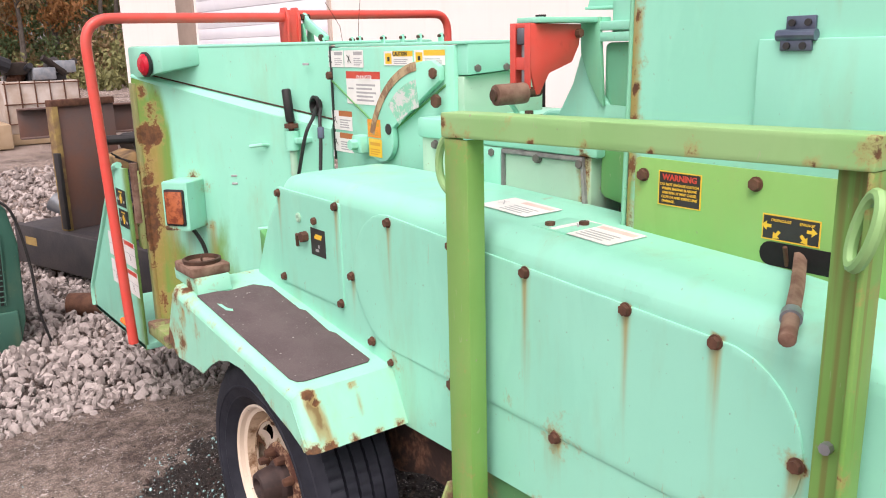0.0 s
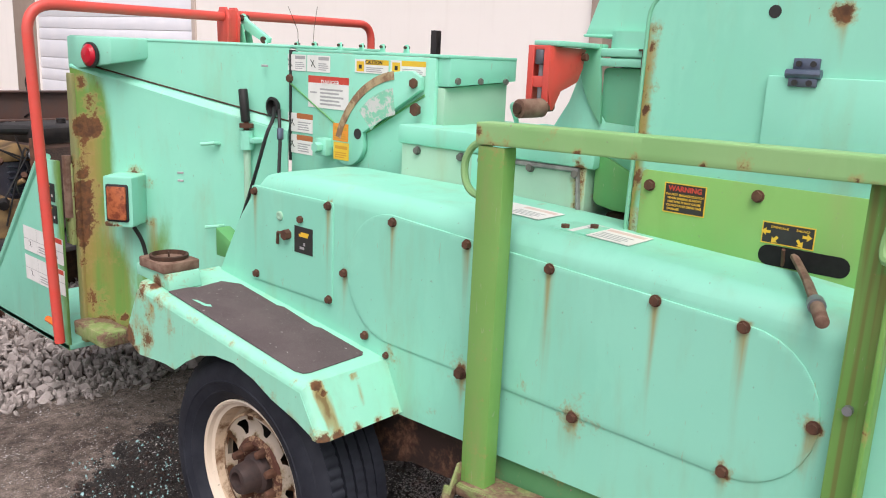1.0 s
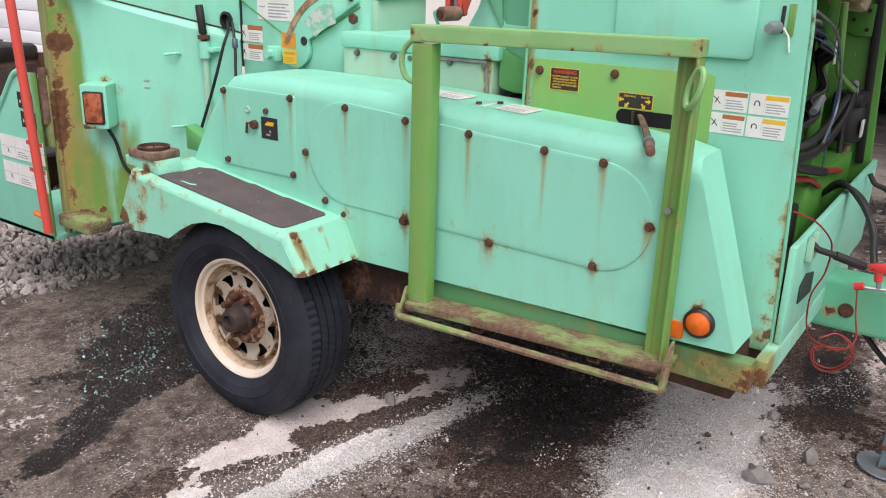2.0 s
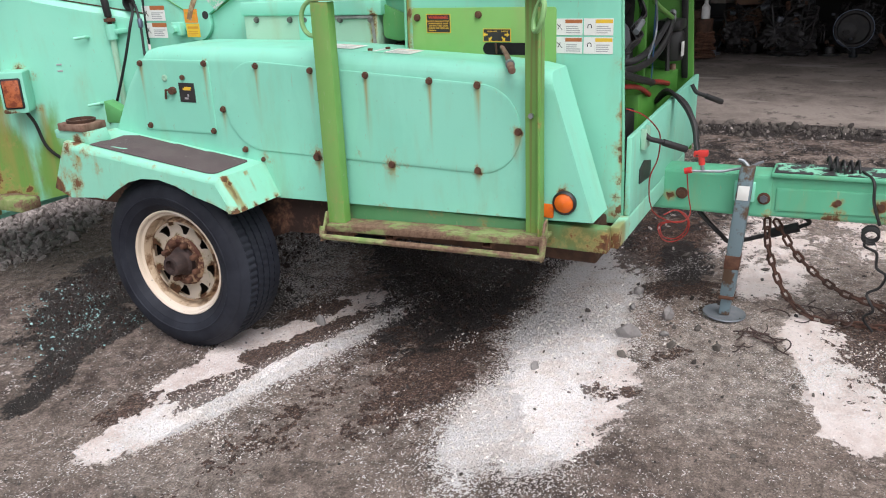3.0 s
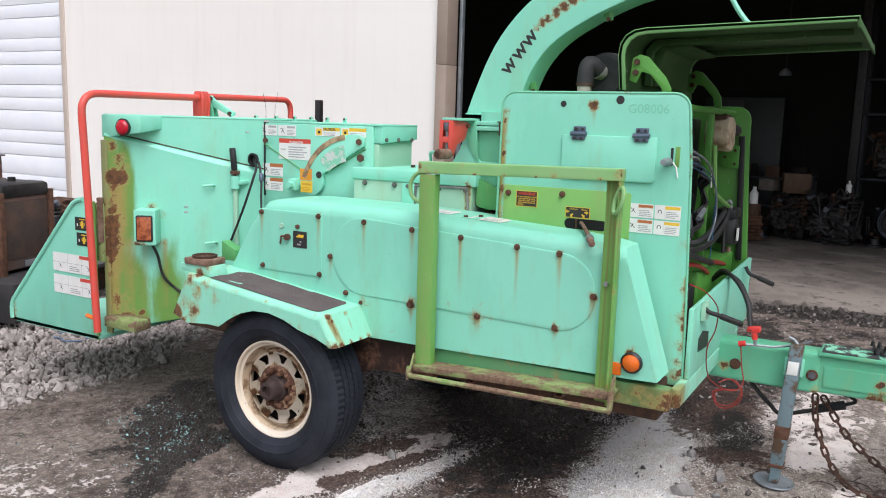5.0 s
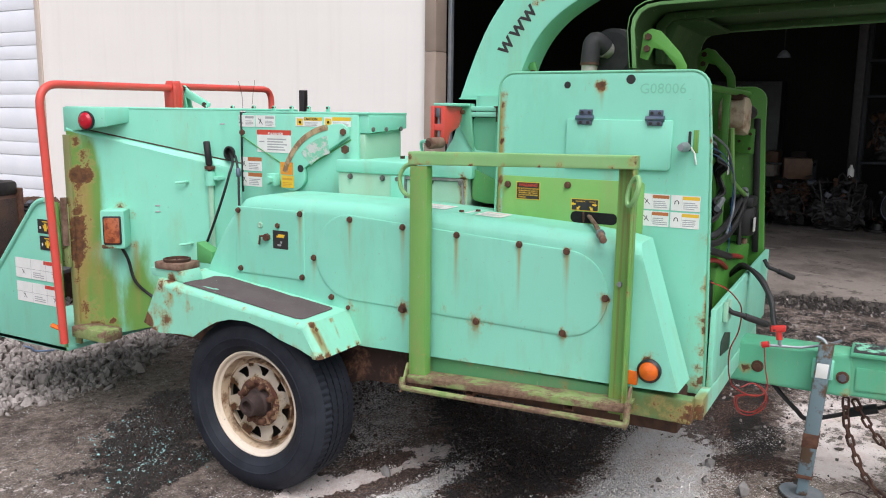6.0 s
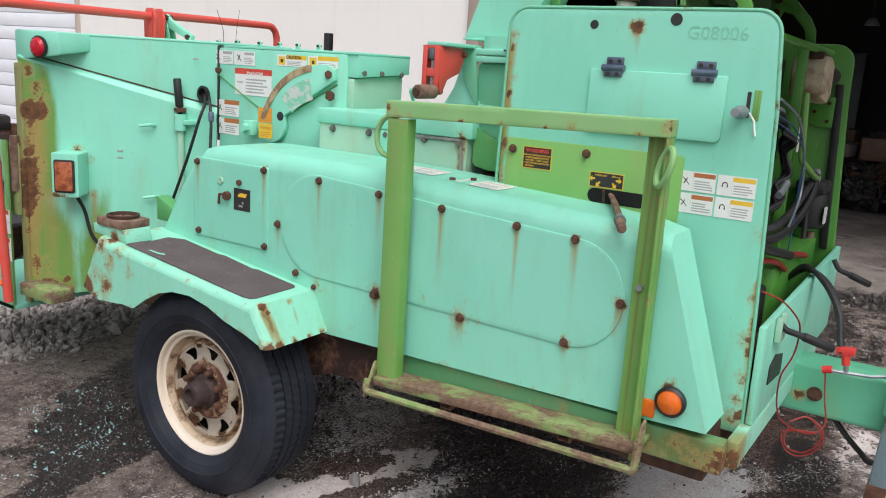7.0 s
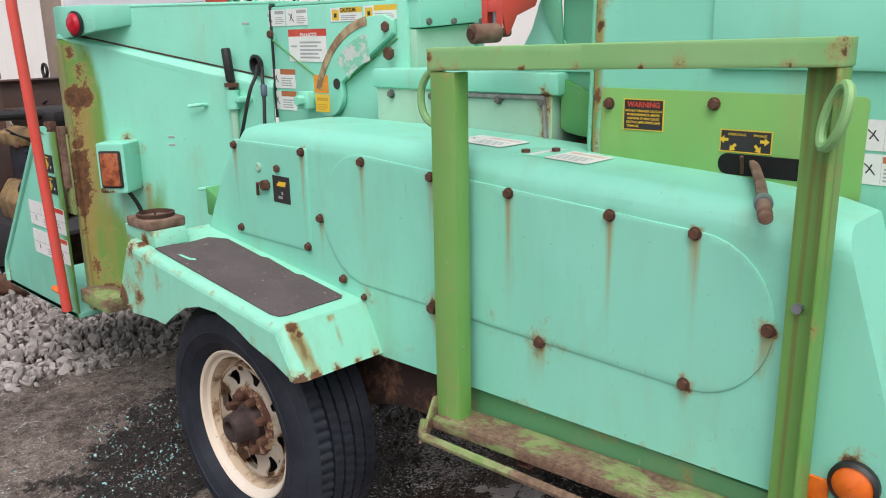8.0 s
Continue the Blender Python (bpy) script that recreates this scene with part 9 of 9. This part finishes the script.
def leaves(rng, blobs, count, size):
    """Small folded leaf clumps, thick within the blobs and thin at their rims."""
    verts, faces = [], []
    total = sum(r ** 2 for _, r in blobs)
    for c, r in blobs:
        for _ in range(int(count * r * r / total)):
            d = Vector((rng.gauss(0, 1), rng.gauss(0, 1), rng.gauss(0, 0.8)))
            p = c + d.normalized() * r * (rng.random() ** 0.45) * rng.uniform(0.8, 1.15)
            m = Euler((rng.uniform(0, 6.3), rng.uniform(0, 6.3), rng.uniform(0, 6.3))).to_matrix()
            s = size * rng.uniform(0.6, 1.4)
            k = len(verts)
            for q in ((-s, 0, 0), (0, -0.5 * s, 0.15 * s), (s, 0, 0), (0, 0.5 * s, 0.15 * s)):
                verts.append(tuple(p + m @ Vector(q)))
            faces += [(k, k + 1, k + 2), (k, k + 2, k + 3)]
    me = bmesh.new()
    vs = [me.verts.new(v) for v in verts]
    for f in faces:
        me.faces.new([vs[i] for i in f])
    return me


def tree(x, y, h, seed, leaf, label):
    rng = random.Random(seed)
    base = rise(x, y)
    t = thing("tree", (x, y, base), label, "tree", "trees on the hillside")
    lean = Vector((rng.uniform(-0.06, 0.06), rng.uniform(-0.06, 0.06), 0))
    spine = [Vector((x, y, base)) + lean * (h * f) + Vector((0.15 * math.sin(5 * f + seed), 0.1 * math.cos(4 * f), h * f)) for f in (0, 0.2, 0.4, 0.6, 0.8, 0.95)]
    bm = bmesh.new()
    for a, b, r0, r1 in zip(spine, spine[1:], (0.20, 0.16, 0.12, 0.08, 0.05), (0.16, 0.12, 0.08, 0.05, 0.02)):
        cyl(a, b, r0 * h / 9, 8, r1 * h / 9, bm)
    blobs = []
    for k in range(11):
        f = rng.uniform(0.28, 0.95)
        i = min(int(f * 5), 4)
        start = spine[i].lerp(spine[i + 1], f * 5 - i)
        w = rng.uniform(0, 6.3)
        reach = h * (0.30 - 0.2 * abs(f - 0.5)) * rng.uniform(0.7, 1.1)
        end = start + Vector((math.cos(w) * reach, math.sin(w) * reach, reach * rng.uniform(0.2, 0.7)))
        cyl(start, end, 0.045 * h / 9, 6, 0.015, bm)
        blobs.append((end, h * rng.uniform(0.09, 0.15)))
        blobs.append((start.lerp(end, 0.6) + Vector((0, 0, 0.2)), h * rng.uniform(0.07, 0.12)))
    blobs.append((spine[-1], h * 0.11))
    part("trunk", bm, BARK, t)
    part("crown", leaves(rng, blobs, 4200, 0.12), leaf, t)
    return t


KINDS = (("autumn tree with olive leaves", 0), ("tree with dark green leaves", 1), ("autumn tree with orange leaves", 2), ("autumn tree with brown thinning leaves", 3))
TREES = [(8.2, 44, 8, 3), (10.2, 47, 9, 2), (9.0, 52, 10, 0), (12.4, 46, 8.5, 1), (11.4, 53, 11, 3), (14.2, 50, 9.5, 0), (6.2, 48, 8, 2), (5.0, 53, 9, 1), (16.3, 54, 10, 1), (13.4, 57, 11, 2), (7.4, 58, 11, 0), (2.5, 50, 9, 3), (10.2, 60, 12, 1), (0.0, 55, 10, 0)]
for k, (x, y, h, kind) in enumerate(TREES):
    tree(x, y, h, 100 + k, LEAF[kind], KINDS[kind][0] + " on the hillside")


def brush(seed, leaf, label, box_, lift=0.0, count=12000, size=0.13):
    rng = random.Random(seed)
    blobs = []
    for _ in range(46):
        x, y = rng.uniform(box_[0], box_[1]), rng.uniform(box_[2], box_[3])
        r = rng.uniform(0.6, 1.5) * (1 + 0.12 * lift)
        blobs.append((Vector((x, y, r * rng.uniform(0.3, 1.0) + 0.12 * max(0, y - 40) + lift * rng.random())), r))
    return solid("undergrowth", leaves(rng, blobs, count, size), leaf, label, "brush", "", "stuff")


brush(5, LEAF[0], "olive undergrowth below the trees", (-2, 19, 38, 46))
brush(6, LEAF[3], "brown autumn undergrowth below the trees", (-2, 19, 40, 52))
brush(8, LEAF[0], "olive woods rising behind the trees", (-6, 26, 61, 66), 11, 16000, 0.3)
brush(9, LEAF[3], "brown autumn woods rising behind the trees", (-6, 26, 62, 67), 11, 16000, 0.3)
brush(7, LEAF[1], "dark green undergrowth below the trees", (0, 20, 44, 58))
